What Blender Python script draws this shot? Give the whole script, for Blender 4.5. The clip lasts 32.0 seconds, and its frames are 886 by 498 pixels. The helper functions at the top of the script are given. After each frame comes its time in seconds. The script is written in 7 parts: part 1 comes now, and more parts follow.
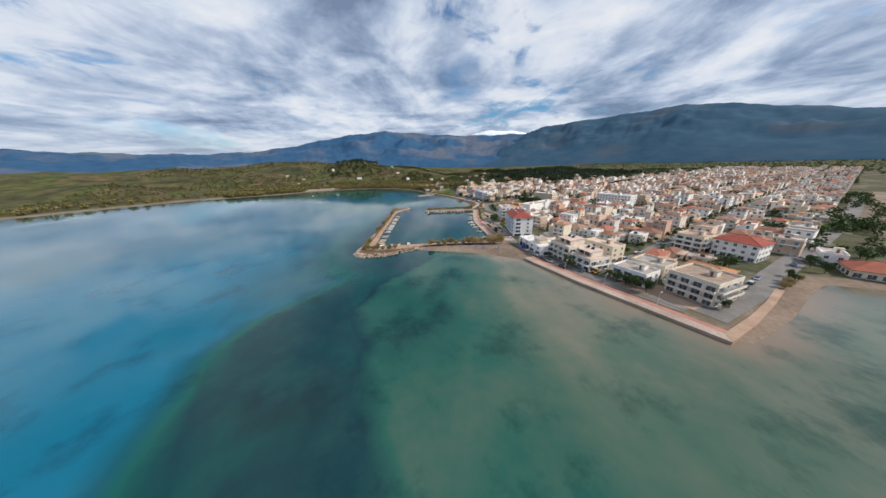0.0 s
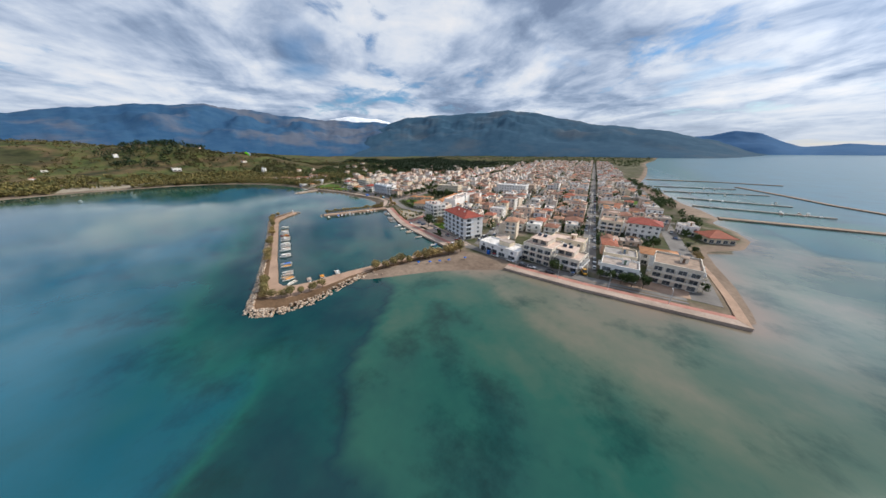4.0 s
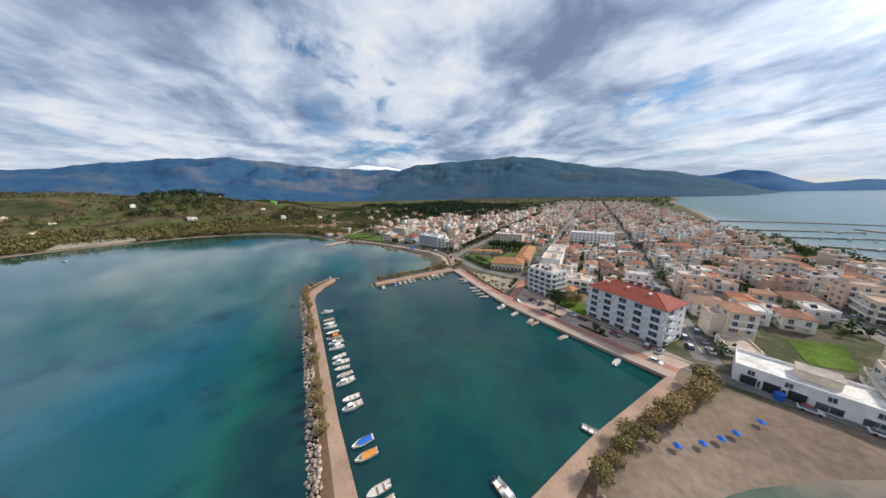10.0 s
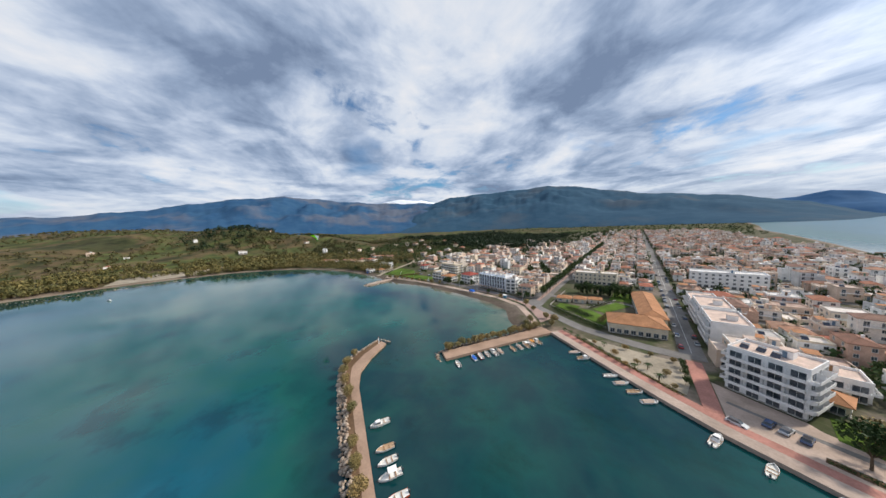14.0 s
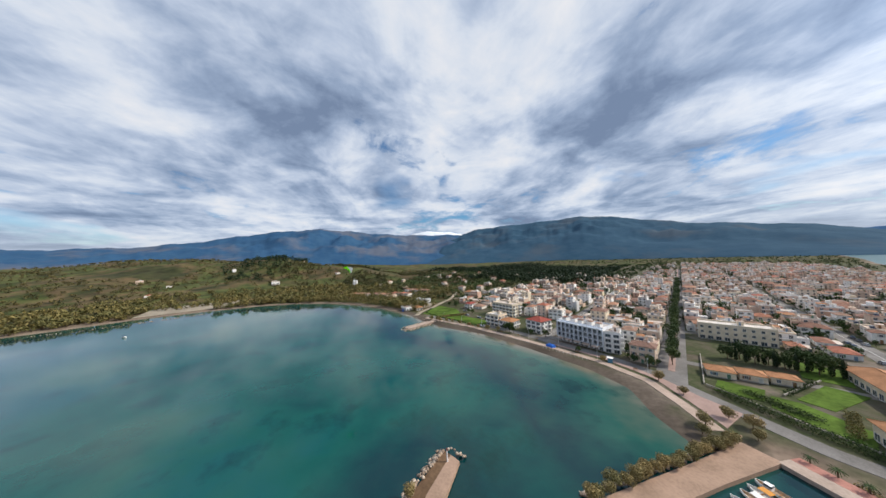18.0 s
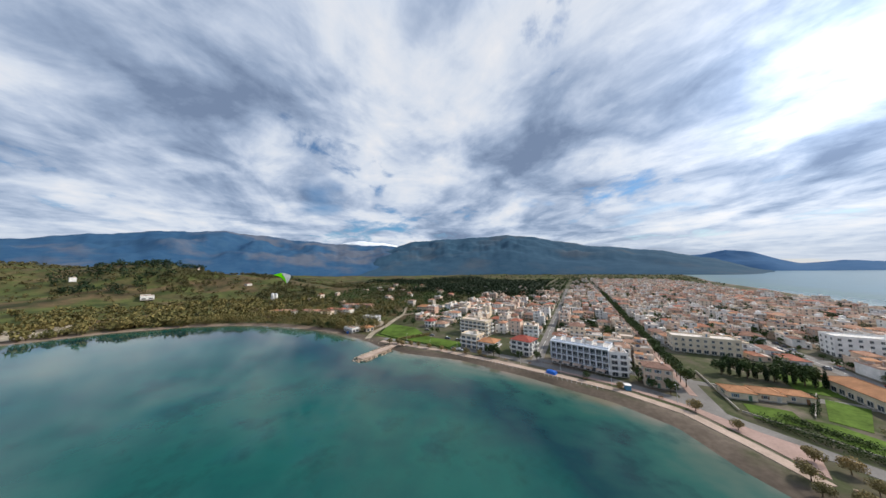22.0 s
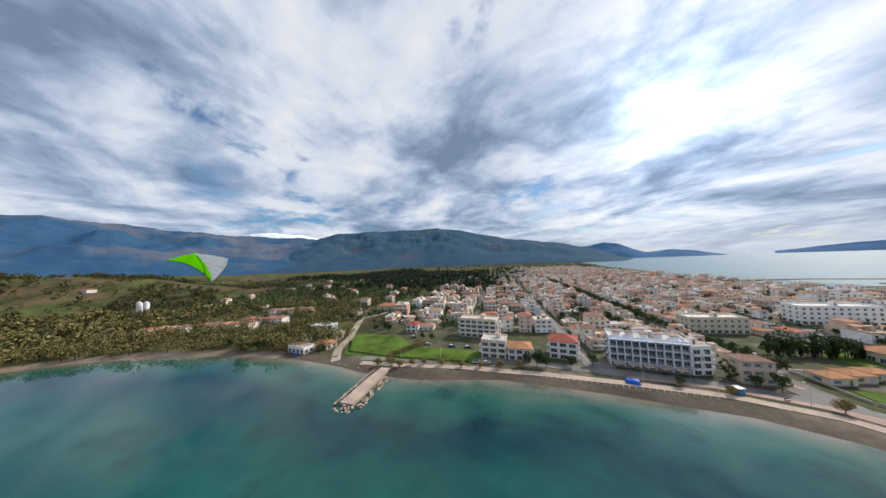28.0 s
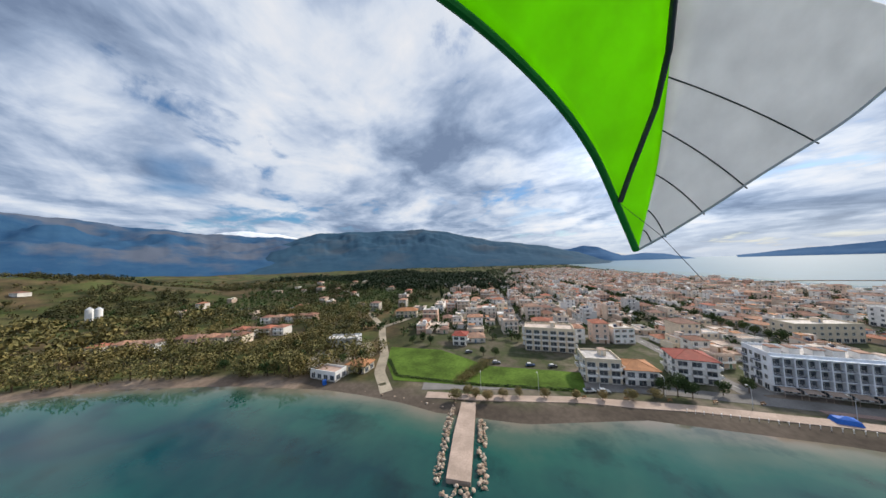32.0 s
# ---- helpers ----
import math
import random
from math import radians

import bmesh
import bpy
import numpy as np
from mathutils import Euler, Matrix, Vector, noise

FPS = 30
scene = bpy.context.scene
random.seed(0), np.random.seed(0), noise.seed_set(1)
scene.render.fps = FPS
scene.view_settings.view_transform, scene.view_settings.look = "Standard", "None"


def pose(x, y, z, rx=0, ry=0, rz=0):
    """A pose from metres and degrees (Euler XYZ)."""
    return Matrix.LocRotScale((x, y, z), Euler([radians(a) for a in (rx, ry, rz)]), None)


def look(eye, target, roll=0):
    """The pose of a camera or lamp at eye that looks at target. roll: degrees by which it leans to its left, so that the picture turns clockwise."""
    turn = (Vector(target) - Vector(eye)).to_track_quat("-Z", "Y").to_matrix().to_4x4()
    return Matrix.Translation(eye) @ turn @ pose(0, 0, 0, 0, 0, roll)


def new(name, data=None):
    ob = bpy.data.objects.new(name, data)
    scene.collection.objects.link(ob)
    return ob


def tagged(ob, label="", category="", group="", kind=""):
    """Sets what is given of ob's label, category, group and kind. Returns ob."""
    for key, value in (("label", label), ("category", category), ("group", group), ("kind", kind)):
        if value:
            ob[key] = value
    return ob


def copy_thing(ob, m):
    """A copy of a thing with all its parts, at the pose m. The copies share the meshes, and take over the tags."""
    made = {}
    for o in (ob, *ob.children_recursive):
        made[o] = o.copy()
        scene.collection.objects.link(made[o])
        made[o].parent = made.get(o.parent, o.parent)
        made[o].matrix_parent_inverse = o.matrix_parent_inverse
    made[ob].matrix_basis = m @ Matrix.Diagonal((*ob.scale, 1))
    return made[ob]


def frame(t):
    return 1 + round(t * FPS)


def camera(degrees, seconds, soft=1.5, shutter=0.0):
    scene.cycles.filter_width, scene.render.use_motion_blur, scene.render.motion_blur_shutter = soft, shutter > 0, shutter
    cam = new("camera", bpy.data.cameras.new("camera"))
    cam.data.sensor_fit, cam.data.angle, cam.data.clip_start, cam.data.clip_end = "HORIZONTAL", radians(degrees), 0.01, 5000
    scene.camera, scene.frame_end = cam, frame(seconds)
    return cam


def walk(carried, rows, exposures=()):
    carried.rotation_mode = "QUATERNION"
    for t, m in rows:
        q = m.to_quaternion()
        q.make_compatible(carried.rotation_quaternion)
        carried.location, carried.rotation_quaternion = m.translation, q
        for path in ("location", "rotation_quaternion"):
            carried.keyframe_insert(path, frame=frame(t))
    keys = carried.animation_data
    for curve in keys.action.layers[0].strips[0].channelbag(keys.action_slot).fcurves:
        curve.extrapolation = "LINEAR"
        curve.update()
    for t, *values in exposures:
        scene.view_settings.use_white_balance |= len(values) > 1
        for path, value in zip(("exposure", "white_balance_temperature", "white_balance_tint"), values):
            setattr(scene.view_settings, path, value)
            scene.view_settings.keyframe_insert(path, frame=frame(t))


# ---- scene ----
cam = camera(122.0, 32.0, soft=1.5)
PATH = [
    (0, pose(243.69, -195.75, 56.38, 70.97, 2.06, 58.66)),
    (1, pose(227.70, -197.37, 56.34, 70.33, 1.84, 51.07)),
    (2, pose(211.70, -198.47, 56.35, 69.37, 1.61, 44.30)),
    (3, pose(195.69, -198.44, 56.47, 68.70, 1.07, 37.03)),
    (4, pose(179.63, -196.84, 56.76, 68.24, 0.36, 29.93)),
    (5, pose(163.50, -194.02, 57.16, 68.32, 0.08, 24.48)),
    (6, pose(147.42, -190.06, 57.62, 69.87, 0.33, 25.43)),
    (7, pose(131.70, -185.10, 58.02, 71.62, 0.66, 27.07)),
    (8, pose(116.48, -179.29, 58.30, 73.41, 1.10, 28.37)),
    (9, pose(101.90, -172.55, 58.47, 75.03, 1.44, 29.57)),
    (10, pose(87.79, -165.16, 58.54, 77.47, 1.49, 30.90)),
    (11, pose(74.09, -157.62, 58.52, 79.35, 1.55, 32.54)),
    (12, pose(60.76, -150.41, 58.48, 81.19, 1.98, 34.42)),
    (13, pose(47.61, -143.69, 58.57, 82.92, 2.46, 36.36)),
    (14, pose(34.49, -137.45, 58.88, 84.85, 2.56, 38.07)),
    (15, pose(21.44, -131.51, 59.26, 86.96, 2.43, 39.01)),
    (16, pose(8.58, -125.95, 59.59, 88.98, 2.25, 40.55)),
    (17, pose(-3.87, -120.93, 59.67, 90.65, 2.19, 42.57)),
    (18, pose(-15.83, -116.55, 59.44, 92.39, 2.22, 44.00)),
    (18.3, pose(-19.36, -115.39, 59.33, 92.73, 2.21, 43.35)),
    (19, pose(-27.53, -112.87, 59.00, 93.29, 2.14, 41.03)),
    (20, pose(-39.12, -109.92, 58.39, 93.99, 1.76, 36.93)),
    (21, pose(-51.05, -107.08, 57.72, 94.63, 1.00, 32.78)),
    (22, pose(-63.37, -103.54, 57.09, 94.93, 0.89, 28.58)),
    (23, pose(-75.65, -98.98, 56.52, 94.73, 1.11, 24.84)),
    (24, pose(-87.25, -93.70, 55.99, 94.39, 1.46, 21.89)),
    (25, pose(-98.01, -88.21, 55.48, 93.99, 1.17, 19.12)),
    (26, pose(-108.93, -82.87, 54.99, 93.71, 1.61, 16.31)),
    (27, pose(-120.14, -77.66, 54.49, 93.29, 2.06, 14.14)),
    (28, pose(-131.70, -72.50, 54.00, 92.93, 2.32, 11.78)),
    (29, pose(-143.63, -67.27, 53.50, 92.62, 2.42, 9.76)),
    (30, pose(-156.37, -61.01, 53.00, 92.38, 2.18, 7.92)),
    (30.5, pose(-163.05, -57.41, 52.75, 92.48, 2.17, 6.63)),
    (31, pose(-169.84, -53.61, 52.50, 92.69, 2.01, 6.88)),
    (32, pose(-183.83, -45.30, 52.00, 93.20, 1.96, 7.68)),
]
walk(cam, PATH)

# ---- sky, sun ----
SUN_AZ, SUN_EL = 48.0, 40.0
GLOW_AZ, GLOW_EL = 33.0, 24.0  # the thin bright cloud below the sun
world = bpy.data.worlds.new("sky")
scene.world = world
world.use_nodes = True
wn, wl = world.node_tree.nodes, world.node_tree.links
wn.clear()


def wmath(op, a, b=None, clamp=False):
    n = wn.new("ShaderNodeMath")
    n.operation, n.use_clamp = op, clamp
    for i, v in enumerate((a, b)):
        if v is None:
            continue
        if isinstance(v, (int, float)):
            n.inputs[i].default_value = v
        else:
            wl.new(v, n.inputs[i])
    return n.outputs[0]


def wmix(fac, a, b):
    n = wn.new("ShaderNodeMix")
    n.data_type = "RGBA"
    if isinstance(fac, (int, float)):
        n.inputs[0].default_value = fac
    else:
        wl.new(fac, n.inputs[0])
    for i, v in ((6, a), (7, b)):
        if isinstance(v, tuple):
            n.inputs[i].default_value = (*v, 1)
        else:
            wl.new(v, n.inputs[i])
    return n.outputs[2]


def wramp(fac, stops):
    n = wn.new("ShaderNodeValToRGB")
    el = n.color_ramp.elements
    while len(el) < len(stops):
        el.new(0.5)
    for e, (p, c) in zip(el, stops):
        e.position, e.color = p, (*c, 1) if isinstance(c, tuple) else (c, c, c, 1)
    wl.new(fac, n.inputs[0])
    return n.outputs[0]


sky = wn.new("ShaderNodeTexSky")
sky.sky_type, sky.sun_disc = "NISHITA", False
sky.sun_elevation, sky.sun_rotation = radians(SUN_EL), radians(SUN_AZ)
sky.air_density, sky.dust_density, sky.ozone_density = 1.0, 0.6, 2.0
coord = wn.new("ShaderNodeTexCoord").outputs["Generated"]
# a flat cloud deck seen in perspective: streets of cloud run towards CLOUD_AZ
CLOUD_AZ = -43.0
turn = wn.new("ShaderNodeVectorRotate")
turn.rotation_type = "Z_AXIS"
turn.inputs["Angle"].default_value = radians(CLOUD_AZ)
wl.new(coord, turn.inputs["Vector"])
sep = wn.new("ShaderNodeSeparateXYZ")
wl.new(turn.outputs[0], sep.inputs[0])
up = wmath("MAXIMUM", sep.outputs[2], 0.0)
lift = wmath("ADD", up, 0.15)
deck = wn.new("ShaderNodeCombineXYZ")
wl.new(wmath("DIVIDE", sep.outputs[0], lift), deck.inputs[0])
wl.new(wmath("MULTIPLY", wmath("DIVIDE", sep.outputs[1], lift), 0.86), deck.inputs[1])


def wnoise(scale, detail, rough, off, warp=0.0):
    m = wn.new("ShaderNodeMapping")
    m.inputs["Location"].default_value = off
    wl.new(deck.outputs[0], m.inputs["Vector"])
    n = wn.new("ShaderNodeTexNoise")
    wl.new(m.outputs[0], n.inputs["Vector"])
    for k, v in (("Scale", scale), ("Detail", detail), ("Roughness", rough), ("Distortion", warp)):
        n.inputs[k].default_value = v
    return n.outputs[0]


big = wnoise(0.8, 4, 0.5, (3.1, 1.7, 0.0), 0.5)
fine = wnoise(2.4, 6, 0.58, (7.3, 4.2, 0.0), 0.6)
wisp = wnoise(6.4, 6, 0.6, (1.3, 9.2, 0.0), 0.5)
body = wmath("ADD", wmath("MULTIPLY", big, 0.52), wmath("ADD", wmath("MULTIPLY", fine, 0.34), wmath("MULTIPLY", wisp, 0.14)))
gaps = wnoise(0.62, 4, 0.55, (5.2, 0.6, 0.0), 0.4)
cover = wmath("MULTIPLY", wramp(body, ((0.35, 0.0), (0.43, 0.97))), wramp(gaps, ((0.30, 0.2), (0.39, 1.0))))
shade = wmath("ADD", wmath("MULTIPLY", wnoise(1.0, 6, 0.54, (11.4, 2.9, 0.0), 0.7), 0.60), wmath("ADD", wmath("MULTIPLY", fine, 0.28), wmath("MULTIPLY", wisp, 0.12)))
tone = wramp(shade, ((0.385, (0.22, 0.295, 0.445)), (0.45, (0.37, 0.47, 0.65)), (0.51, (0.595, 0.69, 0.86)), (0.56, (0.80, 0.87, 0.985)), (0.63, (0.98, 0.99, 1.03))))
# brightness round the veiled sun
sun_way = wn.new("ShaderNodeVectorMath")
sun_way.operation = "DOT_PRODUCT"
wl.new(coord, sun_way.inputs[0])
sun_way.inputs[1].default_value = (
    math.sin(radians(GLOW_AZ)) * math.cos(radians(GLOW_EL)),
    math.cos(radians(GLOW_AZ)) * math.cos(radians(GLOW_EL)),
    math.sin(radians(GLOW_EL)),
)
glow = wmath("POWER", wmath("MAXIMUM", sun_way.outputs["Value"], 0.0), 22.0)
core = wmath("POWER", wmath("MAXIMUM", sun_way.outputs["Value"], 0.0), 110.0)
# an overcast sky is brightest overhead
high = wramp(up, ((0.74, 0.0), (1.0, 1.0)))
gain = wmath("ADD", wmath("MULTIPLY", high, 0.30), wmath("ADD", wmath("MULTIPLY", core, 0.8), wmath("ADD", wmath("MULTIPLY", glow, 0.45), 0.80)))
clouds = wn.new("ShaderNodeVectorMath")
clouds.operation = "SCALE"
wl.new(tone, clouds.inputs[0])
wl.new(gain, clouds.inputs["Scale"])
blue = wn.new("ShaderNodeVectorMath")
blue.operation = "SCALE"
deep = wn.new("ShaderNodeHueSaturation")
deep.inputs["Saturation"].default_value = 1.45
wl.new(sky.outputs[0], deep.inputs["Color"])
wl.new(deep.outputs[0], blue.inputs[0])
blue.inputs["Scale"].default_value = 0.105
mixed = wmix(cover, blue.outputs[0], clouds.outputs[0])
# low pale band over the sea and the hills
low = wramp(up, ((0.0, 0.75), (0.12, 0.0)))
pale = wn.new("ShaderNodeVectorMath")
pale.operation = "SCALE"
pale.inputs[0].default_value = (0.62, 0.70, 0.82)
wl.new(gain, pale.inputs["Scale"])
mixed = wmix(low, mixed, pale.outputs[0])
back = wn.new("ShaderNodeBackground")
back.inputs["Strength"].default_value = 1.07
wl.new(mixed, back.inputs["Color"])
wl.new(back.outputs[0], wn.new("ShaderNodeOutputWorld").inputs[0])

sun = bpy.data.lights.new("sun", "SUN")
sun.energy, sun.angle, sun.color = 4.2, radians(5), (1.0, 0.92, 0.81)
new("sun", sun).matrix_basis = look((0, 0, 300), (-math.sin(radians(SUN_AZ)), -math.cos(radians(SUN_AZ)), 300 - math.tan(radians(SUN_EL))))

# ---- materials ----
def ramp_node(nt, fac, stops, step=False):
    n = nt.nodes.new("ShaderNodeValToRGB")
    el = n.color_ramp.elements
    n.color_ramp.interpolation = "CONSTANT" if step else "LINEAR"
    while len(el) < len(stops):
        el.new(0.5)
    for e, (p, c) in zip(el, stops):
        e.position, e.color = p, (*c, 1)
    nt.links.new(fac, n.inputs[0])
    return n.outputs[0]


def noise_node(nt, vec, scale, detail=4, rough=0.55):
    n = nt.nodes.new("ShaderNodeTexNoise")
    nt.links.new(vec, n.inputs["Vector"])
    for k, v in (("Scale", scale), ("Detail", detail), ("Roughness", rough)):
        n.inputs[k].default_value = v
    return n.outputs[0]


def mix_node(nt, fac, a, b, blend="MIX"):
    n = nt.nodes.new("ShaderNodeMix")
    n.data_type, n.blend_type = "RGBA", blend
    if isinstance(fac, (int, float)):
        n.inputs[0].default_value = fac
    else:
        nt.links.new(fac, n.inputs[0])
    for i, v in ((6, a), (7, b)):
        if isinstance(v, tuple):
            n.inputs[i].default_value = (*v, 1)
        else:
            nt.links.new(v, n.inputs[i])
    return n.outputs[2]


def shell(name, rough=0.8, metal=0.0, spec=0.3):
    m = bpy.data.materials.new(name)
    m.use_nodes = True
    nt = m.node_tree
    b = nt.nodes["Principled BSDF"]
    b.inputs["Roughness"].default_value, b.inputs["Metallic"].default_value = rough, metal
    b.inputs["Specular IOR Level"].default_value = spec
    return m, nt, b


def bump_to(nt, b, height, strength, dist=0.05):
    n = nt.nodes.new("ShaderNodeBump")
    n.inputs["Strength"].default_value, n.inputs["Distance"].default_value = strength, dist
    nt.links.new(height, n.inputs["Height"])
    nt.links.new(n.outputs[0], b.inputs["Normal"])


def plain(name, c, rough=0.7, vary=0.25, scale=0.6, fine=6.0, metal=0.0, spec=0.3, bump=0.15, picks=None, island=False):
    """A surface of one colour, or of several that pieces pick at random, with stains at two scales."""
    m, nt, b = shell(name, rough, metal, spec)
    pos = nt.nodes.new("ShaderNodeNewGeometry")
    p = pos.outputs["Position"]
    big, small = noise_node(nt, p, scale), noise_node(nt, p, fine, 6)
    if picks:
        rnd = pos.outputs["Random Per Island"] if island else nt.nodes.new("ShaderNodeObjectInfo").outputs["Random"]
        base = ramp_node(nt, rnd, [(i / len(picks), q) for i, q in enumerate(picks)], step=True)
    else:
        rgb = nt.nodes.new("ShaderNodeRGB")
        rgb.outputs[0].default_value = (*c, 1)
        base = rgb.outputs[0]
    lo, hi = 1 - vary, 1 + vary * 0.6
    a = mix_node(nt, 1.0, base, ramp_node(nt, big, [(0.32, (lo, lo, lo * 0.98)), (0.68, (hi, hi, hi))]), "MULTIPLY")
    lo2 = 1 - vary * 0.6
    a = mix_node(nt, 1.0, a, ramp_node(nt, small, [(0.35, (lo2, lo2, lo2)), (0.6, (1.05, 1.05, 1.05))]), "MULTIPLY")
    nt.links.new(a, b.inputs["Base Color"])
    if bump:
        bump_to(nt, b, small, bump, 0.04)
    return m


WALLS = [(0.74, 0.63, 0.51), (0.80, 0.76, 0.71), (0.64, 0.50, 0.39), (0.74, 0.56, 0.46), (0.60, 0.53, 0.47), (0.76, 0.65, 0.50), (0.58, 0.38, 0.29), (0.83, 0.81, 0.79), (0.54, 0.43, 0.35), (0.72, 0.64, 0.56), (0.50, 0.38, 0.30), (0.68, 0.52, 0.41), (0.83, 0.82, 0.81), (0.78, 0.74, 0.68), (0.62, 0.62, 0.62), (0.82, 0.80, 0.77)]
ROOFS = [(0.38, 0.165, 0.10), (0.31, 0.15, 0.10), (0.44, 0.235, 0.15), (0.27, 0.155, 0.115), (0.40, 0.145, 0.09), (0.36, 0.22, 0.155), (0.25, 0.125, 0.085)]
FLATS = [(0.50, 0.39, 0.32), (0.60, 0.50, 0.43), (0.38, 0.32, 0.28), (0.70, 0.63, 0.57), (0.46, 0.31, 0.23), (0.36, 0.33, 0.31), (0.54, 0.42, 0.35), (0.44, 0.31, 0.25), (0.64, 0.54, 0.47), (0.50, 0.47, 0.45), (0.72, 0.69, 0.66)]
m_wall = plain("painted_render", None, 0.85, 0.16, 0.25, 2.0, picks=WALLS)
m_wall_far = plain("painted_render_far", None, 0.85, 0.16, 0.25, 2.0, picks=WALLS, island=True, bump=0)
m_white = plain("white_render", (0.82, 0.80, 0.78), 0.8, 0.12, 0.3, 2.5)
m_cream = plain("cream_render", (0.70, 0.60, 0.46), 0.85, 0.15, 0.3, 2.5)
m_grey = plain("grey_render", (0.52, 0.53, 0.55), 0.8, 0.15, 0.3, 2.5)
m_flat = plain("roof_screed", None, 0.9, 0.3, 0.4, 3.0, picks=FLATS)
m_flat_far = plain("roof_screed_far", None, 0.9, 0.3, 0.4, 3.0, picks=FLATS, island=True, bump=0)
m_frame = plain("window_paint", (0.62, 0.62, 0.60), 0.5, 0.1)
m_shutter = plain("shutter_paint", None, 0.6, 0.2, picks=[(0.25, 0.14, 0.07), (0.10, 0.18, 0.12), (0.16, 0.24, 0.33), (0.55, 0.54, 0.50), (0.20, 0.12, 0.08)])
m_rail = plain("railing_paint", (0.55, 0.56, 0.58), 0.45, 0.1, spec=0.5)
m_dark = plain("dark_metal", (0.06, 0.06, 0.065), 0.5, 0.2, metal=0.4)
m_concrete = plain("concrete", (0.36, 0.33, 0.29), 0.9, 0.25, 0.15, 2.0)
m_walkway = plain("worn_concrete", (0.37, 0.25, 0.18), 0.9, 0.22, 0.12, 1.5)
m_pave = plain("pink_paving", (0.35, 0.24, 0.205), 0.85, 0.2, 0.2, 2.0)
m_redpave = plain("red_brick_paving", (0.40, 0.185, 0.145), 0.85, 0.25, 0.15, 2.0)
m_quay = plain("quay_concrete", (0.40, 0.31, 0.255), 0.9, 0.22, 0.12, 1.5)
m_lightpave = plain("pale_paving", (0.42, 0.32, 0.26), 0.85, 0.2, 0.2, 2.0)
m_asphalt = plain("asphalt", (0.19, 0.178, 0.168), 0.9, 0.3, 0.1, 2.0)
m_line = plain("road_paint", (0.7, 0.7, 0.68), 0.6, 0.3)
m_gravel = plain("gravel", (0.34, 0.29, 0.22), 0.95, 0.3, 0.08, 1.2)
m_grass = plain("grass", (0.085, 0.142, 0.022), 0.95, 0.45, 0.09, 0.8, spec=0.1)
m_soil = plain("soil", (0.16, 0.10, 0.06), 0.95, 0.35, 0.1, 1.0, spec=0.1)
m_rock = plain("boulder", None, 0.9, 0.3, 0.5, 3.0, bump=0.5, picks=[(0.38, 0.28, 0.20), (0.47, 0.37, 0.28), (0.30, 0.22, 0.16), (0.52, 0.43, 0.34), (0.40, 0.28, 0.195)])
m_rock_far = plain("boulder_heap", None, 0.9, 0.3, 0.5, 3.0, bump=0.4, island=True, picks=[(0.36, 0.27, 0.20), (0.46, 0.36, 0.275), (0.29, 0.215, 0.16), (0.51, 0.42, 0.335)])
m_trunk = plain("bark", (0.12, 0.085, 0.055), 0.95, 0.3, 2.0, 9.0)
m_hull = plain("boat_paint", None, 0.35, 0.08, 0.8, 5.0, spec=0.5, bump=0, picks=[(0.82, 0.81, 0.79), (0.85, 0.84, 0.82), (0.80, 0.80, 0.78), (0.72, 0.72, 0.70)])
m_hull_red = plain("red_boat_paint", (0.42, 0.035, 0.025), 0.35, 0.12, spec=0.5, bump=0)
m_hull_blue = plain("blue_boat_paint", (0.04, 0.15, 0.42), 0.35, 0.12, spec=0.5, bump=0)
m_deck = plain("boat_inside", None, 0.6, 0.15, picks=[(0.66, 0.64, 0.60), (0.74, 0.72, 0.68), (0.48, 0.34, 0.22), (0.62, 0.60, 0.57), (0.70, 0.69, 0.66)])
m_orange = plain("orange_canvas", (0.62, 0.27, 0.05), 0.7, 0.15)
m_wood = plain("varnished_wood", (0.30, 0.16, 0.07), 0.45, 0.2)
m_engine = plain("engine_cowl", (0.05, 0.05, 0.055), 0.35, 0.1, spec=0.5)
m_tarp = plain("blue_tarpaulin", (0.02, 0.13, 0.52), 0.5, 0.15, 1.5)
m_rubber = plain("rubber", (0.02, 0.02, 0.02), 0.8, 0.1)
m_car = plain("car_paint", None, 0.25, 0.03, spec=0.6, bump=0, picks=[(0.62, 0.62, 0.62), (0.70, 0.70, 0.70), (0.04, 0.04, 0.045), (0.24, 0.25, 0.27), (0.05, 0.08, 0.16), (0.30, 0.03, 0.03), (0.10, 0.10, 0.11), (0.45, 0.46, 0.47)])
m_digger = plain("yellow_machine", (0.52, 0.27, 0.03), 0.4, 0.15)
m_terrace = plain("pink_terrace_screed", (0.60, 0.46, 0.385), 0.9, 0.22, 0.4, 3.0)
m_redroof = plain("red_tiles", (0.29, 0.062, 0.042), 0.75, 0.18, 0.5, 4.0)
m_browntile = plain("clay_tiles", (0.40, 0.19, 0.09), 0.85, 0.25, 0.3, 3.0)
m_panel = plain("solar_panel", (0.015, 0.02, 0.04), 0.15, 0.05, spec=0.6, bump=0)
m_pitch = plain("court_blue", (0.10, 0.27, 0.40), 0.8, 0.15)


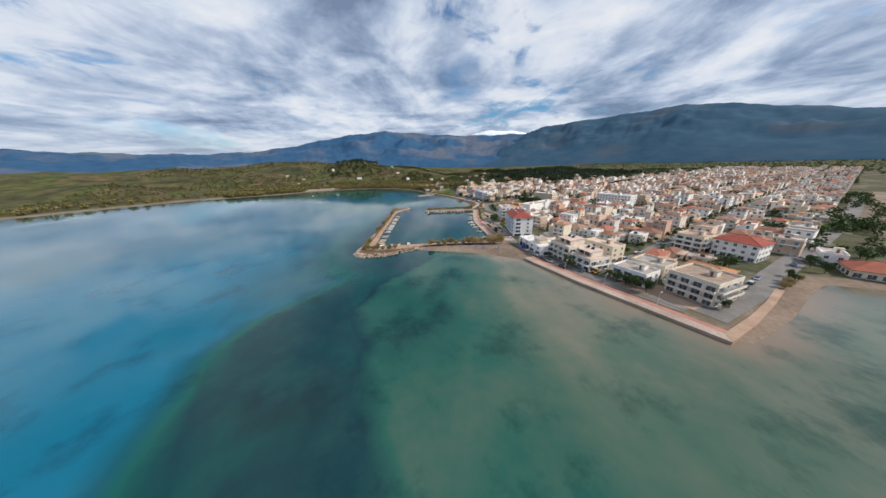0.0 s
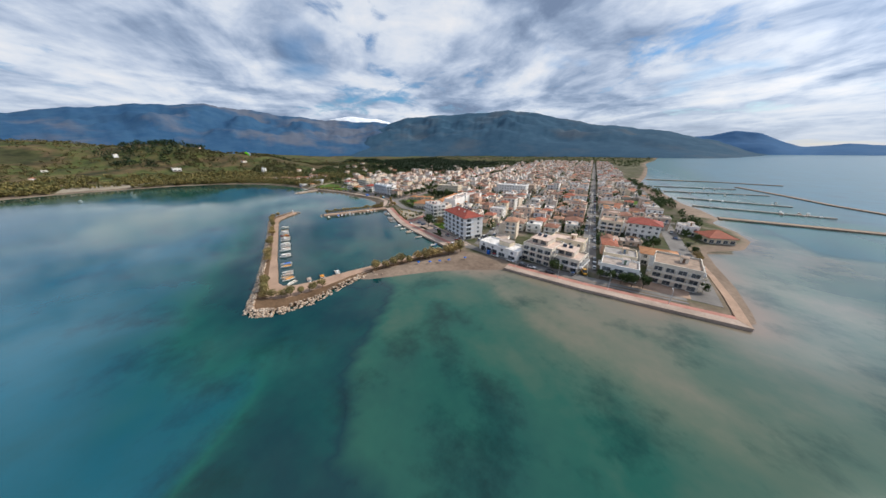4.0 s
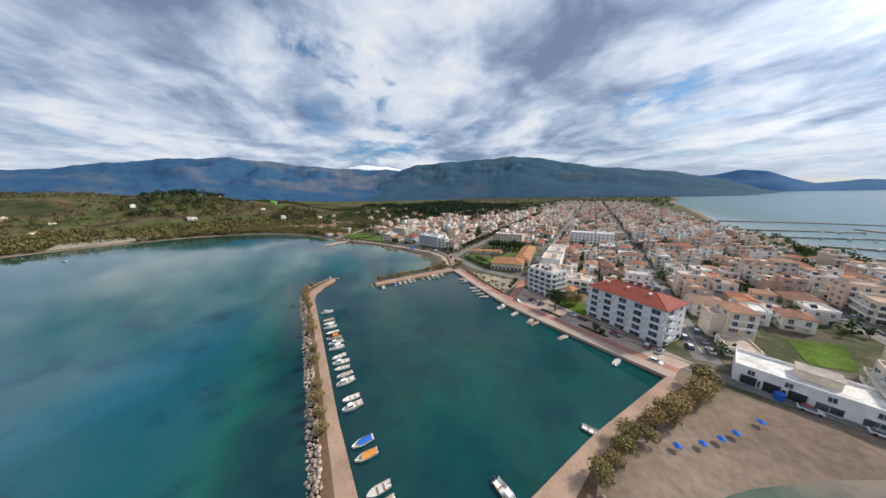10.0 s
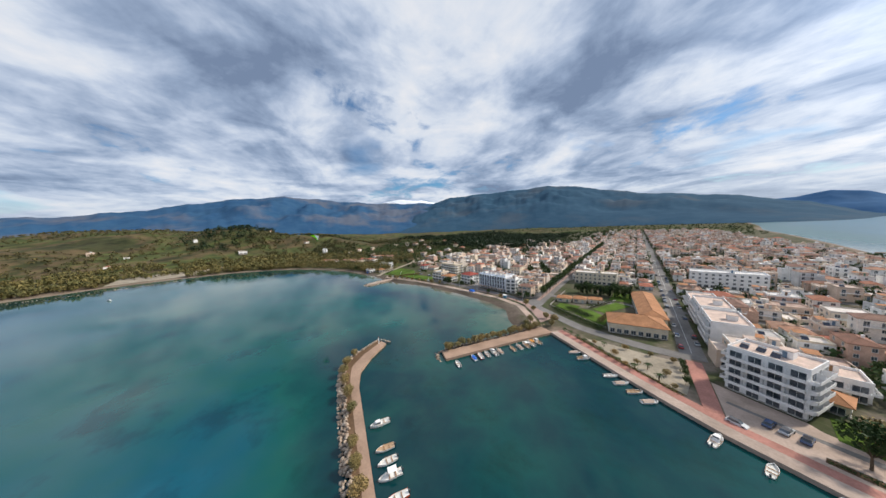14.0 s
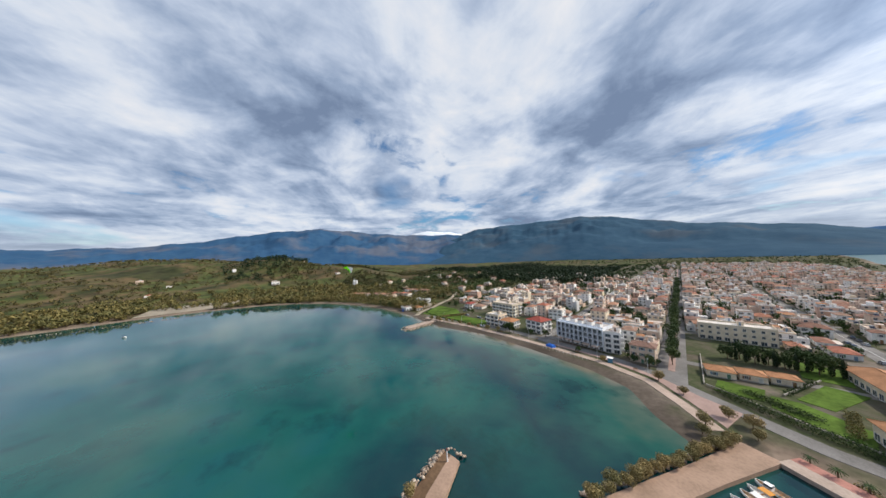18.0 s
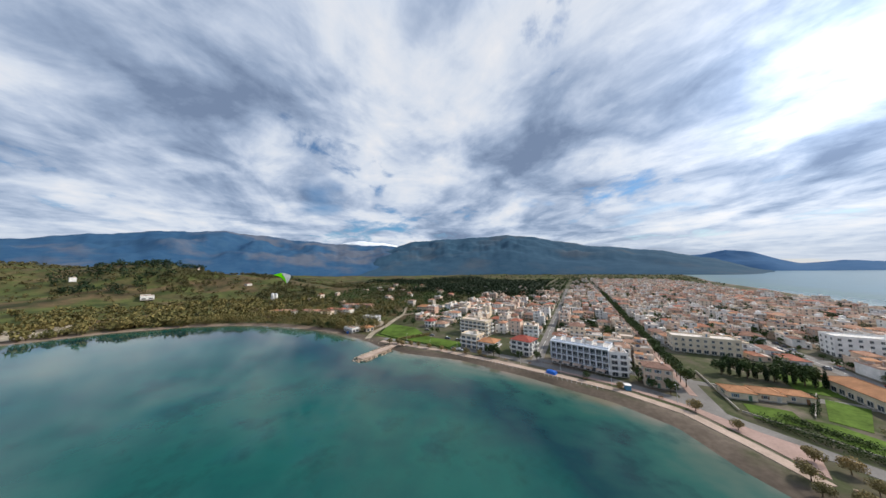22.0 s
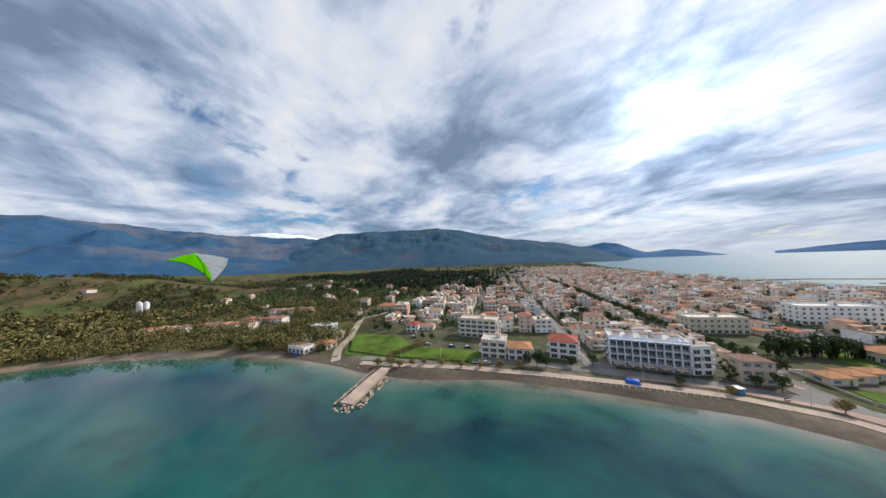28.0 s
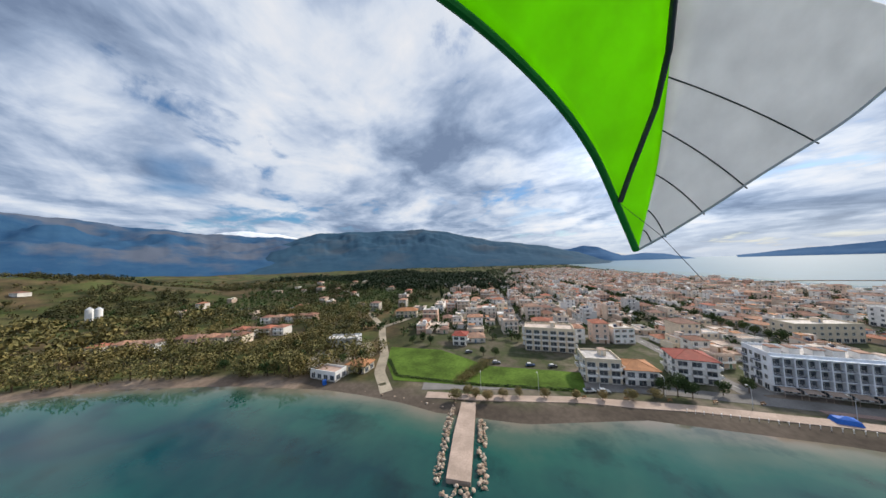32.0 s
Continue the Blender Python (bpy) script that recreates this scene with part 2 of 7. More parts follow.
def tiles(name, picks, island=False):
    m, nt, b = shell(name, 0.85)
    g = nt.nodes.new("ShaderNodeNewGeometry")
    rnd = g.outputs["Random Per Island"] if island else nt.nodes.new("ShaderNodeObjectInfo").outputs["Random"]
    base = ramp_node(nt, rnd, [(i / len(picks), q) for i, q in enumerate(picks)], step=True)
    n1, n2 = noise_node(nt, g.outputs["Position"], 0.35), noise_node(nt, g.outputs["Position"], 4.0, 5)
    a = mix_node(nt, 1.0, base, ramp_node(nt, n1, [(0.3, (0.72, 0.74, 0.76)), (0.7, (1.15, 1.12, 1.08))]), "MULTIPLY")
    a = mix_node(nt, 1.0, a, ramp_node(nt, n2, [(0.35, (0.75, 0.75, 0.75)), (0.62, (1.1, 1.1, 1.1))]), "MULTIPLY")
    nt.links.new(a, b.inputs["Base Color"])
    w = nt.nodes.new("ShaderNodeTexWave")
    w.inputs["Scale"].default_value, w.inputs["Distortion"].default_value = 2.2, 0.6
    nt.links.new(g.outputs["Position"], w.inputs["Vector"])
    bump_to(nt, b, w.outputs[0], 0.35, 0.05)
    return m


m_tile, m_tile_far = tiles("roof_tiles", ROOFS), tiles("roof_tiles_far", ROOFS, True)


def glass_pane(name="window_glass"):
    m, nt, b = shell(name, 0.08, 0.0, 0.6)
    g = nt.nodes.new("ShaderNodeNewGeometry")
    a = ramp_node(nt, noise_node(nt, g.outputs["Position"], 0.5, 2), [(0.35, (0.035, 0.045, 0.055)), (0.7, (0.13, 0.145, 0.16))])
    nt.links.new(a, b.inputs["Base Color"])
    return m


m_glass = glass_pane()


def leaves(name, dark, light):
    m, nt, b = shell(name, 0.7, 0.0, 0.2)
    g = nt.nodes.new("ShaderNodeNewGeometry")
    o = nt.nodes.new("ShaderNodeObjectInfo").outputs["Random"]
    a = ramp_node(nt, g.outputs["Random Per Island"], [(0.0, dark), (1.0, light)])
    a = mix_node(nt, 1.0, a, ramp_node(nt, o, [(0.0, (0.75, 0.8, 0.75)), (1.0, (1.2, 1.12, 1.1))]), "MULTIPLY")
    a = mix_node(nt, 1.0, a, ramp_node(nt, noise_node(nt, g.outputs["Position"], 0.05, 3), [(0.35, (0.75, 0.8, 0.7)), (0.65, (1.25, 1.1, 0.95))]), "MULTIPLY")
    nt.links.new(a, b.inputs["Base Color"])
    return m


m_tamarisk = leaves("tamarisk_leaves", (0.15, 0.125, 0.055), (0.37, 0.30, 0.15))
m_leaf = leaves("broad_leaves", (0.020, 0.044, 0.014), (0.070, 0.112, 0.038))
m_pine = leaves("dark_needles", (0.010, 0.026, 0.012), (0.030, 0.055, 0.024))
m_hill = leaves("hill_scrub_leaves", (0.036, 0.042, 0.018), (0.130, 0.122, 0.055))
m_scrub = leaves("olive_scrub", (0.072, 0.074, 0.028), (0.240, 0.208, 0.090))


def cloth(name, c, glow):
    m, nt, b = shell(name, 0.6, 0.0, 0.3)
    g = nt.nodes.new("ShaderNodeNewGeometry")
    a = ramp_node(nt, noise_node(nt, g.outputs["Position"], 1.2, 4), [(0.3, tuple(v * 0.85 for v in c)), (0.7, c)])
    nt.links.new(a, b.inputs["Base Color"])
    t = nt.nodes.new("ShaderNodeBsdfTranslucent")
    nt.links.new(a, t.inputs[0])
    mx = nt.nodes.new("ShaderNodeMixShader")
    mx.inputs[0].default_value = glow
    nt.links.new(b.outputs[0], mx.inputs[1])
    nt.links.new(t.outputs[0], mx.inputs[2])
    nt.links.new(mx.outputs[0], nt.nodes["Material Output"].inputs[0])
    return m


m_sail_green, m_sail_grey = cloth("green_sailcloth", (0.42, 0.90, 0.01), 0.65), cloth("grey_sailcloth", (0.85, 0.85, 0.86), 0.55)
m_edge_green = plain("dark_green_cloth", (0.02, 0.22, 0.03), 0.6, 0.15)


def ground_material():
    m, nt, b = shell("land", 0.95, 0.0, 0.1)
    g = nt.nodes.new("ShaderNodeNewGeometry")
    p = g.outputs["Position"]
    n1, n2, n3 = noise_node(nt, p, 0.0045, 6, 0.6), noise_node(nt, p, 0.03, 6, 0.6), noise_node(nt, p, 0.6, 5)
    wild = ramp_node(nt, n1, [(0.30, (0.034, 0.036, 0.019)), (0.42, (0.078, 0.072, 0.036)), (0.49, (0.068, 0.088, 0.030)), (0.55, (0.118, 0.084, 0.052)), (0.60, (0.050, 0.056, 0.025)), (0.68, (0.040, 0.040, 0.022))])
    wild = mix_node(nt, 1.0, wild, ramp_node(nt, n2, [(0.35, (0.5, 0.55, 0.5)), (0.62, (1.3, 1.25, 1.1))]), "MULTIPLY")
    town = ramp_node(nt, n2, [(0.35, (0.13, 0.105, 0.082)), (0.5, (0.058, 0.070, 0.030)), (0.62, (0.19, 0.155, 0.125))])
    sand = ramp_node(nt, n2, [(0.35, (0.17, 0.125, 0.094)), (0.65, (0.28, 0.215, 0.165))])
    shingle = ramp_node(nt, n2, [(0.35, (0.066, 0.053, 0.042)), (0.65, (0.130, 0.104, 0.082))])
    at = nt.nodes.new("ShaderNodeAttribute")
    at.attribute_name = "use"
    s = nt.nodes.new("ShaderNodeSeparateColor")
    nt.links.new(at.outputs["Color"], s.inputs[0])
    a = mix_node(nt, s.outputs[0], wild, town)
    a = mix_node(nt, s.outputs[1], a, sand)
    a = mix_node(nt, s.outputs[2], a, shingle)
    a = mix_node(nt, 1.0, a, ramp_node(nt, n3, [(0.35, (0.82, 0.82, 0.82)), (0.65, (1.1, 1.1, 1.1))]), "MULTIPLY")
    nt.links.new(a, b.inputs["Base Color"])
    bump_to(nt, b, n3, 0.3, 0.1)
    return m


m_land = ground_material()


def water_material():
    m, nt, b = shell("sea_water", 0.07, 0.0, 0.5)
    b.inputs["IOR"].default_value = 1.34
    g = nt.nodes.new("ShaderNodeNewGeometry")
    p = g.outputs["Position"]
    at = nt.nodes.new("ShaderNodeAttribute")
    at.attribute_name = "depth"
    n1, n2 = noise_node(nt, p, 0.022, 5, 0.6), noise_node(nt, p, 0.09, 4, 0.6)
    s1 = nt.nodes.new("ShaderNodeMath")
    s1.operation = "MULTIPLY_ADD"
    nt.links.new(n1, s1.inputs[0])
    s1.inputs[1].default_value = 0.32
    nt.links.new(at.outputs["Fac"], s1.inputs[2])
    s2 = nt.nodes.new("ShaderNodeMath")
    s2.operation = "MULTIPLY_ADD"
    nt.links.new(n2, s2.inputs[0])
    s2.inputs[1].default_value = 0.10
    nt.links.new(s1.outputs[0], s2.inputs[2])
    # bottom and water colour by depth: wet sand, turquoise shallows, weed, deep
    a = ramp_node(nt, s2.outputs[0], [(0.09, (0.205, 0.158, 0.116)), (0.18, (0.140, 0.138, 0.102)), (0.26, (0.064, 0.104, 0.074)), (0.36, (0.013, 0.080, 0.060)), (0.49, (0.001, 0.030, 0.038)), (0.62, (0.004, 0.080, 0.066)), (0.78, (0.001, 0.074, 0.104)), (0.97, (0.001, 0.122, 0.200))])
    weed = ramp_node(nt, noise_node(nt, p, 0.045, 6, 0.65), [(0.52, (1, 1, 1)), (0.66, (0.50, 0.60, 0.62))])
    a = mix_node(nt, 1.0, a, weed, "MULTIPLY")
    nt.links.new(a, b.inputs["Base Color"])
    r = ramp_node(nt, noise_node(nt, p, 0.012, 3), [(0.4, (0.03, 0.03, 0.03)), (0.65, (0.10, 0.10, 0.10))])
    # the open gulf east of the town is ruffled by wind
    xyz = nt.nodes.new("ShaderNodeSeparateXYZ")
    nt.links.new(p, xyz.inputs[0])
    wind = []
    for axis, lo, hi in ((0, 250.0, 360.0), (1, -100.0, 20.0)):
        mr = nt.nodes.new("ShaderNodeMapRange")
        mr.inputs["From Min"].default_value, mr.inputs["From Max"].default_value = lo, hi
        nt.links.new(xyz.outputs[axis], mr.inputs["Value"])
        wind.append(mr.outputs[0])
    both = nt.nodes.new("ShaderNodeMath")
    both.operation = "MULTIPLY"
    nt.links.new(wind[0], both.inputs[0])
    nt.links.new(wind[1], both.inputs[1])
    nt.links.new(mix_node(nt, both.outputs[0], r, (0.30, 0.30, 0.30)), b.inputs["Roughness"])
    bump_to(nt, b, noise_node(nt, p, 0.9, 3), 0.022, 0.3)
    return m


m_water = water_material()


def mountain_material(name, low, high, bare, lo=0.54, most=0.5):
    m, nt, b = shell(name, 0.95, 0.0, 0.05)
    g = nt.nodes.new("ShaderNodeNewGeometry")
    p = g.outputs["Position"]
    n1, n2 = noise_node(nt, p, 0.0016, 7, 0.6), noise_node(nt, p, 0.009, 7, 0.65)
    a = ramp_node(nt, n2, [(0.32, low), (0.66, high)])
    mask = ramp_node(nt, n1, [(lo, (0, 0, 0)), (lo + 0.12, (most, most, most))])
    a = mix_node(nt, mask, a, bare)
    nt.links.new(a, b.inputs["Base Color"])
    bump_to(nt, b, n2, 0.12, 10.0)
    return m


# haze is put into these base colours: woods and rock turned blue-grey
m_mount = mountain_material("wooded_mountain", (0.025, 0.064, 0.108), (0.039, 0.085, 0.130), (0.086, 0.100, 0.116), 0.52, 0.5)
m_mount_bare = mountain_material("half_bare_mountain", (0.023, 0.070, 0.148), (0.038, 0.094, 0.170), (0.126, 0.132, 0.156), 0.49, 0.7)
# farthest shores carry more painted-in haze, hence the paler blue
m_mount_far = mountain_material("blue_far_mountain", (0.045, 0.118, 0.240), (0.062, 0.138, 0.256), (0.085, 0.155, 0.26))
m_snow = plain("snow", (0.82, 0.86, 0.92), 0.7, 0.1, 0.002, 0.02, bump=0)


# ---- mesh helpers ----
def mesh(name, verts, faces, mats, slots=None, smooth=False):
    me = bpy.data.meshes.new(name)
    me.from_pydata([tuple(v) for v in verts], [], faces)
    for m in mats if isinstance(mats, (list, tuple)) else [mats]:
        me.materials.append(m)
    if slots:
        me.polygons.foreach_set("material_index", slots)
    if smooth:
        me.polygons.foreach_set("use_smooth", [True] * len(faces))
    me.update()
    return me


def part(name, me, parent=None, loc=(0, 0, 0), rz=0.0, label=""):
    ob = new(name, me)
    ob.location = loc
    ob.rotation_euler = (0, 0, rz)
    ob.parent = parent
    if label:
        ob["label"] = label
    return ob


def thing(name, loc, rz, label, category, group="", kind=""):
    ob = new(name)
    ob.empty_display_size = 0.5
    ob.location, ob.rotation_euler = loc, (0, 0, rz)
    return tagged(ob, label, category, group, kind)


BOXF = [(0, 3, 2, 1), (4, 5, 6, 7), (0, 1, 5, 4), (1, 2, 6, 5), (2, 3, 7, 6), (3, 0, 4, 7)]


class Build:
    """Gathers boxes and faces into one mesh."""

    def __init__(self):
        self.v, self.f, self.s = [], [], []

    def add(self, verts, faces, slot=0):
        o = len(self.v)
        self.v += [tuple(v) for v in verts]
        self.f += [tuple(i + o for i in f) for f in faces]
        self.s += [slot] * len(faces)
        return self

    def box(self, x0, y0, z0, x1, y1, z1, slot=0):
        return self.add([(x0, y0, z0), (x1, y0, z0), (x1, y1, z0), (x0, y1, z0), (x0, y0, z1), (x1, y0, z1), (x1, y1, z1), (x0, y1, z1)], BOXF, slot)

    def tube(self, a, b, r0, r1=None, n=8, slot=0):
        a, b = Vector(a), Vector(b)
        r1 = r0 if r1 is None else r1
        w = (b - a).normalized()
        u = w.orthogonal().normalized()
        q = w.cross(u)
        vs = []
        for c, r in ((a, r0), (b, r1)):
            vs += [c + (u * math.cos(2 * math.pi * i / n) + q * math.sin(2 * math.pi * i / n)) * r for i in range(n)]
        fs = [(i, (i + 1) % n, n + (i + 1) % n, n + i) for i in range(n)] + [tuple(range(n))[::-1], tuple(range(n, 2 * n))]
        return self.add(vs, fs, slot)

    def prism(self, pts, z0, z1, slot=0):
        n = len(pts)
        vs = [(*p, z0) for p in pts] + [(*p, z1) for p in pts]
        return self.add(vs, [(i, (i + 1) % n, n + (i + 1) % n, n + i) for i in range(n)] + [tuple(range(n))[::-1], tuple(range(n, 2 * n))], slot)

    def done(self, name, mats, smooth=False):
        return mesh(name, self.v, self.f, mats, self.s, smooth)


def big_mesh(name, verts, quads, mat, tris=False):
    """A mesh from arrays, for much small stuff."""
    k = 3 if tris else 4
    me = bpy.data.meshes.new(name)
    me.vertices.add(len(verts))
    me.vertices.foreach_set("co", np.asarray(verts, np.float32).ravel())
    me.loops.add(len(quads) * k)
    me.loops.foreach_set("vertex_index", np.asarray(quads, np.int32).ravel())
    me.polygons.add(len(quads))
    me.polygons.foreach_set("loop_start", np.arange(len(quads), dtype=np.int32) * k)
    for m in mat if isinstance(mat, (list, tuple)) else [mat]:
        me.materials.append(m)
    me.update(calc_edges=True)
    me.validate()
    return me

# ---- lie of the land ----
COAST = [
    (-4900, -4300), (-2200, -2600), (-1000, -1500), (-600, -1000), (-440, -740), (-410, -620), (-455, -520), (-510, -400), (-490, -280),
    (-488, -215), (-500, -150), (-490, -95), (-470, -40), (-436, 2), (-396, 30), (-345, 48), (-295, 54), (-250, 54), (-232, 51),
    (-214, 47), (-200, 42), (-170, 38), (-132, 43), (-90, 36), (-74, 32), (-53, 27), (-35, 17), (-26, 1), (-16, -10), (-8, -9),
    (3, -4), (25, -22), (43, -35.5), (55, -43.5), (69, -50.5), (84, -57.5), (94, -62), (103, -66), (115, -70.5), (96, -104), (86, -124), (93, -128), (100, -122),
    (108, -114), (118, -104), (132, -94), (149, -84), (156, -82), (183, -85), (211, -86), (234, -86), (239, -84), (241, -74), (244, -52), (245, -27),
    (247, -3), (253, 2), (268, 12), (279, 35), (280, 60), (274, 84), (284, 104), (282, 140), (275, 173), (270, 285), (262, 389),
    (280, 480), (300, 600), (335, 844), (377, 1216), (470, 1600), (560, 2100), (680, 2700), (820, 3500), (1000, 4300), (1100, 4900), (-4900, 4900),
]
C2 = np.array(COAST, float)


def shore(x, y):
    """Signed distance to the coast, positive on land."""
    x, y = np.asarray(x, float).ravel(), np.asarray(y, float).ravel()
    best, inside = np.full(x.shape, 1e9), np.zeros(x.shape, bool)
    for (ax, ay), (bx, by) in zip(C2, np.roll(C2, -1, 0)):
        dx, dy = bx - ax, by - ay
        u = np.clip(((x - ax) * dx + (y - ay) * dy) / (dx * dx + dy * dy), 0, 1)
        best = np.minimum(best, (x - ax - u * dx) ** 2 + (y - ay - u * dy) ** 2)
        if dy:
            inside ^= ((ay > y) != (by > y)) & (x < (y - ay) * dx / dy + ax)
    return np.where(inside, 1, -1) * np.sqrt(best)


# hills: centre, height, widths
HILLS = [(-1350, -120, 92, 420, 300), (-1020, 130, 66, 230, 160), (-830, 265, 34, 150, 110), (-1500, -800, 80, 480, 480), (-2300, -200, 95, 650, 600), (-1900, 700, 40, 500, 380),
         (-650, 420, 14, 160, 150), (-700, -60, 12, 150, 160), (-2600, -1600, 120, 700, 700), (-1100, -1100, 45, 300, 260), (-500, 900, 8, 260, 300)]


def height(x, y):
    x, y = np.asarray(x, float).ravel(), np.asarray(y, float).ravel()
    s = shore(x, y)
    z = np.clip(0.13 * s, -4, 1.0) + np.clip((s - 120) * 0.006, 0, 30)
    far = np.clip((s - 40) / 420, 0, 1)
    far = far * far * (3 - 2 * far)
    for cx, cy, h, sx, sy in HILLS:
        z = z + far * 0.78 * h * np.exp(-(((x - cx) / sx) ** 2) - ((y - cy) / sy) ** 2)
    rough = far * (6 * np.sin(x * 0.013 + 1.3) * np.sin(y * 0.017 + 0.4) + 3 * np.sin(x * 0.041 + y * 0.02) * np.sin(y * 0.037))
    return z + np.where(x < -380, rough, 0.15 * rough), s


def gz(x, y):
    return float(height([x], [y])[0][0])


def grid(xs, ys):
    gx, gy = np.meshgrid(xs, ys)
    nx, ny = len(xs), len(ys)
    i = (np.arange(ny - 1)[:, None] * nx + np.arange(nx - 1)[None, :]).ravel()
    return gx.ravel(), gy.ravel(), np.stack([i, i + 1, i + 1 + nx, i + nx], 1)


def spread(lo, hi, a, b, fine, coarse, mid=None):
    left, right = np.linspace(lo, a, max(2, int((a - lo) / coarse)), endpoint=False), np.linspace(b, hi, max(2, int((hi - b) / coarse)))
    return np.concatenate([left, np.arange(a, b, fine), right])


xs = np.concatenate([spread(-4900, -520, -1800, -520, 30, 130)[:-2], np.arange(-520, 330, 4.0), np.arange(330, 600, 18), np.linspace(620, 4900, 36)])
ys = np.concatenate([np.linspace(-4900, -900, 30, endpoint=False), np.arange(-900, -250, 26), np.arange(-250, 160, 4.0), np.arange(160, 900, 16), np.linspace(900, 4900, 46)])
gx, gy, gq = grid(xs, ys)
hz, sd = height(gx, gy)
ground = new("ground", big_mesh("ground", np.stack([gx, gy, hz], 1), gq, m_land))
ground.data.polygons.foreach_set("use_smooth", [True] * len(gq))
built_up = np.clip((gx + 235 + 0.04 * gy) / 40, 0, 1) * np.clip((1250 - gy) / 150, 0, 1) * np.clip((420 - gx) / 60, 0, 1)
built_up = built_up * np.where(gx > 238, 0.8, 1.0)
sandy = np.clip((11 - sd) / 5, 0, 1)
beach = (gx > 94) & (gx < 152) & (gy < -72)
sandy = np.where(beach, np.clip((28 - sd) / 6, 0, 1), sandy)
bay = (gx < 0) & (gx > -262)
pebbly = np.where(bay, np.clip((9.5 - sd) / 3, 0, 1), 0)
sandy = np.where(bay, 0, sandy)
sandy = np.where((gx < -380) & (gy < -180), 0.85 * np.clip((42 - sd) / 16, 0, 1), sandy)
sandy = np.where((gx > 246) & (gy > 24) & (gy < 470), np.where(gy > 100, np.clip((24 - sd) / 6, 0, 1), np.clip((5 - sd) / 3, 0, 1)), sandy)
use = np.stack([built_up, sandy, pebbly, 1 + 0 * gx], 1)
ground.data.color_attributes.new("use", "FLOAT_COLOR", "POINT").data.foreach_set("color", use.astype(np.float32).ravel())
tagged(ground, "low coastal plain with sandy shore rising to olive hills", "ground", kind="structure")

# water, with the depth of the bottom under it
wxs = np.concatenate([np.linspace(-4900, -700, 26, endpoint=False), np.arange(-700, 0, 6.0), np.arange(0, 300, 3.0), np.arange(300, 480, 6.0), np.linspace(480, 4900, 30)])
wys = np.concatenate([np.linspace(-4900, -420, 26, endpoint=False), np.arange(-420, -220, 6.0), np.arange(-220, -40, 3.0), np.arange(-40, 140, 6.0), np.linspace(140, 4900, 50)])
wx, wy, wq = grid(wxs, wys)
off = -shore(wx, wy)
open_sea = np.clip(off / 130, 0, 1) ** 0.6
depth = 0.04 + 0.62 * open_sea
# harbour basin and inner bay: dark weed over mud
basin = np.clip((wy + 148 + (wx - 62) * 0.56) / 5, 0, 1) * np.clip((119 + 0.55 * (wy + 72) - wx) / 5, 0, 1) * np.clip((wx + 40) / 45, 0, 1) * np.clip((8 - 0.62 * wx - wy) / 10, 0, 1)
depth = depth * (1 - basin) + 0.37 * basin
inner = np.clip(1.3 - np.hypot((wx + 90) / 130, (wy + 30) / 75), 0, 1)
depth = depth * (1 - 0.6 * inner) + 0.6 * inner * np.clip(0.06 + off / 150, 0, 0.42)
west_side = np.clip((-40 - wx) / 80, 0, 1) * np.clip((wy + 230) / 90, 0, 1)
depth = depth * (1 - west_side) + np.minimum(depth, 0.44) * west_side
# dark weed bed along the outer foot of the breakwater
mole = np.array([(x, -148.0 - (x - 62) * 0.56) for x in range(-70, 90, 6)])
near_mole = np.min(np.hypot(wx[:, None] - mole[:, 0], wy[:, None] - mole[:, 1]), 1)
weedy = 0.85 * np.clip(1.5 - near_mole / 24, 0, 1)
depth = depth * (1 - weedy) + 0.31 * weedy
# the shelf off the town: sand bank, turquoise flat, then the drop
edge_deep = np.interp(wx, (60, 100, 113, 122, 132, 147, 186, 260, 420), (-112, -119, -125, -143, -167, -181, -188, -196, -210))
edge_sand = np.interp(wx, (120, 149, 155, 177, 204, 231, 300), (-97, -101, -109, -126, -140, -146, -152))
side = np.clip((wx - 92) / 14, 0, 1) * np.clip((60 - wy) / 20, 0, 1) * (1 - basin)
flat_ = side * np.clip((wy - edge_deep) / 6 + 0.5, 0, 1)
bank = side * np.clip((wy - edge_sand) / 6 + 0.5, 0, 1)
depth = depth + 0.16 * np.clip((-150 - wy) / 60, 0, 1) * np.clip((wx + 20) / 60, 0, 1)
drop = np.clip((edge_deep - wy) / 4 + 1, 0, 1) * np.clip((58 - (edge_deep - wy)) / 14, 0, 1) * np.clip((wx - 20) / 50, 0, 1) * np.clip((300 - wx) / 60, 0, 1)
depth = depth * (1 - drop) + 0.35 * drop
depth = depth * (1 - flat_) + flat_ * (0.15 + 0.06 * np.clip((edge_sand - wy) / 60, 0, 1))
depth = depth * (1 - bank) + bank * np.clip(0.015 + 0.05 * off / 30, 0, 0.10)
depth = np.where((wx > 300) & (wy > 20), np.maximum(depth, 0.5), depth)
depth = depth - 0.10 * np.clip(1 - off / 10, 0, 1) * (1 - basin)
water = new("water", big_mesh("water", np.stack([wx, wy, 0 * wx], 1), wq, m_water))
water.data.attributes.new("depth", "FLOAT", "POINT").data.foreach_set("value", (depth - 0.04).astype(np.float32))
tagged(water, "calm green and blue bay water mirroring the clouds", "water", kind="structure")


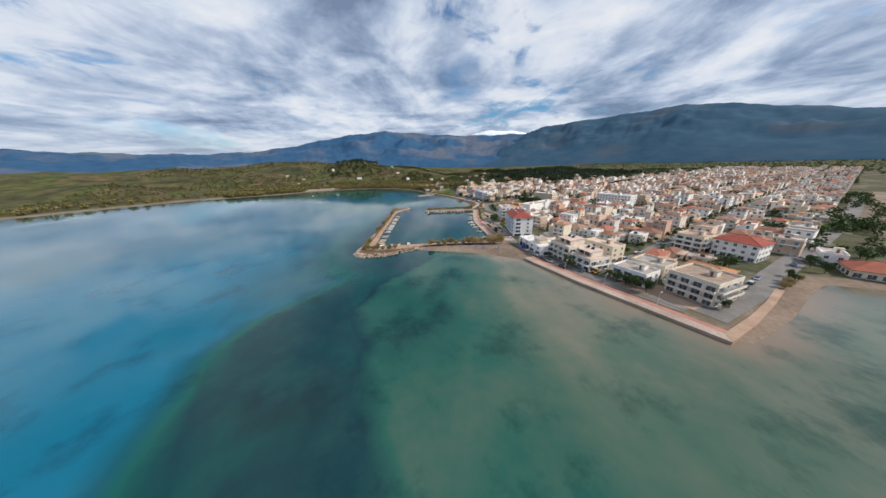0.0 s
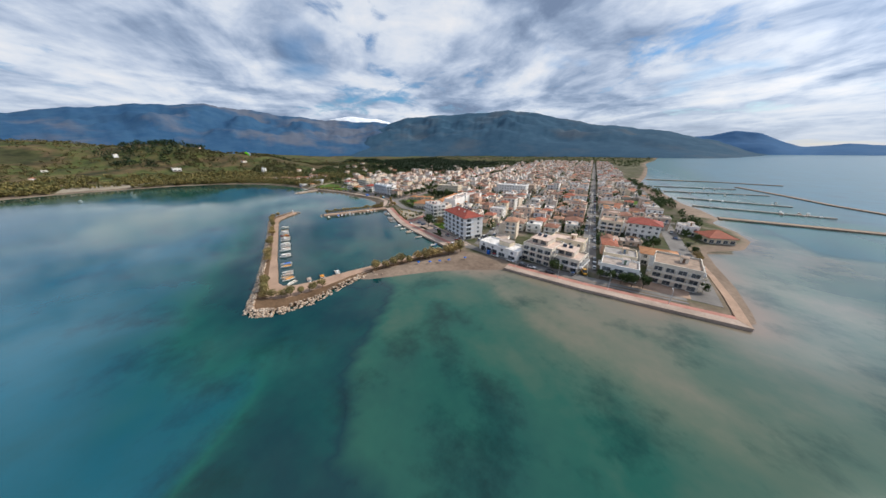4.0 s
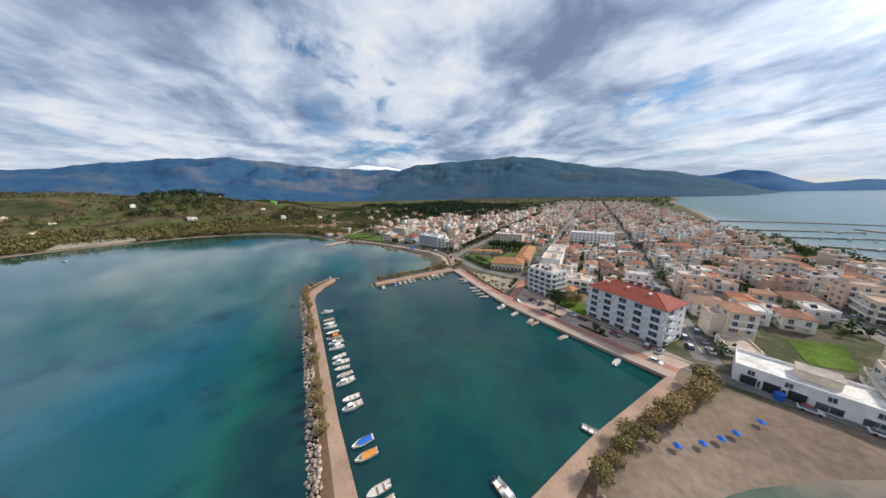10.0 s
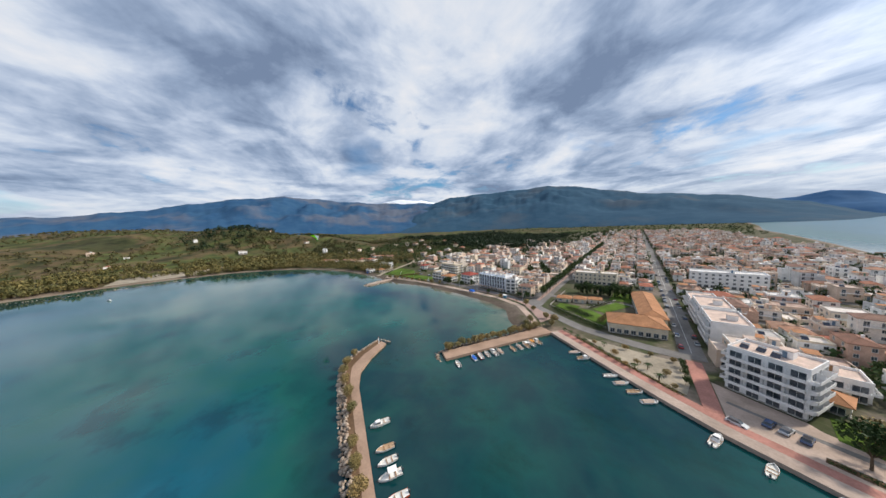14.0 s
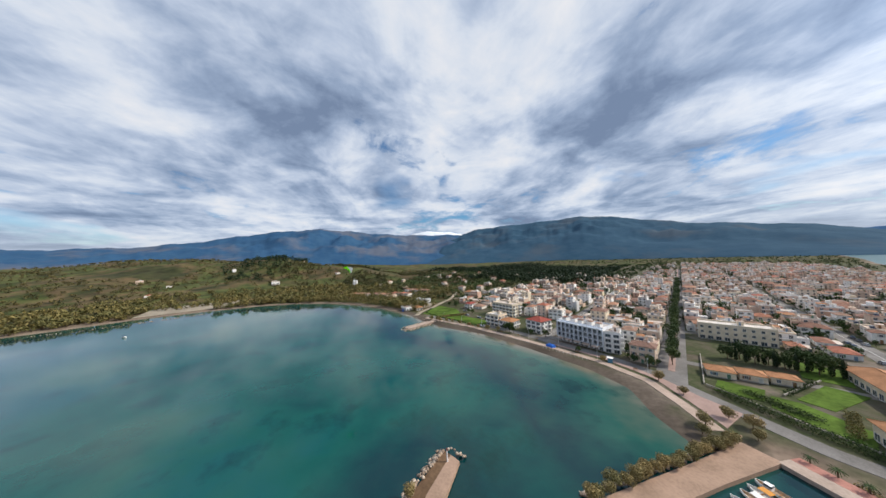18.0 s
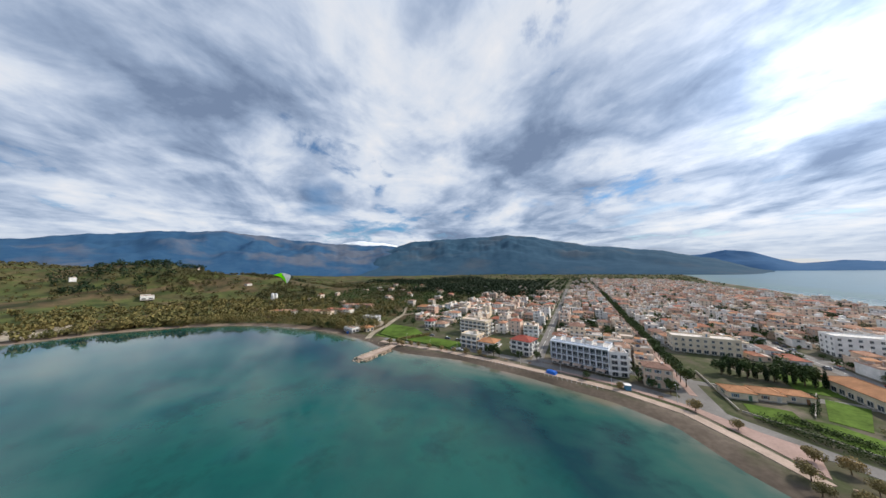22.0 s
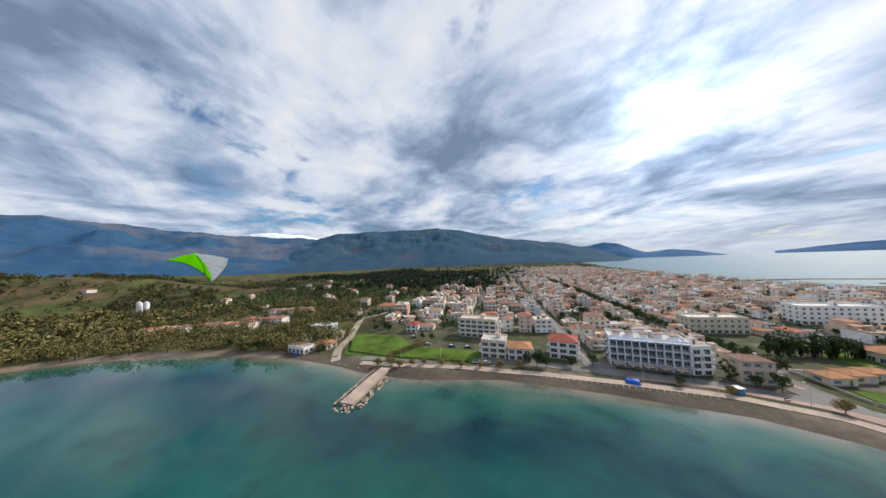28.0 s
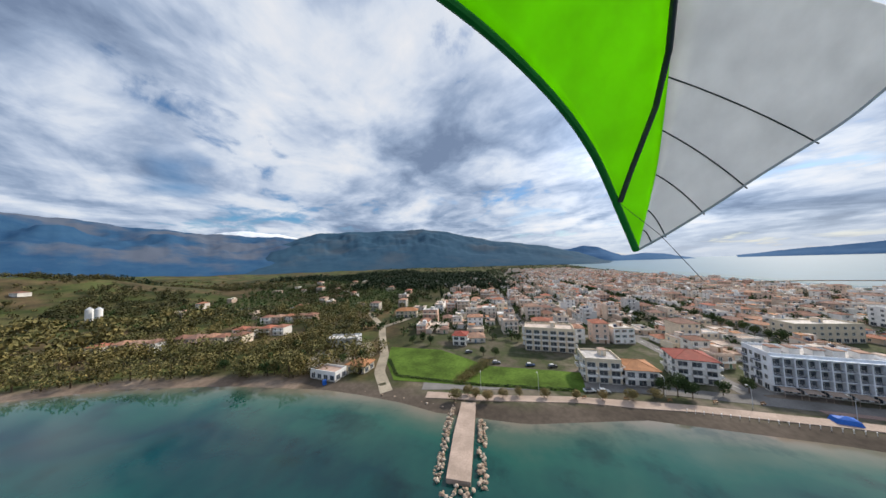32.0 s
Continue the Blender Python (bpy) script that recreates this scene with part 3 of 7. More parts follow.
# ---- mountains ----
def range_mesh(name, ridge, dist, foot, back, mat, jag, seed):
    """Ridge given as azimuth and elevation in degrees, seen from the middle of the path."""
    rnd = np.random.RandomState(seed)
    ex, ey = 20.0, -110.0
    az = np.arange(ridge[0][0], ridge[-1][0] + 0.01, 0.35)
    el = np.interp(az, [r[0] for r in ridge], [r[1] for r in ridge])
    top = 57 + np.tan(np.radians(el)) * dist
    for k, a in ((0.9, 1.0), (2.3, 0.5), (5.1, 0.3)):
        top = top + jag * a * np.sin(az * k + rnd.rand() * 6)
    prof = [(foot + (dist - foot) * k / 24, k / 24) for k in range(25)] + [(back, 0.7)]
    vs = []
    for r, f in prof:
        a = np.radians(az)
        x, y = ex + r * np.sin(a), ey + r * np.cos(a)
        fold = np.array([noise.fractal((p * 0.0021, q * 0.0021, seed), 0.9, 2.1, 5) for p, q in zip(x, y)])
        z = -12 + (top + 12) * f ** 0.85 * (1 + 0.30 * fold * 4 * f * (1 - f)) if r <= dist else top * f
        vs.append(np.stack([x, y, np.minimum(z, top * (0.35 + 0.65 * f))], 1))
    n = len(az)
    i = (np.arange(len(prof) - 1)[:, None] * n + np.arange(n - 1)[None, :]).ravel()
    ob = new(name, big_mesh(name, np.concatenate(vs), np.stack([i, i + 1, i + 1 + n, i + n], 1), mat))
    ob.data.polygons.foreach_set("use_smooth", [True] * len(i))
    return ob


tagged(range_mesh("snow_peak", [(-56, 4.8), (-53, 5.7), (-51, 6.1), (-49, 6.4), (-47, 6.6), (-45, 6.35), (-43, 6.25), (-40, 5.6), (-37, 4.8)], 4560, 3900, 4700, m_snow, 5, 5), "snow-covered peak behind the ridges", "mountain", kind="structure")
tagged(range_mesh("mountain_range_west", [(-150, 2.6), (-140, 2.9), (-130, 3.3), (-120, 3.4), (-112, 3.1), (-104, 3.0), (-99, 3.2), (-95, 3.5), (-90, 4.2), (-85, 5.2), (-80, 6.2), (-76, 6.7), (-71, 7.2), (-66, 6.9), (-60, 6.3), (-54, 5.9), (-48, 5.7), (-42, 5.6), (-38, 5.3), (-34, 3.0), (-30, 1.0)], 4350, 2500, 4650, m_mount_bare, 7, 2), "long wooded mountain ridge with bare slopes, coloured blue-grey for haze", "mountain", kind="structure")
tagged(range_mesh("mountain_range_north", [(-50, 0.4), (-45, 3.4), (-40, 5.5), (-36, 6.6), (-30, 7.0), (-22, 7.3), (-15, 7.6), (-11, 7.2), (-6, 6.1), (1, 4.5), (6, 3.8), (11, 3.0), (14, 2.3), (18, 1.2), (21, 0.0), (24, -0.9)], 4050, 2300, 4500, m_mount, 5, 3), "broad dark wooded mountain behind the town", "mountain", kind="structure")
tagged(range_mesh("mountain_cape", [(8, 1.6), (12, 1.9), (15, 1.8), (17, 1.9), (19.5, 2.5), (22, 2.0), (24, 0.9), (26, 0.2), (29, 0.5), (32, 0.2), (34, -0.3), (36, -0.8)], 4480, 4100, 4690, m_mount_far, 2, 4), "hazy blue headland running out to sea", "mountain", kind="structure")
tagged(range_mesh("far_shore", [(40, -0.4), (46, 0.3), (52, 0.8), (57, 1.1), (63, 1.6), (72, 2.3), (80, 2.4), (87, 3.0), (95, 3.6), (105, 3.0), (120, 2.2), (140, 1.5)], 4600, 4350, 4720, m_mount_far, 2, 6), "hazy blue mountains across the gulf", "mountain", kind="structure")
tagged(range_mesh("long_island", [(68, -0.9), (72, -0.1), (78, 0.4), (84, 1.3), (92, 1.6), (100, 1.0), (108, -0.6)], 2600, 2350, 2850, m_mount, 2, 8), "long dark wooded island in the gulf", "island", kind="structure")
tagged(range_mesh("islet", [(58.6, -1.6), (59.6, -0.9), (60.6, -0.8), (61.6, -1.6)], 2250, 2200, 2300, m_mount, 0.6, 9), "small dark islet in the gulf", "island", kind="structure")


# ---- quays, moles, roads ----
def resample(pts, n):
    p = np.array(pts, float)
    d = np.concatenate([[0], np.cumsum(np.hypot(*np.diff(p, axis=0).T))])
    t = np.linspace(0, d[-1], n)
    return np.stack([np.interp(t, d, p[:, 0]), np.interp(t, d, p[:, 1])], 1)


def strip(name, a, b, z1, z0, mat, n=40, label="", category="", follow=False, parent=None):
    """A slab between two lines, with upright sides."""
    A, B = resample(a, n), resample(b, n)
    if follow:
        za, zb = height(A[:, 0], A[:, 1])[0] + z1, height(B[:, 0], B[:, 1])[0] + z1
    else:
        za = zb = np.full(n, z1)
    vs = np.concatenate([np.c_[A, za], np.c_[B, zb], np.c_[A, za * 0 + z0 if not follow else za - 0.6], np.c_[B, zb * 0 + z0 if not follow else zb - 0.6]])
    fs = []
    for i in range(n - 1):
        fs += [(i, i + 1, n + i + 1, n + i), (2 * n + i, 2 * n + i + 1, i + 1, i), (n + i, n + i + 1, 3 * n + i + 1, 3 * n + i)]
    fs += [(0, n, 3 * n, 2 * n), (n - 1, 3 * n - 1, 4 * n - 1, 2 * n - 1)]
    ob = new(name, mesh(name, vs, fs, mat))
    ob.parent = parent
    if label:
        tagged(ob, label, category, kind="structure")
    return ob


def line_strip(name, pts, width, z1, mat, n=60, label="", category="", lift=True, z0=-2.0):
    """A slab of even width along a line."""
    p = resample(pts, n)
    t = np.gradient(p, axis=0)
    t /= np.hypot(*t.T)[:, None]
    q = np.stack([-t[:, 1], t[:, 0]], 1) * width / 2
    return strip(name, p + q, p - q, z1, z0, mat, n, label, category, follow=lift)


def offset(pts, d):
    p = np.array(pts, float)
    t = np.gradient(p, axis=0)
    t /= np.hypot(*t.T)[:, None]
    return p + np.stack([-t[:, 1], t[:, 0]], 1) * d


QUAY = [(0, -5.5), (24, -24.5), (42, -38), (54, -46), (68, -53), (83, -60), (93, -64.3), (102, -68.3), (114, -73.5)]
SEAWALL = [(150, -83.5), (156, -84.3), (183, -87), (211, -88), (236, -88.4)]
strip("quay", QUAY, offset(QUAY, 4.2), 1.15, -3, m_quay, 60, "worn concrete harbour quay edge", "quay")
strip("seawall", SEAWALL, offset(SEAWALL, 4.0), 1.15, -3, m_quay, 40, "pale concrete sea wall promenade", "quay")
strip("quay_paving", offset(QUAY, 4.25), offset(QUAY, 7.4), 1.14, -1, m_redpave, 60, "red paved footway along the quay", "pavement")
strip("seawall_paving", offset(SEAWALL, 4.05), offset(SEAWALL, 6.4), 1.14, -1, m_redpave, 40, "red paved footway behind the sea wall", "pavement")
strip("corner_ramp", [(236, -88.4), (238, -70), (239, -45), (239, -27)], [(233.4, -84), (235.4, -66), (236.6, -45), (236.6, -27)], 1.2, -2, m_walkway, 20, "pale concrete ramp along the small beach", "pavement")
BW_IN = [(113, -72), (93, -106), (80, -132), (77, -141), (73, -147), (69, -149.5), (64, -149), (53, -143), (35, -134), (-9, -110), (-46, -90), (-54, -84), (-60, -74), (-65, -62)]
BW_OUT = [(118, -78), (103, -99), (94, -117), (90, -133), (90, -149), (85, -161), (78, -166), (67, -159.5), (54, -151), (30, -137), (-15, -112), (-55, -91), (-64, -85), (-68, -76), (-71, -62)]
BW_MID = 0.42 * resample(BW_IN, 120) + 0.58 * resample(BW_OUT, 120)
strip("breakwater_walk", BW_IN, BW_MID, 1.1, -3, m_walkway, 120, "worn brownish concrete walk on the harbour breakwater", "breakwater")
strip("breakwater_verge", BW_MID, BW_OUT, 1.06, -3, m_soil, 120, "brown earthen verge along the breakwater", "breakwater")
PIER_IN = [(1, -5), (-11, -24), (-21.5, -42), (-30, -57)]
PIER_OUT = [(-6, -1), (-17, -21), (-28, -40), (-35.5, -53)]
strip("inner_pier", PIER_IN, PIER_OUT, 1.1, -3, m_walkway, 30, "worn concrete inner pier of the harbour", "pier")
strip("jetty_slab", [(-187.2, 14.5), (-186.6, 30), (-186, 47)], [(-193, 15.0), (-192.6, 30), (-191.2, 47)], 1.15, -2, m_lightpave, 12, "pale pinkish concrete jetty slab", "jetty")
PROM = [(-8, 3), (-16, 15), (-28, 30), (-50, 40.5), (-78, 46), (-115, 51.5), (-150, 54), (-185, 53), (-205, 54)]
line_strip("promenade", offset(PROM, 2.6), 4.0, 0.18, m_lightpave, 90, "pale paved seaside promenade along the beach", "pavement")

strip("promenade_square", [(-8, 5), (-16, 17), (-28, 32.5), (-50, 43), (-78, 48.6)], [(-3, 19), (-12.5, 24), (-26, 35), (-50, 45.3), (-78, 50.6)], 0.15, 0, m_pave, 40, "pale pinkish pavement between promenade and road", "pavement", follow=True)
STREETS = [("tree_street", -22, 34, 900, 11), ("town_street", 54, -2, 1150, 8), ("harbour_street", 126, -58, 1150, 7.5), ("south_street", 187, -80, 1150, 7.5), ("hotel_street", -88, 56, 640, 6.5), ("west_street", -150, 108, 520, 5.5)]
for nm, x, y0, y1, w in STREETS:
    line_strip("road_" + nm, [(x, y0), (x, (y0 + y1) / 2), (x - 2, y1)], w, 0.10, m_asphalt, 70, "grey asphalt street with parked cars", "road")
    if nm == "tree_street":
        line_strip("median", [(x, y0 + 12), (x, (y0 + y1) / 2), (x - 2, y1)], 2.6, 0.22, m_pave, 70, "planted red-paved strip between the two lanes", "pavement")
        continue
    line_strip("road_line_" + nm, [(x, y0 + 6), (x, (y0 + min(y1, 300)) / 2), (x, min(y1, 300))], 0.14, 0.115, m_line, 40, "worn white centre line", "road marking")
CROSS = [62, 128, 196, 268, 345, 430, 520, 620, 740, 880, 1030]
for y in CROSS:
    line_strip("road_cross", [(-150 if y > 100 else -85, y), (0, y + 1.5), (250, y)], 5.0, 0.07, m_asphalt, 60, "narrow grey cross street", "road")
line_strip("road_quay", [(-208, 58), (-150, 62), (-115, 60), (-78, 53), (-50, 47.5), (-26, 37), (-12, 26), (0, 17), (12, 8.5), (27, 3.2), (40, 0.4), (53, -1.5)], 6.5, 0.105, m_asphalt, 110, "grey asphalt waterfront road", "road")
line_strip("road_seawall", [(104, -57.5), (114, -62), (127, -65.5), (156, -73), (186, -76.5), (222, -77)], 5.5, 0.105, m_asphalt, 70, "grey asphalt road behind the sea wall", "road")
line_strip("road_quay_square", [(55.5, -33), (66, -38), (78, -42.5), (92, -50), (104, -57), (116, -62.5)], 10.5, 0.112, m_asphalt, 60, "broad worn asphalt apron along the harbour", "road")
for pts in ([(70, -43.5), (75, -45.6), (79.5, -48)], [(87, -51.6), (92, -54), (97.5, -56.8)]):
    line_strip("planting_island", pts, 2.8, 0.26, m_soil, 14, "kerbed planting island on the quay apron", "planting island")
    for side in (-1.45, 1.45):
        line_strip("kerb", offset(pts, side), 0.18, 0.34, m_concrete, 14, "pale concrete kerb", "kerb")
line_strip("road_headland", [(228, -76), (232, -40), (234, -5), (238, 60), (246, 200), (250, 420)], 9.0, 0.105, m_asphalt, 70, "grey asphalt road by the eastern shore", "road")
line_strip("road_dirt", [(-222, 53), (-232, 70), (-237, 90), (-250, 120), (-262, 150), (-300, 210)], 5, 0.08, m_gravel, 40, "pale dirt road leading inland", "road")
line_strip("road_west", [(-262, 150), (-240, 200), (-170, 260), (-120, 345)], 5, 0.08, m_gravel, 40, "pale country road", "road")


def patch(name, pts, z, mat, label, category):
    p = np.array(pts, float)
    zz = height(p[:, 0], p[:, 1])[0] + z
    zt = float(zz.max())
    b = Build().prism([tuple(q) for q in p], zt - 0.5, zt)
    return tagged(new(name, b.done(name, mat)), label, category, kind="structure")


patch("lawn", [(-222, 62), (-186, 59), (-144, 57), (-140, 74), (-180, 79), (-206, 100), (-238, 104), (-232, 80)], 0.12, m_grass, "rough green meadow by the shore", "lawn")
patch("garden_lawn", [(-9, 34.5), (4, 34.5), (6, 47), (-7, 47)], 0.14, m_grass, "small bright green walled lawn", "lawn")
patch("garden_lawn", [(13, 44), (20, 40), (33, 62), (24, 66)], 0.14, m_grass, "overgrown green garden plot", "lawn")
patch("garden_plot", [(5, 31), (12, 24), (21, 17), (24, 30), (13, 41), (6.5, 42)], 0.13, m_grass, "overgrown green garden behind the road hedge", "lawn")
patch("garden_lawn", [(20, 72), (32, 70), (36, 92), (22, 96)], 0.14, m_grass, "green garden plot by the long tiled hall", "lawn")
patch("back_garden", [(153, -45), (164, -42), (171, -22), (156, -26)], 0.14, m_grass, "green back garden behind the boathouse", "lawn")
patch("park_lawn", [(215, 128), (246, 136), (250, 165), (222, 160)], 0.14, m_grass, "green park lawn near the eastern shore", "lawn")
patch("plaza", [(16, -4.5), (24, -12), (32, -19.5), (41, -26.5), (48.5, -31.5), (50, -24), (50.2, -7.5), (40, -7), (22, -4)], 0.13, m_gravel, "sandy gravel square beside the quay", "plaza")
patch("apron_paving", [(56, -39), (71.2, -46.2), (86.1, -53.2), (96, -57.4), (105, -61.5), (117, -66.6), (122, -61), (114.5, -56.5), (90, -40), (74, -31), (72.5, -28.5), (58.6, -19.8), (56, -18)], 0.06, m_lightpave, "worn pale paving between the quay and the flats", "pavement")
patch("side_garden", [(75.5, -33), (89, -41), (90.5, -37), (86, -22), (78, -22)], 0.10, m_grass, "green garden strip beside the red-roofed flats", "lawn")
patch("red_walk", [(51.5, -36.3), (55.6, -38.6), (55.8, -4), (51, -4)], 0.16, m_redpave, "red paved walk between street and quay", "pavement")
patch("corner_square", [(196, -75), (232, -75), (233, -52), (229, -48), (228, -60), (200, -62)], 0.10, m_walkway, "bare concrete yard on the corner", "plaza")
patch("ball_court", [(-205, 205), (-178, 205), (-178, 219), (-205, 219)], 0.2, m_pitch, "blue ball court among trees", "court")
patch("site_yard", [(-276, 72), (-246, 66), (-243, 92), (-255, 112), (-282, 106)], 0.10, m_gravel, "pale gravel building yard", "yard")
patch("tan_beach_flat", [(-590, -150), (-506, -165), (-500, -75), (-570, -35)], 0.5, m_gravel, "bare sandy flat behind the shore", "ground")

# marina moles on the eastern side
for pts, w, nm in (([(284, 106), (331, 103), (374, 99), (440, 92), (560, 80)], 7, "marina_mole"), ([(280, 458), (375, 455), (454, 432)], 5, "marina_mole"), ([(384, 380), (400, 300), (408, 233), (427, 168), (470, 110)], 5, "marina_mole"),
                   ([(276, 278), (384, 289)], 3, "marina_pontoon"), ([(280, 221), (367, 202)], 3, "marina_pontoon"), ([(274, 340), (372, 345)], 3, "marina_pontoon"), ([(281, 165), (370, 150)], 3, "marina_pontoon")):
    line_strip(nm, pts, w, 1.0, m_rock_far if w > 4 else m_concrete, 30, "long low mole of the marina", "breakwater", lift=False)

# ---- buildings ----
CACHE = {}


def cached(key, make):
    if key not in CACHE:
        CACHE[key] = make()
    return CACHE[key]


def window_mesh(w, h, shutters):
    """One moulded piece: frame, recessed panes and, on some, folded-back shutters."""

    def make():
        cols = [(0.09, -0.10, 0), (w / 2 - 0.03, -0.03, 1), (0.06, -0.08, 0), (w / 2 - 0.03, -0.03, 1), (0.09, -0.10, 0)]
        if shutters:
            cols = [(w * 0.5, -0.07, 2)] + cols + [(w * 0.5, -0.07, 2)]
        rows = [(0.10, -0.16, 0), (h, None, None), (0.09, -0.10, 0)]

        def edges(cells, start):
            out, u = [], start
            for size, *_ in cells:
                out += [u, u + size]
                u += size
            return [v + (0.012 if k % 2 == 0 else -0.012) for k, v in enumerate(out)]

        total = sum(c[0] for c in cols)
        xs_, zs_ = edges(cols, -total / 2), edges(rows, -0.10)
        nx, nz = len(xs_), len(zs_)
        vs = []
        for j in range(nz):
            for i in range(nx):
                c, r = cols[i // 2], rows[j // 2]
                d = c[1] if r[1] is None or c[2] == 2 else r[1]
                vs.append((xs_[i], d, zs_[j]))
        fs, sl = [], []
        for j in range(nz - 1):
            for i in range(nx - 1):
                fs.append((j * nx + i, j * nx + i + 1, (j + 1) * nx + i + 1, (j + 1) * nx + i))
                c, r = cols[i // 2], rows[j // 2]
                inner = i % 2 == 0 and j % 2 == 0
                sl.append((2 if c[2] == 2 else c[2] if r[1] is None else 0) if inner else 0)
        # closed edge back to the wall
        ring = [i for i in range(nx)] + [j * nx + nx - 1 for j in range(1, nz)] + [(nz - 1) * nx + i for i in range(nx - 2, -1, -1)] + [j * nx for j in range(nz - 2, 0, -1)]
        o = len(vs)
        vs += [(vs[k][0], 0.03, vs[k][2]) for k in ring]
        n = len(ring)
        for k in range(n):
            fs.append((ring[k], o + k, o + (k + 1) % n, ring[(k + 1) % n]))
            sl.append(0)
        return mesh("window", vs, fs, [m_frame, m_glass, m_shutter], sl)

    return cached(("win", w, h, shutters), make)


def balcony_mesh(w, depth=1.3, solid=False, mat=None):
    mat = mat or m_white

    def make():
        b = Build()
        b.box(-w / 2, -depth, -0.16, w / 2, 0.0, 0, 0)
        if solid:
            for x0, y0, x1, y1 in ((-w / 2, -depth, w / 2, -depth + 0.1), (-w / 2, -depth, -w / 2 + 0.1, 0), (w / 2 - 0.1, -depth, w / 2, 0)):
                b.box(x0, y0, 0, x1, y1, 0.75, 0)
            b.box(-w / 2, -depth, 0.88, w / 2, -depth + 0.06, 0.94, 1)
            for i in range(int(w / 1.5) + 1):
                x = -w / 2 + 0.03 + i * (w - 0.06) / max(1, int(w / 1.5))
                b.box(x - 0.02, -depth + 0.01, 0.75, x + 0.02, -depth + 0.05, 0.9, 1)
        else:
            b.box(-w / 2, -depth, 0.94, w / 2, -depth + 0.06, 1.0, 1)
            b.box(-w / 2, -depth, 0.94, -w / 2 + 0.05, 0, 1.0, 1)
            b.box(w / 2 - 0.05, -depth, 0.94, w / 2, 0, 1.0, 1)
            for i in range(int(w / 0.28) + 1):
                x = -w / 2 + 0.02 + i * (w - 0.04) / int(w / 0.28)
                b.box(x - 0.02, -depth + 0.01, 0, x + 0.02, -depth + 0.05, 0.95, 1)
        return b.done("balcony", [mat, m_rail])

    return cached(("balc", round(w, 1), depth, solid, mat.name), make)


def hip_mesh(w, d, rise, over, mat, hip=True):
    def make():
        b = Build()
        x0, x1, y0, y1, t = -over, w + over, -over, d + over, 0.18
        if w >= d:
            k = min(d / 2 + over, w / 2) if hip else 0
            r = [(x0 + k, d / 2), (x1 - k, d / 2)]
            faces = [(0, 1, 5, 4), (2, 3, 4, 5), (1, 2, 5), (3, 0, 4)]
        else:
            k = min(w / 2 + over, d / 2) if hip else 0
            r = [(w / 2, y0 + k), (w / 2, y1 - k)]
            faces = [(0, 1, 4), (1, 2, 5, 4), (2, 3, 5), (3, 0, 4, 5)]
        c = [(x0, y0), (x1, y0), (x1, y1), (x0, y1)]
        vs = [(*p, 0) for p in c] + [(*p, rise) for p in r] + [(*p, -t) for p in c]
        b.add(vs, faces + [(0, 6, 7, 1), (1, 7, 8, 2), (2, 8, 9, 3), (3, 9, 6, 0), (6, 9, 8, 7)], 0)
        p, q = Vector(vs[4]), Vector(vs[5])
        if (q - p).length > 0.3:
            b.tube(p, q, 0.14, n=6)
        for i, e in zip((0, 1, 2, 3), (4, 5, 5, 4) if w >= d else (4, 4, 5, 5)):
            b.tube(vs[i], vs[e], 0.11, n=5)
        return b.done("roof", mat)

    return cached(("hip", round(w, 1), round(d, 1), rise, over, mat.name, hip), make)


def roof_hut(mat, wall):
    return cached(("hut", mat.name, wall.name), lambda: Build().box(0, 0, 0, 2.6, 3.0, 2.3, 1).box(-0.15, -0.15, 2.3, 2.75, 3.15, 2.45, 0).box(0.6, -0.06, 0, 1.5, 0.05, 2.0, 2).done("roof_hut", [mat, wall, m_shutter]))


def pergola_mesh():
    def make():
        b = Build()
        for px in (0, 3.6):
            for py in (0, 3.0):
                b.box(px - 0.06, py - 0.06, 0, px + 0.06, py + 0.06, 2.3)
        for k in range(7):
            b.box(-0.3, k * 0.5 - 0.05, 2.3, 3.9, k * 0.5 + 0.05, 2.42)
        return b.done("pergola", m_wood)

    return cached(("pergola",), make)


def shelter_mesh(w, d):
    def make():
        b = Build()
        b.add([(0, 0, 2.2), (w, 0, 2.2), (w, d, 2.7), (0, d, 2.7), (0, 0, 2.1), (w, 0, 2.1), (w, d, 2.6), (0, d, 2.6)], [(0, 1, 2, 3), (7, 6, 5, 4), (0, 4, 5, 1), (1, 5, 6, 2), (2, 6, 7, 3), (3, 7, 4, 0)], 0)
        b.box(0.05, d - 0.2, 0, w - 0.05, d - 0.05, 2.6, 1)
        for px in (0.05, w - 0.15):
            b.box(px, 0.05, 0, px + 0.1, 0.15, 2.15, 1)
        return b.done("shelter", [m_browntile, m_white])

    return cached(("shelter", w, d), make)


def flat_mesh(w, d, mat, wall, par=0.7):
    def make():
        b = Build()
        b.box(0.2, 0.2, -0.1, w - 0.2, d - 0.2, 0.06, 0)
        for x0, y0, x1, y1 in ((0, 0, w, 0.2), (0, d - 0.2, w, d), (0, 0.2, 0.2, d - 0.2), (w - 0.2, 0.2, w, d - 0.2)):
            b.box(x0 - 0.02, y0 - 0.02, -0.1, x1 + 0.02, y1 + 0.02, par, 1)
        return b.done("roof", [mat, wall])

    return cached(("flat", round(w, 1), round(d, 1), mat.name, wall.name, par), make)


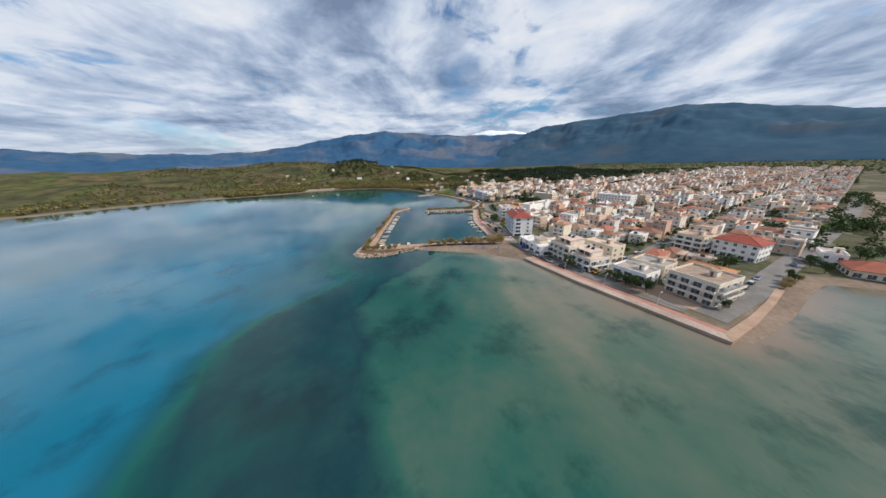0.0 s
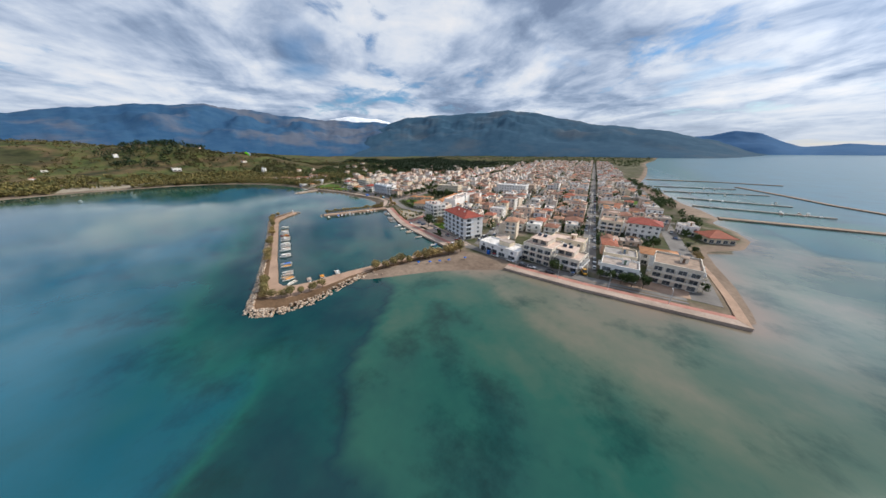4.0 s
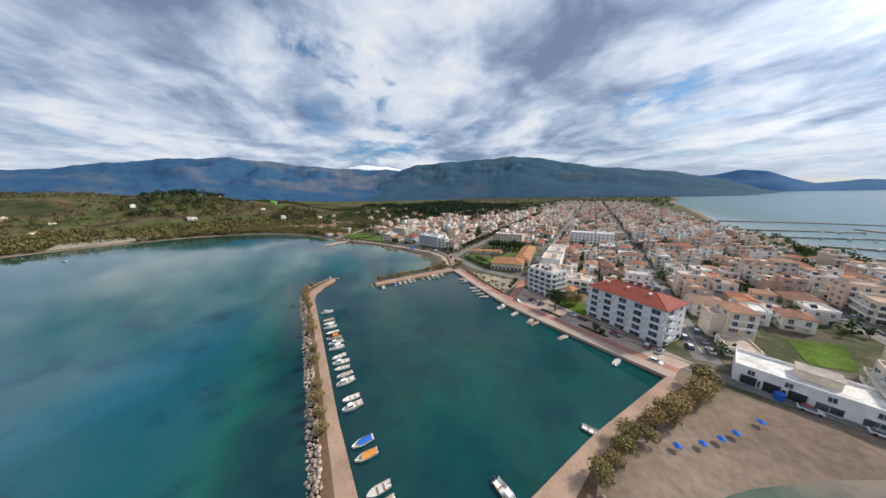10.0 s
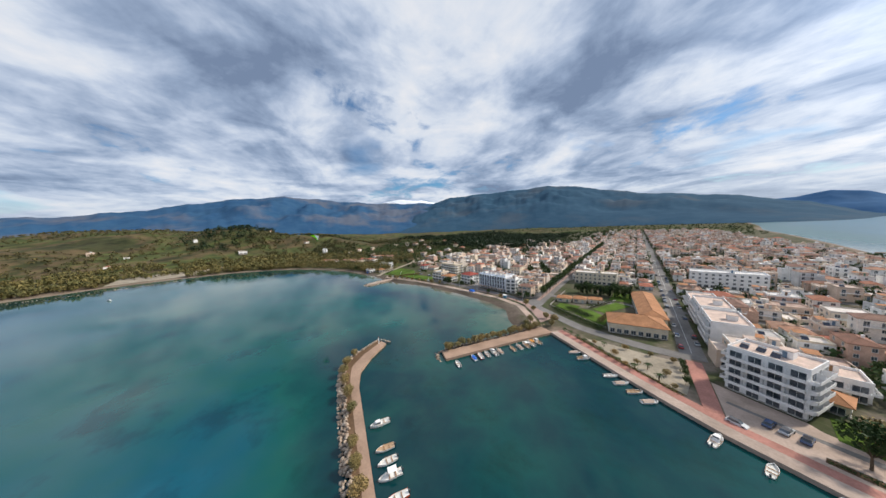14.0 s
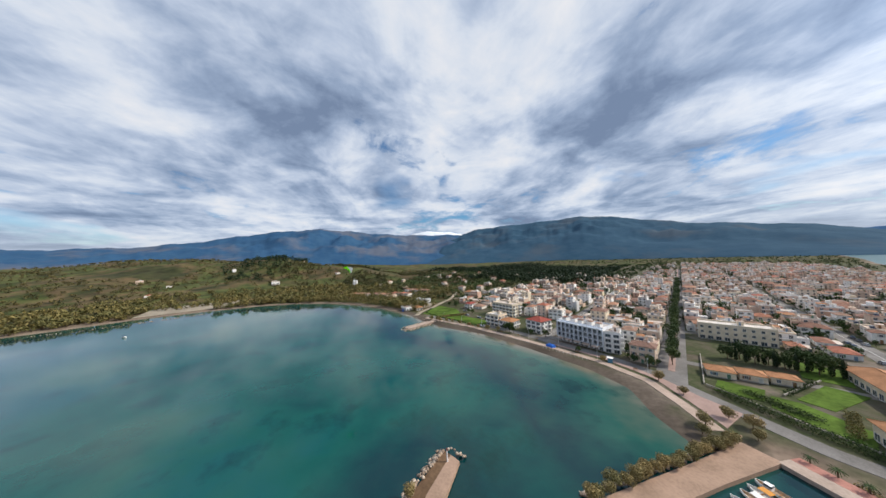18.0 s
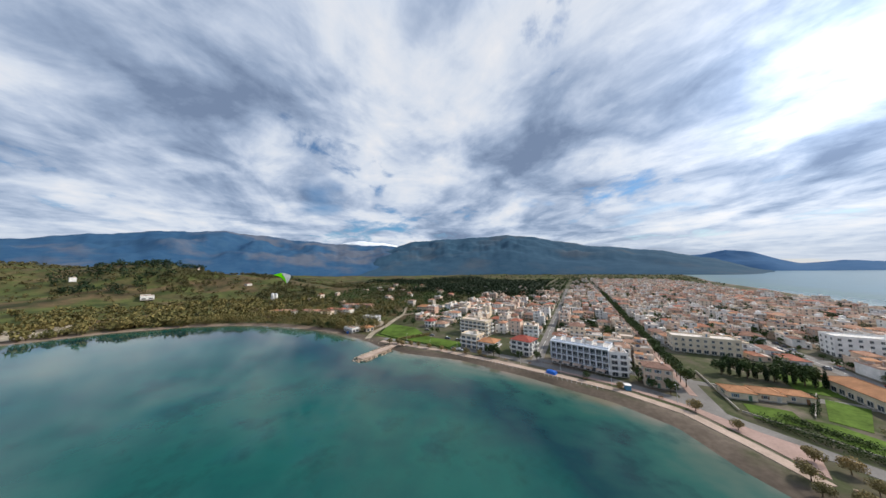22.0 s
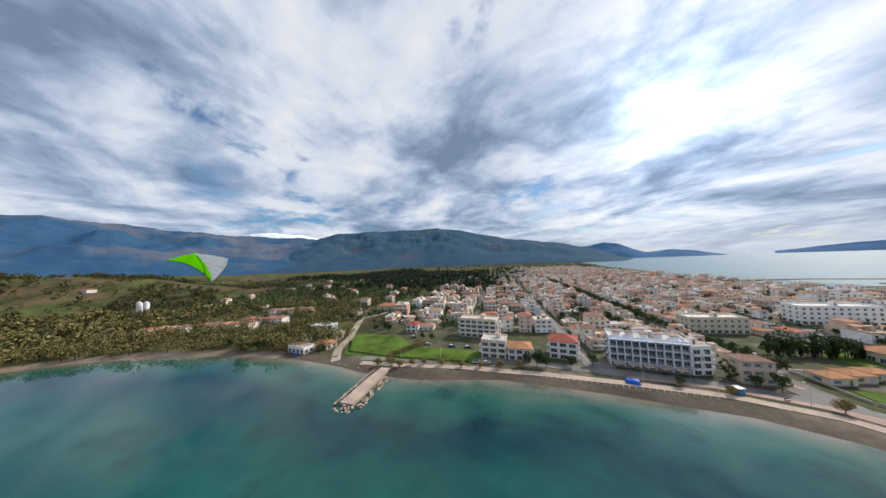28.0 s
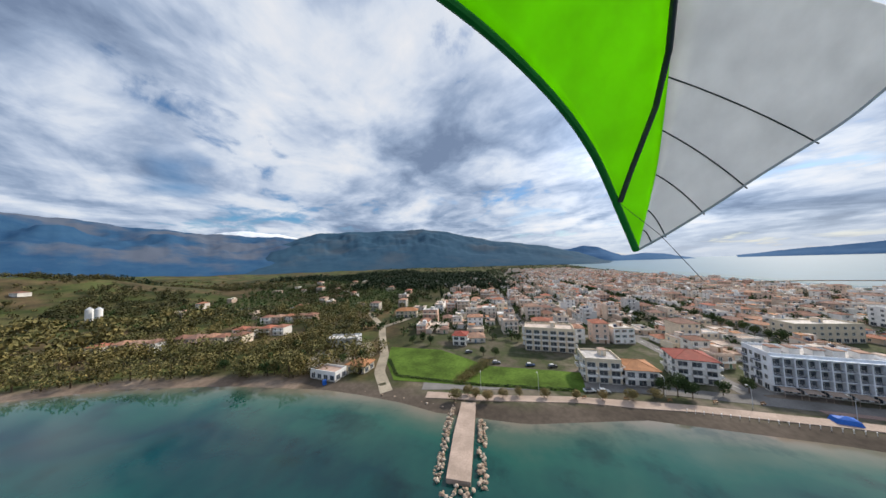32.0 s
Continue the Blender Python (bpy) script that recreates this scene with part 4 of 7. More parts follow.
def heater_mesh():
    def make():
        b = Build()
        b.add([(0, 0, 0.2), (1.9, 0, 0.2), (1.9, 1.3, 1.2), (0, 1.3, 1.2), (0, 0.05, 0.12), (1.9, 0.05, 0.12), (1.9, 1.35, 1.12), (0, 1.35, 1.12)], [(0, 1, 2, 3), (7, 6, 5, 4), (0, 4, 5, 1), (1, 5, 6, 2), (2, 6, 7, 3), (3, 7, 4, 0)], 0)
        b.tube((0.1, 1.5, 1.45), (1.8, 1.5, 1.45), 0.28, n=10, slot=1)
        for x in (0.1, 1.8):
            b.box(x - 0.03, 1.3, 0, x + 0.03, 1.36, 1.3, 1)
            b.box(x - 0.03, 0.05, 0, x + 0.03, 0.11, 0.2, 1)
        return b.done("water_heater", [m_panel, m_rail])

    return cached(("heater",), make)


def box_mesh(w, d, h, mat, base=1.5, plinth=True):
    def make():
        b = Build().box(0, 0, -base, w, d, h, 0)
        if plinth:
            b.box(-0.04, -0.04, -base, w + 0.04, d + 0.04, 0.5, 1)
        return b.done("wall", [mat, m_concrete])

    return cached(("box", round(w, 1), round(d, 1), round(h, 1), mat.name, base), make)


def annexed_mesh(w, d, h, sh, mw, flip, mat):
    """A main volume with a lower side wing and its walled terrace."""

    def make():
        b = Build()
        m0, m1 = (w - mw, w) if flip else (0, mw)
        a0, a1 = (0, w - mw) if flip else (mw, w)
        ha, y0, y1 = max(2.6, h - sh), d * 0.12, d * 0.95
        b.box(m0, 0, -1.5, m1, d, h, 0)
        b.box(m0 - 0.04, -0.04, -1.5, m1 + 0.04, d + 0.04, 0.5, 1)
        b.box(a0, y0, -1.5, a1, y1, ha, 0)
        b.box(a0 - 0.1, y0 - 0.1, ha, a1 + 0.1, y1 + 0.1, ha + 0.14, 1)
        if h > sh + 1:
            b.box(a0, y0, ha + 0.14, a1, y0 + 0.15, ha + 0.95, 0)
            e0 = a0 if flip else a1 - 0.15
            b.box(e0, y0 + 0.15, ha + 0.14, e0 + 0.15, y1, ha + 0.95, 0)
        b.box((a0 + a1) / 2 - 0.6, y0 - 0.05, 0.9, (a0 + a1) / 2 + 0.6, y0 + 0.05, 2.2, 2)
        return b.done("wall", [mat, m_flat, m_glass])

    return cached(("annex", w, d, round(h, 1), round(mw, 1), flip, mat.name), make)


def door_mesh():
    def make():
        b = Build().box(-0.55, -0.06, 0, 0.55, 0.02, 2.15, 0)
        b.box(-0.65, -0.1, 0, -0.55, 0.02, 2.25, 1).box(0.55, -0.1, 0, 0.65, 0.02, 2.25, 1).box(-0.65, -0.1, 2.15, 0.65, 0.02, 2.25, 1)
        return b.done("door", [m_shutter, m_frame])

    return cached(("door",), make)


FACE = {"front": 0.0, "right": math.pi / 2, "left": -math.pi / 2, "back": math.pi}


def on_face(w, d, side, u):
    """Place on a wall u metres along it, seen from outside, left to right."""
    return {"front": (u, 0), "right": (w, u), "left": (0, d - u), "back": (w - u, d)}[side]


def house(x, y, rz, w, d, storeys, roof, rng, label, group, sides=("front", "left", "right"), wall=None, roofmat=None, sh=2.95, name="house", lots=True):
    w, d = round(w * 2) / 2, round(d * 2) / 2
    h = storeys * sh
    wall = wall or m_wall
    e = thing(name, (x, y, gz(x, y)), rz, label, "house", group)
    full, flip, x0 = w, rng.random() < 0.5, 0.0
    if lots and w > 8 and rng.random() < 0.55:
        w = round(w * 1.32) / 2
        part("wall", annexed_mesh(full, d, h, sh, w, flip, wall), e)
        x0 = full - w if flip else 0.0
    else:
        part("wall", box_mesh(w, d, h, wall), e)
    if roof == "tile":
        r = part("roof", hip_mesh(w, d, round(min(w, d) * 0.2, 1), 0.4, roofmat or m_tile), e, (x0, 0, h + 0.18))
        if rng.random() < 0.5:
            part("chimney", cached(("chim",), lambda: Build().box(0, 0, 0, 0.6, 0.6, 1.4).box(-0.08, -0.08, 1.4, 0.68, 0.68, 1.5).done("chimney", m_white)), e, (x0 + w * 0.7, d * 0.55, h + 0.5))
    else:
        part("roof", flat_mesh(w, d, roofmat or m_flat, wall), e, (x0, 0, h))
        top = rng.randrange(5)
        if storeys > 1 and rng.random() < 0.6:
            part("roof_hut", roof_hut(roofmat or m_flat, wall), e, (x0 + w * 0.55, d * 0.5, h + 0.06))
        if top == 0:
            part("pergola", pergola_mesh(), e, (x0 + 0.6, 0.7, h + 0.06))
        elif top < 3:
            part("shelter", shelter_mesh(round(w * 0.4), round(d * 0.35)), e, (x0 + 0.3, d * 0.5, h + 0.06))
        if rng.random() < 0.5:
            part("water_heater", heater_mesh(), e, (x0 + w * 0.2, d * 0.3, h + 0.06))
    shut = rng.random() < 0.5
    win = window_mesh(1.1, 1.3, shut)
    long = window_mesh(1.4, 2.05, False)
    for side in sides:
        length = w if side in ("front", "back") else d
        n = max(1, int(length / 3.3)) if side == "front" else max(1, int(length / 4.6))
        for s in range(storeys):
            balc = side == "front" and s > 0 and rng.random() < 0.6
            for i in range(n):
                u = length * (i + 0.5) / n
                px, py = on_face(w, d, side, u)
                px += x0
                if s < storeys - 1 and full > w and side == ("left" if flip else "right"):
                    continue
                if side == "front" and s == 0 and i == n // 2:
                    part("door", door_mesh(), e, (px, py, 0.1), FACE[side])
                    continue
                part("window", long if balc else win, e, (px, py, s * sh + (0.15 if balc else 1.0)), FACE[side])
            if balc:
                part("balcony", balcony_mesh(w * 0.8, 1.2, rng.random() < 0.4, m_white), e, (x0 + w / 2, 0, s * sh + 0.05))
    return e


TAKEN = [(8, -40, 57, 8), (73, -45, 92, -9)]  # plots that are already used: x0, y0, x1, y1


def taken(x, y, m=4.5):
    return any(a - m < x < c + m and b - m < y < d + m for a, b, c, d in TAKEN)


def block(name, p0, p1, depth, storeys, sh, roof, wall, label, category="apartment building", bays=3.4, balcony="bays", solid=True, rise=2.6, roofmat=None, base=None, right=True, left=True, hut=True, balcmat=None, glazing=0.66):
    """A larger building that fronts the line from p0 to p1."""
    dx, dy = p1[0] - p0[0], p1[1] - p0[1]
    W, rz = round(math.hypot(dx, dy) * 2) / 2, math.atan2(dy, dx)
    D, H = depth, storeys * sh
    nx, ny = -math.sin(rz) * D, math.cos(rz) * D
    pts = [p0, p1, (p0[0] + nx, p0[1] + ny), (p1[0] + nx, p1[1] + ny)]
    TAKEN.append((min(p[0] for p in pts), min(p[1] for p in pts), max(p[0] for p in pts), max(p[1] for p in pts)))
    e = thing(name, (p0[0], p0[1], gz((p0[0] + p1[0]) / 2, (p0[1] + p1[1]) / 2 + 4)), rz, label, category)
    part("wall", box_mesh(W, D, H, wall), e)
    if roof == "tile":
        part("roof", hip_mesh(W, D, rise, 0.7, roofmat or m_redroof), e, (0, 0, H + 0.18))
    else:
        part("roof", flat_mesh(W, D, roofmat or m_flat, wall, 0.9), e, (0, 0, H))
        if hut:
            part("roof_hut", roof_hut(roofmat or m_flat, wall), e, (W * 0.55, D * 0.5, H + 0.06))
    faces = ["front"] + (["right"] if right else []) + (["left"] if left else [])
    for side in faces:
        length = W if side == "front" else D
        n = max(1, int(length / bays))
        step = length / n
        for s in range(storeys):
            z = s * sh
            for i in range(n):
                px, py = on_face(W, D, side, (i + 0.5) * step)
                if s == 0:
                    me = window_mesh(round(step * 0.62, 1), 2.2, False)
                    part("window", me, e, (px, py, 0.2), FACE[side])
                elif balcony == "none" or (side != "front" and i % 2):
                    part("window", window_mesh(1.3, 1.4, False), e, (px, py, z + 0.95), FACE[side])
                else:
                    part("window", window_mesh(round(step * glazing, 1), 2.1, False), e, (px, py, z + 0.12), FACE[side])
                    if balcony == "bays":
                        part("balcony", balcony_mesh(round(step * 0.86, 1), 1.35, solid, balcmat or m_white), e, (px, py, z + 0.05), FACE[side])
            if balcony == "long" and s > 0:
                px, py = on_face(W, D, side, length / 2)
                bl = part("balcony", balcony_mesh(round(length * 0.96, 1), 1.5, solid, balcmat or m_white), e, (px, py, z + 0.05), FACE[side])
                for k in range(1, n):
                    part("divider", cached(("div",), lambda: Build().box(-0.05, -1.4, 0, 0.05, 0, 2.0).done("divider", m_white)), bl, (-length / 2 + k * step, 0, 0))
    return e, W, D, H


def extra(e, name, me, loc, rz=0.0, label=""):
    return part(name, me, e, loc, rz, label)


rng = random.Random(11)
m_bay = plain("blue_grey_bay", (0.05, 0.075, 0.13), 0.6, 0.15, 0.3, 2.5)
m_bluewhite = plain("blue_white_render", (0.78, 0.81, 0.86), 0.8, 0.12, 0.3, 2.5)
m_redbrown = plain("red_brown_tiles", (0.33, 0.10, 0.06), 0.8, 0.2, 0.4, 3.5)
m_brownroof = plain("brown_roof_screed", (0.33, 0.245, 0.19), 0.9, 0.3, 0.4, 3.0)
m_cream2 = plain("pale_cream_render", (0.70, 0.63, 0.54), 0.85, 0.15, 0.3, 2.5)
# the red-roofed apartment house on the quay
e, W, D, H = block("apartment_building", (90, -39), (114, -55.5), 14.5, 5, 2.95, "tile", m_white, "white five-storey apartment building with red hipped tile roof", rise=3.4, bays=5.6, balcmat=m_bluewhite, glazing=0.46)
for i in range(4):
    extra(e, "water_heater", heater_mesh(), (11 + i * 3.1, D * 0.6, H + 2.9 + (i % 2) * 0.2))
for i in range(3):
    extra(e, "chimney", cached(("chim2",), lambda: Build().box(0, 0, 0, 0.8, 0.8, 2.2).box(-0.1, -0.1, 2.2, 0.9, 0.9, 2.35).done("chimney", m_white)), (5 + i * 8, D * 0.3, H + 0.7))
# white apartment house with a rounded corner
e, W, D, H = block("apartment_building", (59, -19), (72.5, -27.5), 11.5, 5, 2.8, "flat", m_white, "white five-storey apartment building with rounded balconies and flat roof", balcony="long", bays=3.8, balcmat=m_white, roofmat=m_terrace)
for i in range(3):
    extra(e, "water_heater", heater_mesh(), (1.5 + i * 3.2, 3.0 + (i % 2), H + 0.06))
for s in range(1, 5):
    pts = [(W + 1.6 * math.sin(a) * 1.1, 1.6 - 3.1 * math.cos(a)) for a in [i * math.pi / 16 for i in range(9)]]
    b = Build().prism([(W - 0.2, 0)] + [(W - 0.1 + 1.5 * math.sin(i * math.pi / 16), -1.5 * math.cos(i * math.pi / 16)) for i in range(9)], 0, 0.16)
    for i in range(8):
        a0, a1 = i * math.pi / 16, (i + 1) * math.pi / 16
        q = [(W - 0.1 + r * math.sin(a), -r * math.cos(a)) for a, r in ((a0, 1.5), (a1, 1.5), (a1, 1.4), (a0, 1.4))]
        b.prism(q, 0.16, 0.9)
    extra(e, "rounded_balcony", b.done("rounded_balcony", m_white), (0, 0, s * 2.8 + 0.05))
block("garden_house", (75, -17), (82, -20), 7, 1, 3.3, "tile", m_cream, "small one-storey house with an orange tile roof behind the garden", "house", balcony="none", bays=3.0, rise=2.0, roofmat=m_browntile)
block("terrace_house", (74, -6), (90, -8.5), 10, 2, 3.0, "flat", m_white, "wide white two-storey house with deep terrace balconies", "house", balcony="long", bays=4.0, roofmat=m_terrace)
# boathouse and workshops
e, W, D, H = block("boathouse", (129, -65), (153.5, -73.5), 11, 2, 2.5, "flat", m_white, "long low white boathouse with open bays", "boathouse", balcony="none", bays=6.0, hut=False, left=False)
# framed dark panels stand in for the shade inside the open bays
for i in range(3):
    extra(e, "bay_door", cached(("bay",), lambda: Build().box(-1.5, -0.05, 0, 1.5, 0.02, 2.9, 0).box(-1.7, -0.12, 0, -1.5, 0.02, 3.1, 1).box(1.5, -0.12, 0, 1.7, 0.02, 3.1, 1).box(-1.7, -0.12, 2.9, 1.7, 0.02, 3.1, 1).done("bay_door", [m_dark, m_frame])), (3 + i * 4.2, -0.06, 0.1))
extra(e, "roof_hut", cached(("rhut",), lambda: Build().box(0, 0, 0, 7, 5, 2.4, 0).box(-0.3, -0.3, 2.4, 7.3, 5.3, 2.6, 1).done("roof_hut", [m_cream, m_flat])), (11, 4.5, 5.0))
def penthouse(e, W, D, H, x0, x1, y0, mat):
    extra(e, "penthouse", Build().box(x0, y0, 0, x1, D - 0.5, 2.7, 0).box(x0 - 0.5, y0 - 1.2, 2.7, x1 + 0.3, D - 0.2, 2.9, 1).box(x0 + 0.6, y0 - 0.05, 0.2, x0 + 3.4, y0 + 0.05, 2.2, 2).box(x1 - 4.0, y0 - 0.05, 0.2, x1 - 1.0, y0 + 0.05, 2.2, 2).done("penthouse", [mat, m_terrace, m_glass]), (0, 0, H + 0.06))
    for i in range(2):
        extra(e, "water_heater", heater_mesh(), (x0 + 1 + i * 3, D * 0.6, H + 2.96))


e, W, D, H = block("apartment_building", (155, -67), (170, -71.5), 15, 3, 3.0, "flat", m_cream2, "cream four-storey apartment building with deep balconies and a set-back top floor", balcony="long", bays=3.8, roofmat=m_terrace, hut=False, balcmat=m_cream2)
penthouse(e, W, D, H, 2.0, W - 4.5, 5.0, m_cream2)
e, W, D, H = block("apartment_building", (170.5, -69.5), (182.5, -72.5), 13, 2, 3.0, "flat", m_cream2, "cream three-storey apartment building with pale stepped roof terraces", balcony="long", bays=3.6, hut=False, roofmat=m_terrace, balcmat=m_white)
penthouse(e, W, D, H, 0.4, W - 4.0, 4.5, m_cream2)
block("apartment_building", (166, -50), (183, -53), 10, 3, 3.0, "flat", m_cream, "cream three-storey apartment building behind the front row", balcony="none", bays=3.6, roofmat=m_terrace)
block("seafront_house", (191.5, -69.5), (206, -71), 11, 2, 3.0, "flat", m_white, "white two-storey seafront house behind trees", "house", balcony="bays", bays=4.2)
block("apartment_building", (211, -65), (226.5, -68), 17, 3, 3.0, "flat", m_cream2, "cream three-storey apartment building with long balconies on the corner", balcony="long", bays=3.8, roofmat=m_brownroof, balcmat=m_cream2)
block("seafront_house", (193, -54), (207, -55), 12, 2, 3.0, "flat", m_cream, "cream two-storey house with flat roof", "house", balcony="none")
block("seafront_house", (210, -44), (225, -45), 11, 2, 3.0, "tile", m_white, "white two-storey house with orange tile roof", "house", roofmat=m_browntile, balcony="none", rise=1.8)
block("town_house", (208, 8), (226, 5), 15, 3, 3.1, "tile", m_white, "pale three-storey town house with red tile roof", "house", balcony="none", bays=3.4, rise=2.8)
block("town_house", (192, 6), (205, 4), 13, 3, 3.0, "flat", m_cream, "ochre three-storey town house", "house", balcony="long", bays=3.4)
block("seaside_house", (242.5, 26), (250.5, 27.5), 11, 2, 3.0, "flat", m_white, "white two-storey house beside the pavilion", "house", balcony="none", bays=3.6)
block("pavilion", (252, 14), (266, 18), 13, 1, 3.6, "tile", m_cream, "low seaside pavilion with broad red tile roof", "pavilion", balcony="none", bays=3.5, rise=3.6, roofmat=m_redbrown)
# hotel
e, W, D, H = block("hotel", (-79.5, 61.5), (-51.5, 54.5), 13, 4, 3.3, "flat", m_bluewhite, "white four-storey seafront hotel with a grid of dark blue balcony bays", "hotel", balcony="bays", bays=2.9, solid=False, balcmat=m_bay, glazing=0.86)
fin = Build().box(-0.16, -1.5, 3.0, 0.16, -0.02, 13.4).done("fin", m_bluewhite)
slab = Build().box(0.0, -1.52, -0.16, W, -0.02, 0.02).done("floor_edge", m_bluewhite)
for i in range(int(W / 2.9) + 1):
    extra(e, "fin", fin, (i * W / int(W / 2.9), 0, 0))
for k in range(1, 5):
    extra(e, "floor_edge", slab, (0, 0, k * 3.3))
for i in range(5):
    extra(e, "roof_bay", cached(("rbay",), lambda: Build().box(0, 0, 0, 2.8, 3.5, 2.2, 0).box(-0.2, -0.3, 2.2, 3.0, 3.7, 2.4, 1).done("roof_bay", [m_white, m_tile])), (2 + i * 5.4, 2.2 + (i % 2), H + 0.06))
for i in range(5):
    b = cached(("awn",), lambda: Build().add([(0, 0, 2.9), (4.2, 0, 2.9), (4.2, -4, 2.4), (0, -4, 2.4), (0, 0, 2.96), (4.2, 0, 2.96), (4.2, -4, 2.46), (0, -4, 2.46)], [(0, 3, 2, 1), (4, 5, 6, 7), (0, 1, 5, 4), (1, 2, 6, 5), (2, 3, 7, 6), (3, 0, 4, 7)]).tube((0.1, -3.9, 0), (0.1, -3.9, 2.4), 0.05).tube((4.1, -3.9, 0), (4.1, -3.9, 2.4), 0.05).done("awning", m_lightpave))
    extra(e, "awning", b, (0.8 + i * 5.6, -0.1, 0.1))
block("hotel_wing", (-51, 54), (-43, 55), 10, 4, 2.9, "flat", m_white, "white four-storey hotel wing with curved balconies", "hotel", balcony="long", bays=4.0)
block("beach_house", (-105.5, 68), (-92.8, 64.5), 12, 3, 3.0, "tile", m_white, "white three-storey house with bright red hipped roof", "house", rise=2.4, bays=3.8)
block("beach_house", (-141, 65), (-128, 63.4), 12, 3, 3.0, "flat", m_cream, "cream three-storey beach house with flat roof", "house", bays=4.0)
block("beach_house", (-127, 63.2), (-115.5, 62), 11, 2, 3.1, "tile", m_white, "white two-storey beach house with red-brown roof", "house", balcony="long", rise=2.0, roofmat=m_browntile)
block("apartment_building", (-158, 102), (-133, 97), 12, 4, 3.0, "flat", m_cream, "yellowish four-storey apartment building with white balconies", balcony="bays", bays=4.0)
# white blocks over shops across the street from the hall
for y0, y1, n in ((33, 12, 4), (58, 36, 4), (80, 61, 3)):
    block("apartment_building", (60.5, y0), (60.5, y1), 12, n, 3.0, "flat", m_white, "white apartment building with long balconies over dark shop fronts", balcony="long", bays=4.2, roofmat=m_terrace, right=False, left=n == 4)
# long tiled hall with its front wing
block("stone_hall", (24.5, 10.5), (47.5, 13.5), 15, 1, 5.2, "tile", m_cream, "single-storey stone hall with wide orange tile roof", "hall", balcony="none", bays=2.6, rise=3.4, roofmat=m_browntile)
block("stone_hall", (37.5, 29), (48.5, 30), 54, 1, 4.6, "tile", m_cream, "long stone hall with orange tile roof beside the street", "hall", balcony="none", bays=3.2, rise=2.6, roofmat=m_browntile)
for px, py, w, d in ((-10, 50, 9, 7), (0, 53, 8, 7), (9, 56, 8, 6)):
    house(px, py, 0.1, w, d, 1, "tile", rng, "low cream garden villa with orange tile roof", "garden villas", wall=m_cream, roofmat=m_browntile)
TAKEN += [(-14, 20, 50, 112), (-240, 40, -142, 104), (-290, 50, -240, 115), (48, -40, 58, 10), (152, -46, 172, -21), (213, 126, 252, 168)]
block("school", (70, 142), (110, 139), 13, 4, 3.0, "flat", m_white, "long white four-storey block in the middle of town", balcony="none", bays=3.6)
block("school", (-10, 118), (22, 118), 12, 3, 3.2, "flat", m_cream, "long cream three-storey school building", "school", balcony="none", bays=3.4)

# ---- the town, lot by lot ----
LABELS = {("tile", 1): "small rendered house with a tiled hip roof", ("tile", 2): "two-storey rendered house with a terracotta roof", ("tile", 3): "three-storey rendered house with a terracotta roof", ("tile", 4): "tall rendered house with a terracotta roof",
          ("flat", 1): "low rendered house with a flat screed roof", ("flat", 2): "two-storey rendered house with a flat roof terrace", ("flat", 3): "three-storey flat-roofed house with balconies", ("flat", 4): "four-storey flat-roofed apartment house with balconies"}
near_houses, far_lots, garden_spots = [], [], []
cols = [-235, -150, -88, -22, 54, 126, 187, 243]
rows = [-72, -22, 62, 128, 196, 268, 345, 430, 520, 620, 740, 880, 1030, 1170]
for c0, c1 in zip(cols, cols[1:]):
    for r0, r1 in zip(rows, rows[1:]):
        wx0, wx1, wy0, wy1 = c0 + 5.5, c1 - 5.5, r0 + 3.6, r1 - 3.6
        nc, nr = max(1, round((wx1 - wx0) / 12.2)), max(1, round((wy1 - wy0) / 12.6))
        for i in range(nc):
            for j in range(nr):
                lw, ld = (wx1 - wx0) / nc, (wy1 - wy0) / nr
                cx, cy = wx0 + (i + 0.5) * lw, wy0 + (j + 0.5) * ld
                if taken(cx, cy) or shore([cx], [cy])[0] < (17 if cx > 120 or cx < -90 else 23):
                    continue
                if c0 < -100 and (cy < 110 or rng.random() < 0.25 + max(0, cy - 250) / 600):
                    if cy > 112 and rng.random() < 0.5:
                        garden_spots.append((cx, cy))
                    continue
                if c0 < -30 and cy > 380 and rng.random() < min(0.85, (cy - 380) / 500):
                    garden_spots.append((cx, cy))
                    continue
                edge = i in (0, nc - 1) or j in (0, nr - 1)
                if rng.random() < (0.05 if edge else 0.22):
                    garden_spots.append((cx, cy))
                    continue
                w, d = min(lw - 0.3, rng.uniform(7.5, 14)), min(ld - 0.3, rng.uniform(7, 13))
                tall = rng.choices((1, 2, 3, 4), (0.2, 0.42, 0.27, 0.11) if edge else (0.5, 0.4, 0.1, 0))[0]
                roof = "tile" if rng.random() < (0.54 if tall < 3 else 0.25) else "flat"
                hx, hy = cx - w / 2 + rng.uniform(-0.3, 0.3) * (lw - w), cy - d / 2 + rng.uniform(-0.3, 0.3) * (ld - d)
                far_lots.append((hx, hy, w, d, tall, roof))
far_lots.sort(key=lambda q: math.hypot(q[0] - 30, (q[1] + 60) * 1.1))
all_lots = list(far_lots)
near_houses, far_lots = far_lots[:285], far_lots[285:]
for hx, hy, w, d, tall, roof in near_houses:
    house(hx, hy, rng.uniform(-0.09, 0.09), w, d, tall, roof, rng, LABELS[(roof, tall)], "town houses", sides=("front", rng.choice(("left", "right"))) if hy > 100 else ("front", "left", "right") if rng.random() < 0.4 else ("front", "left"))


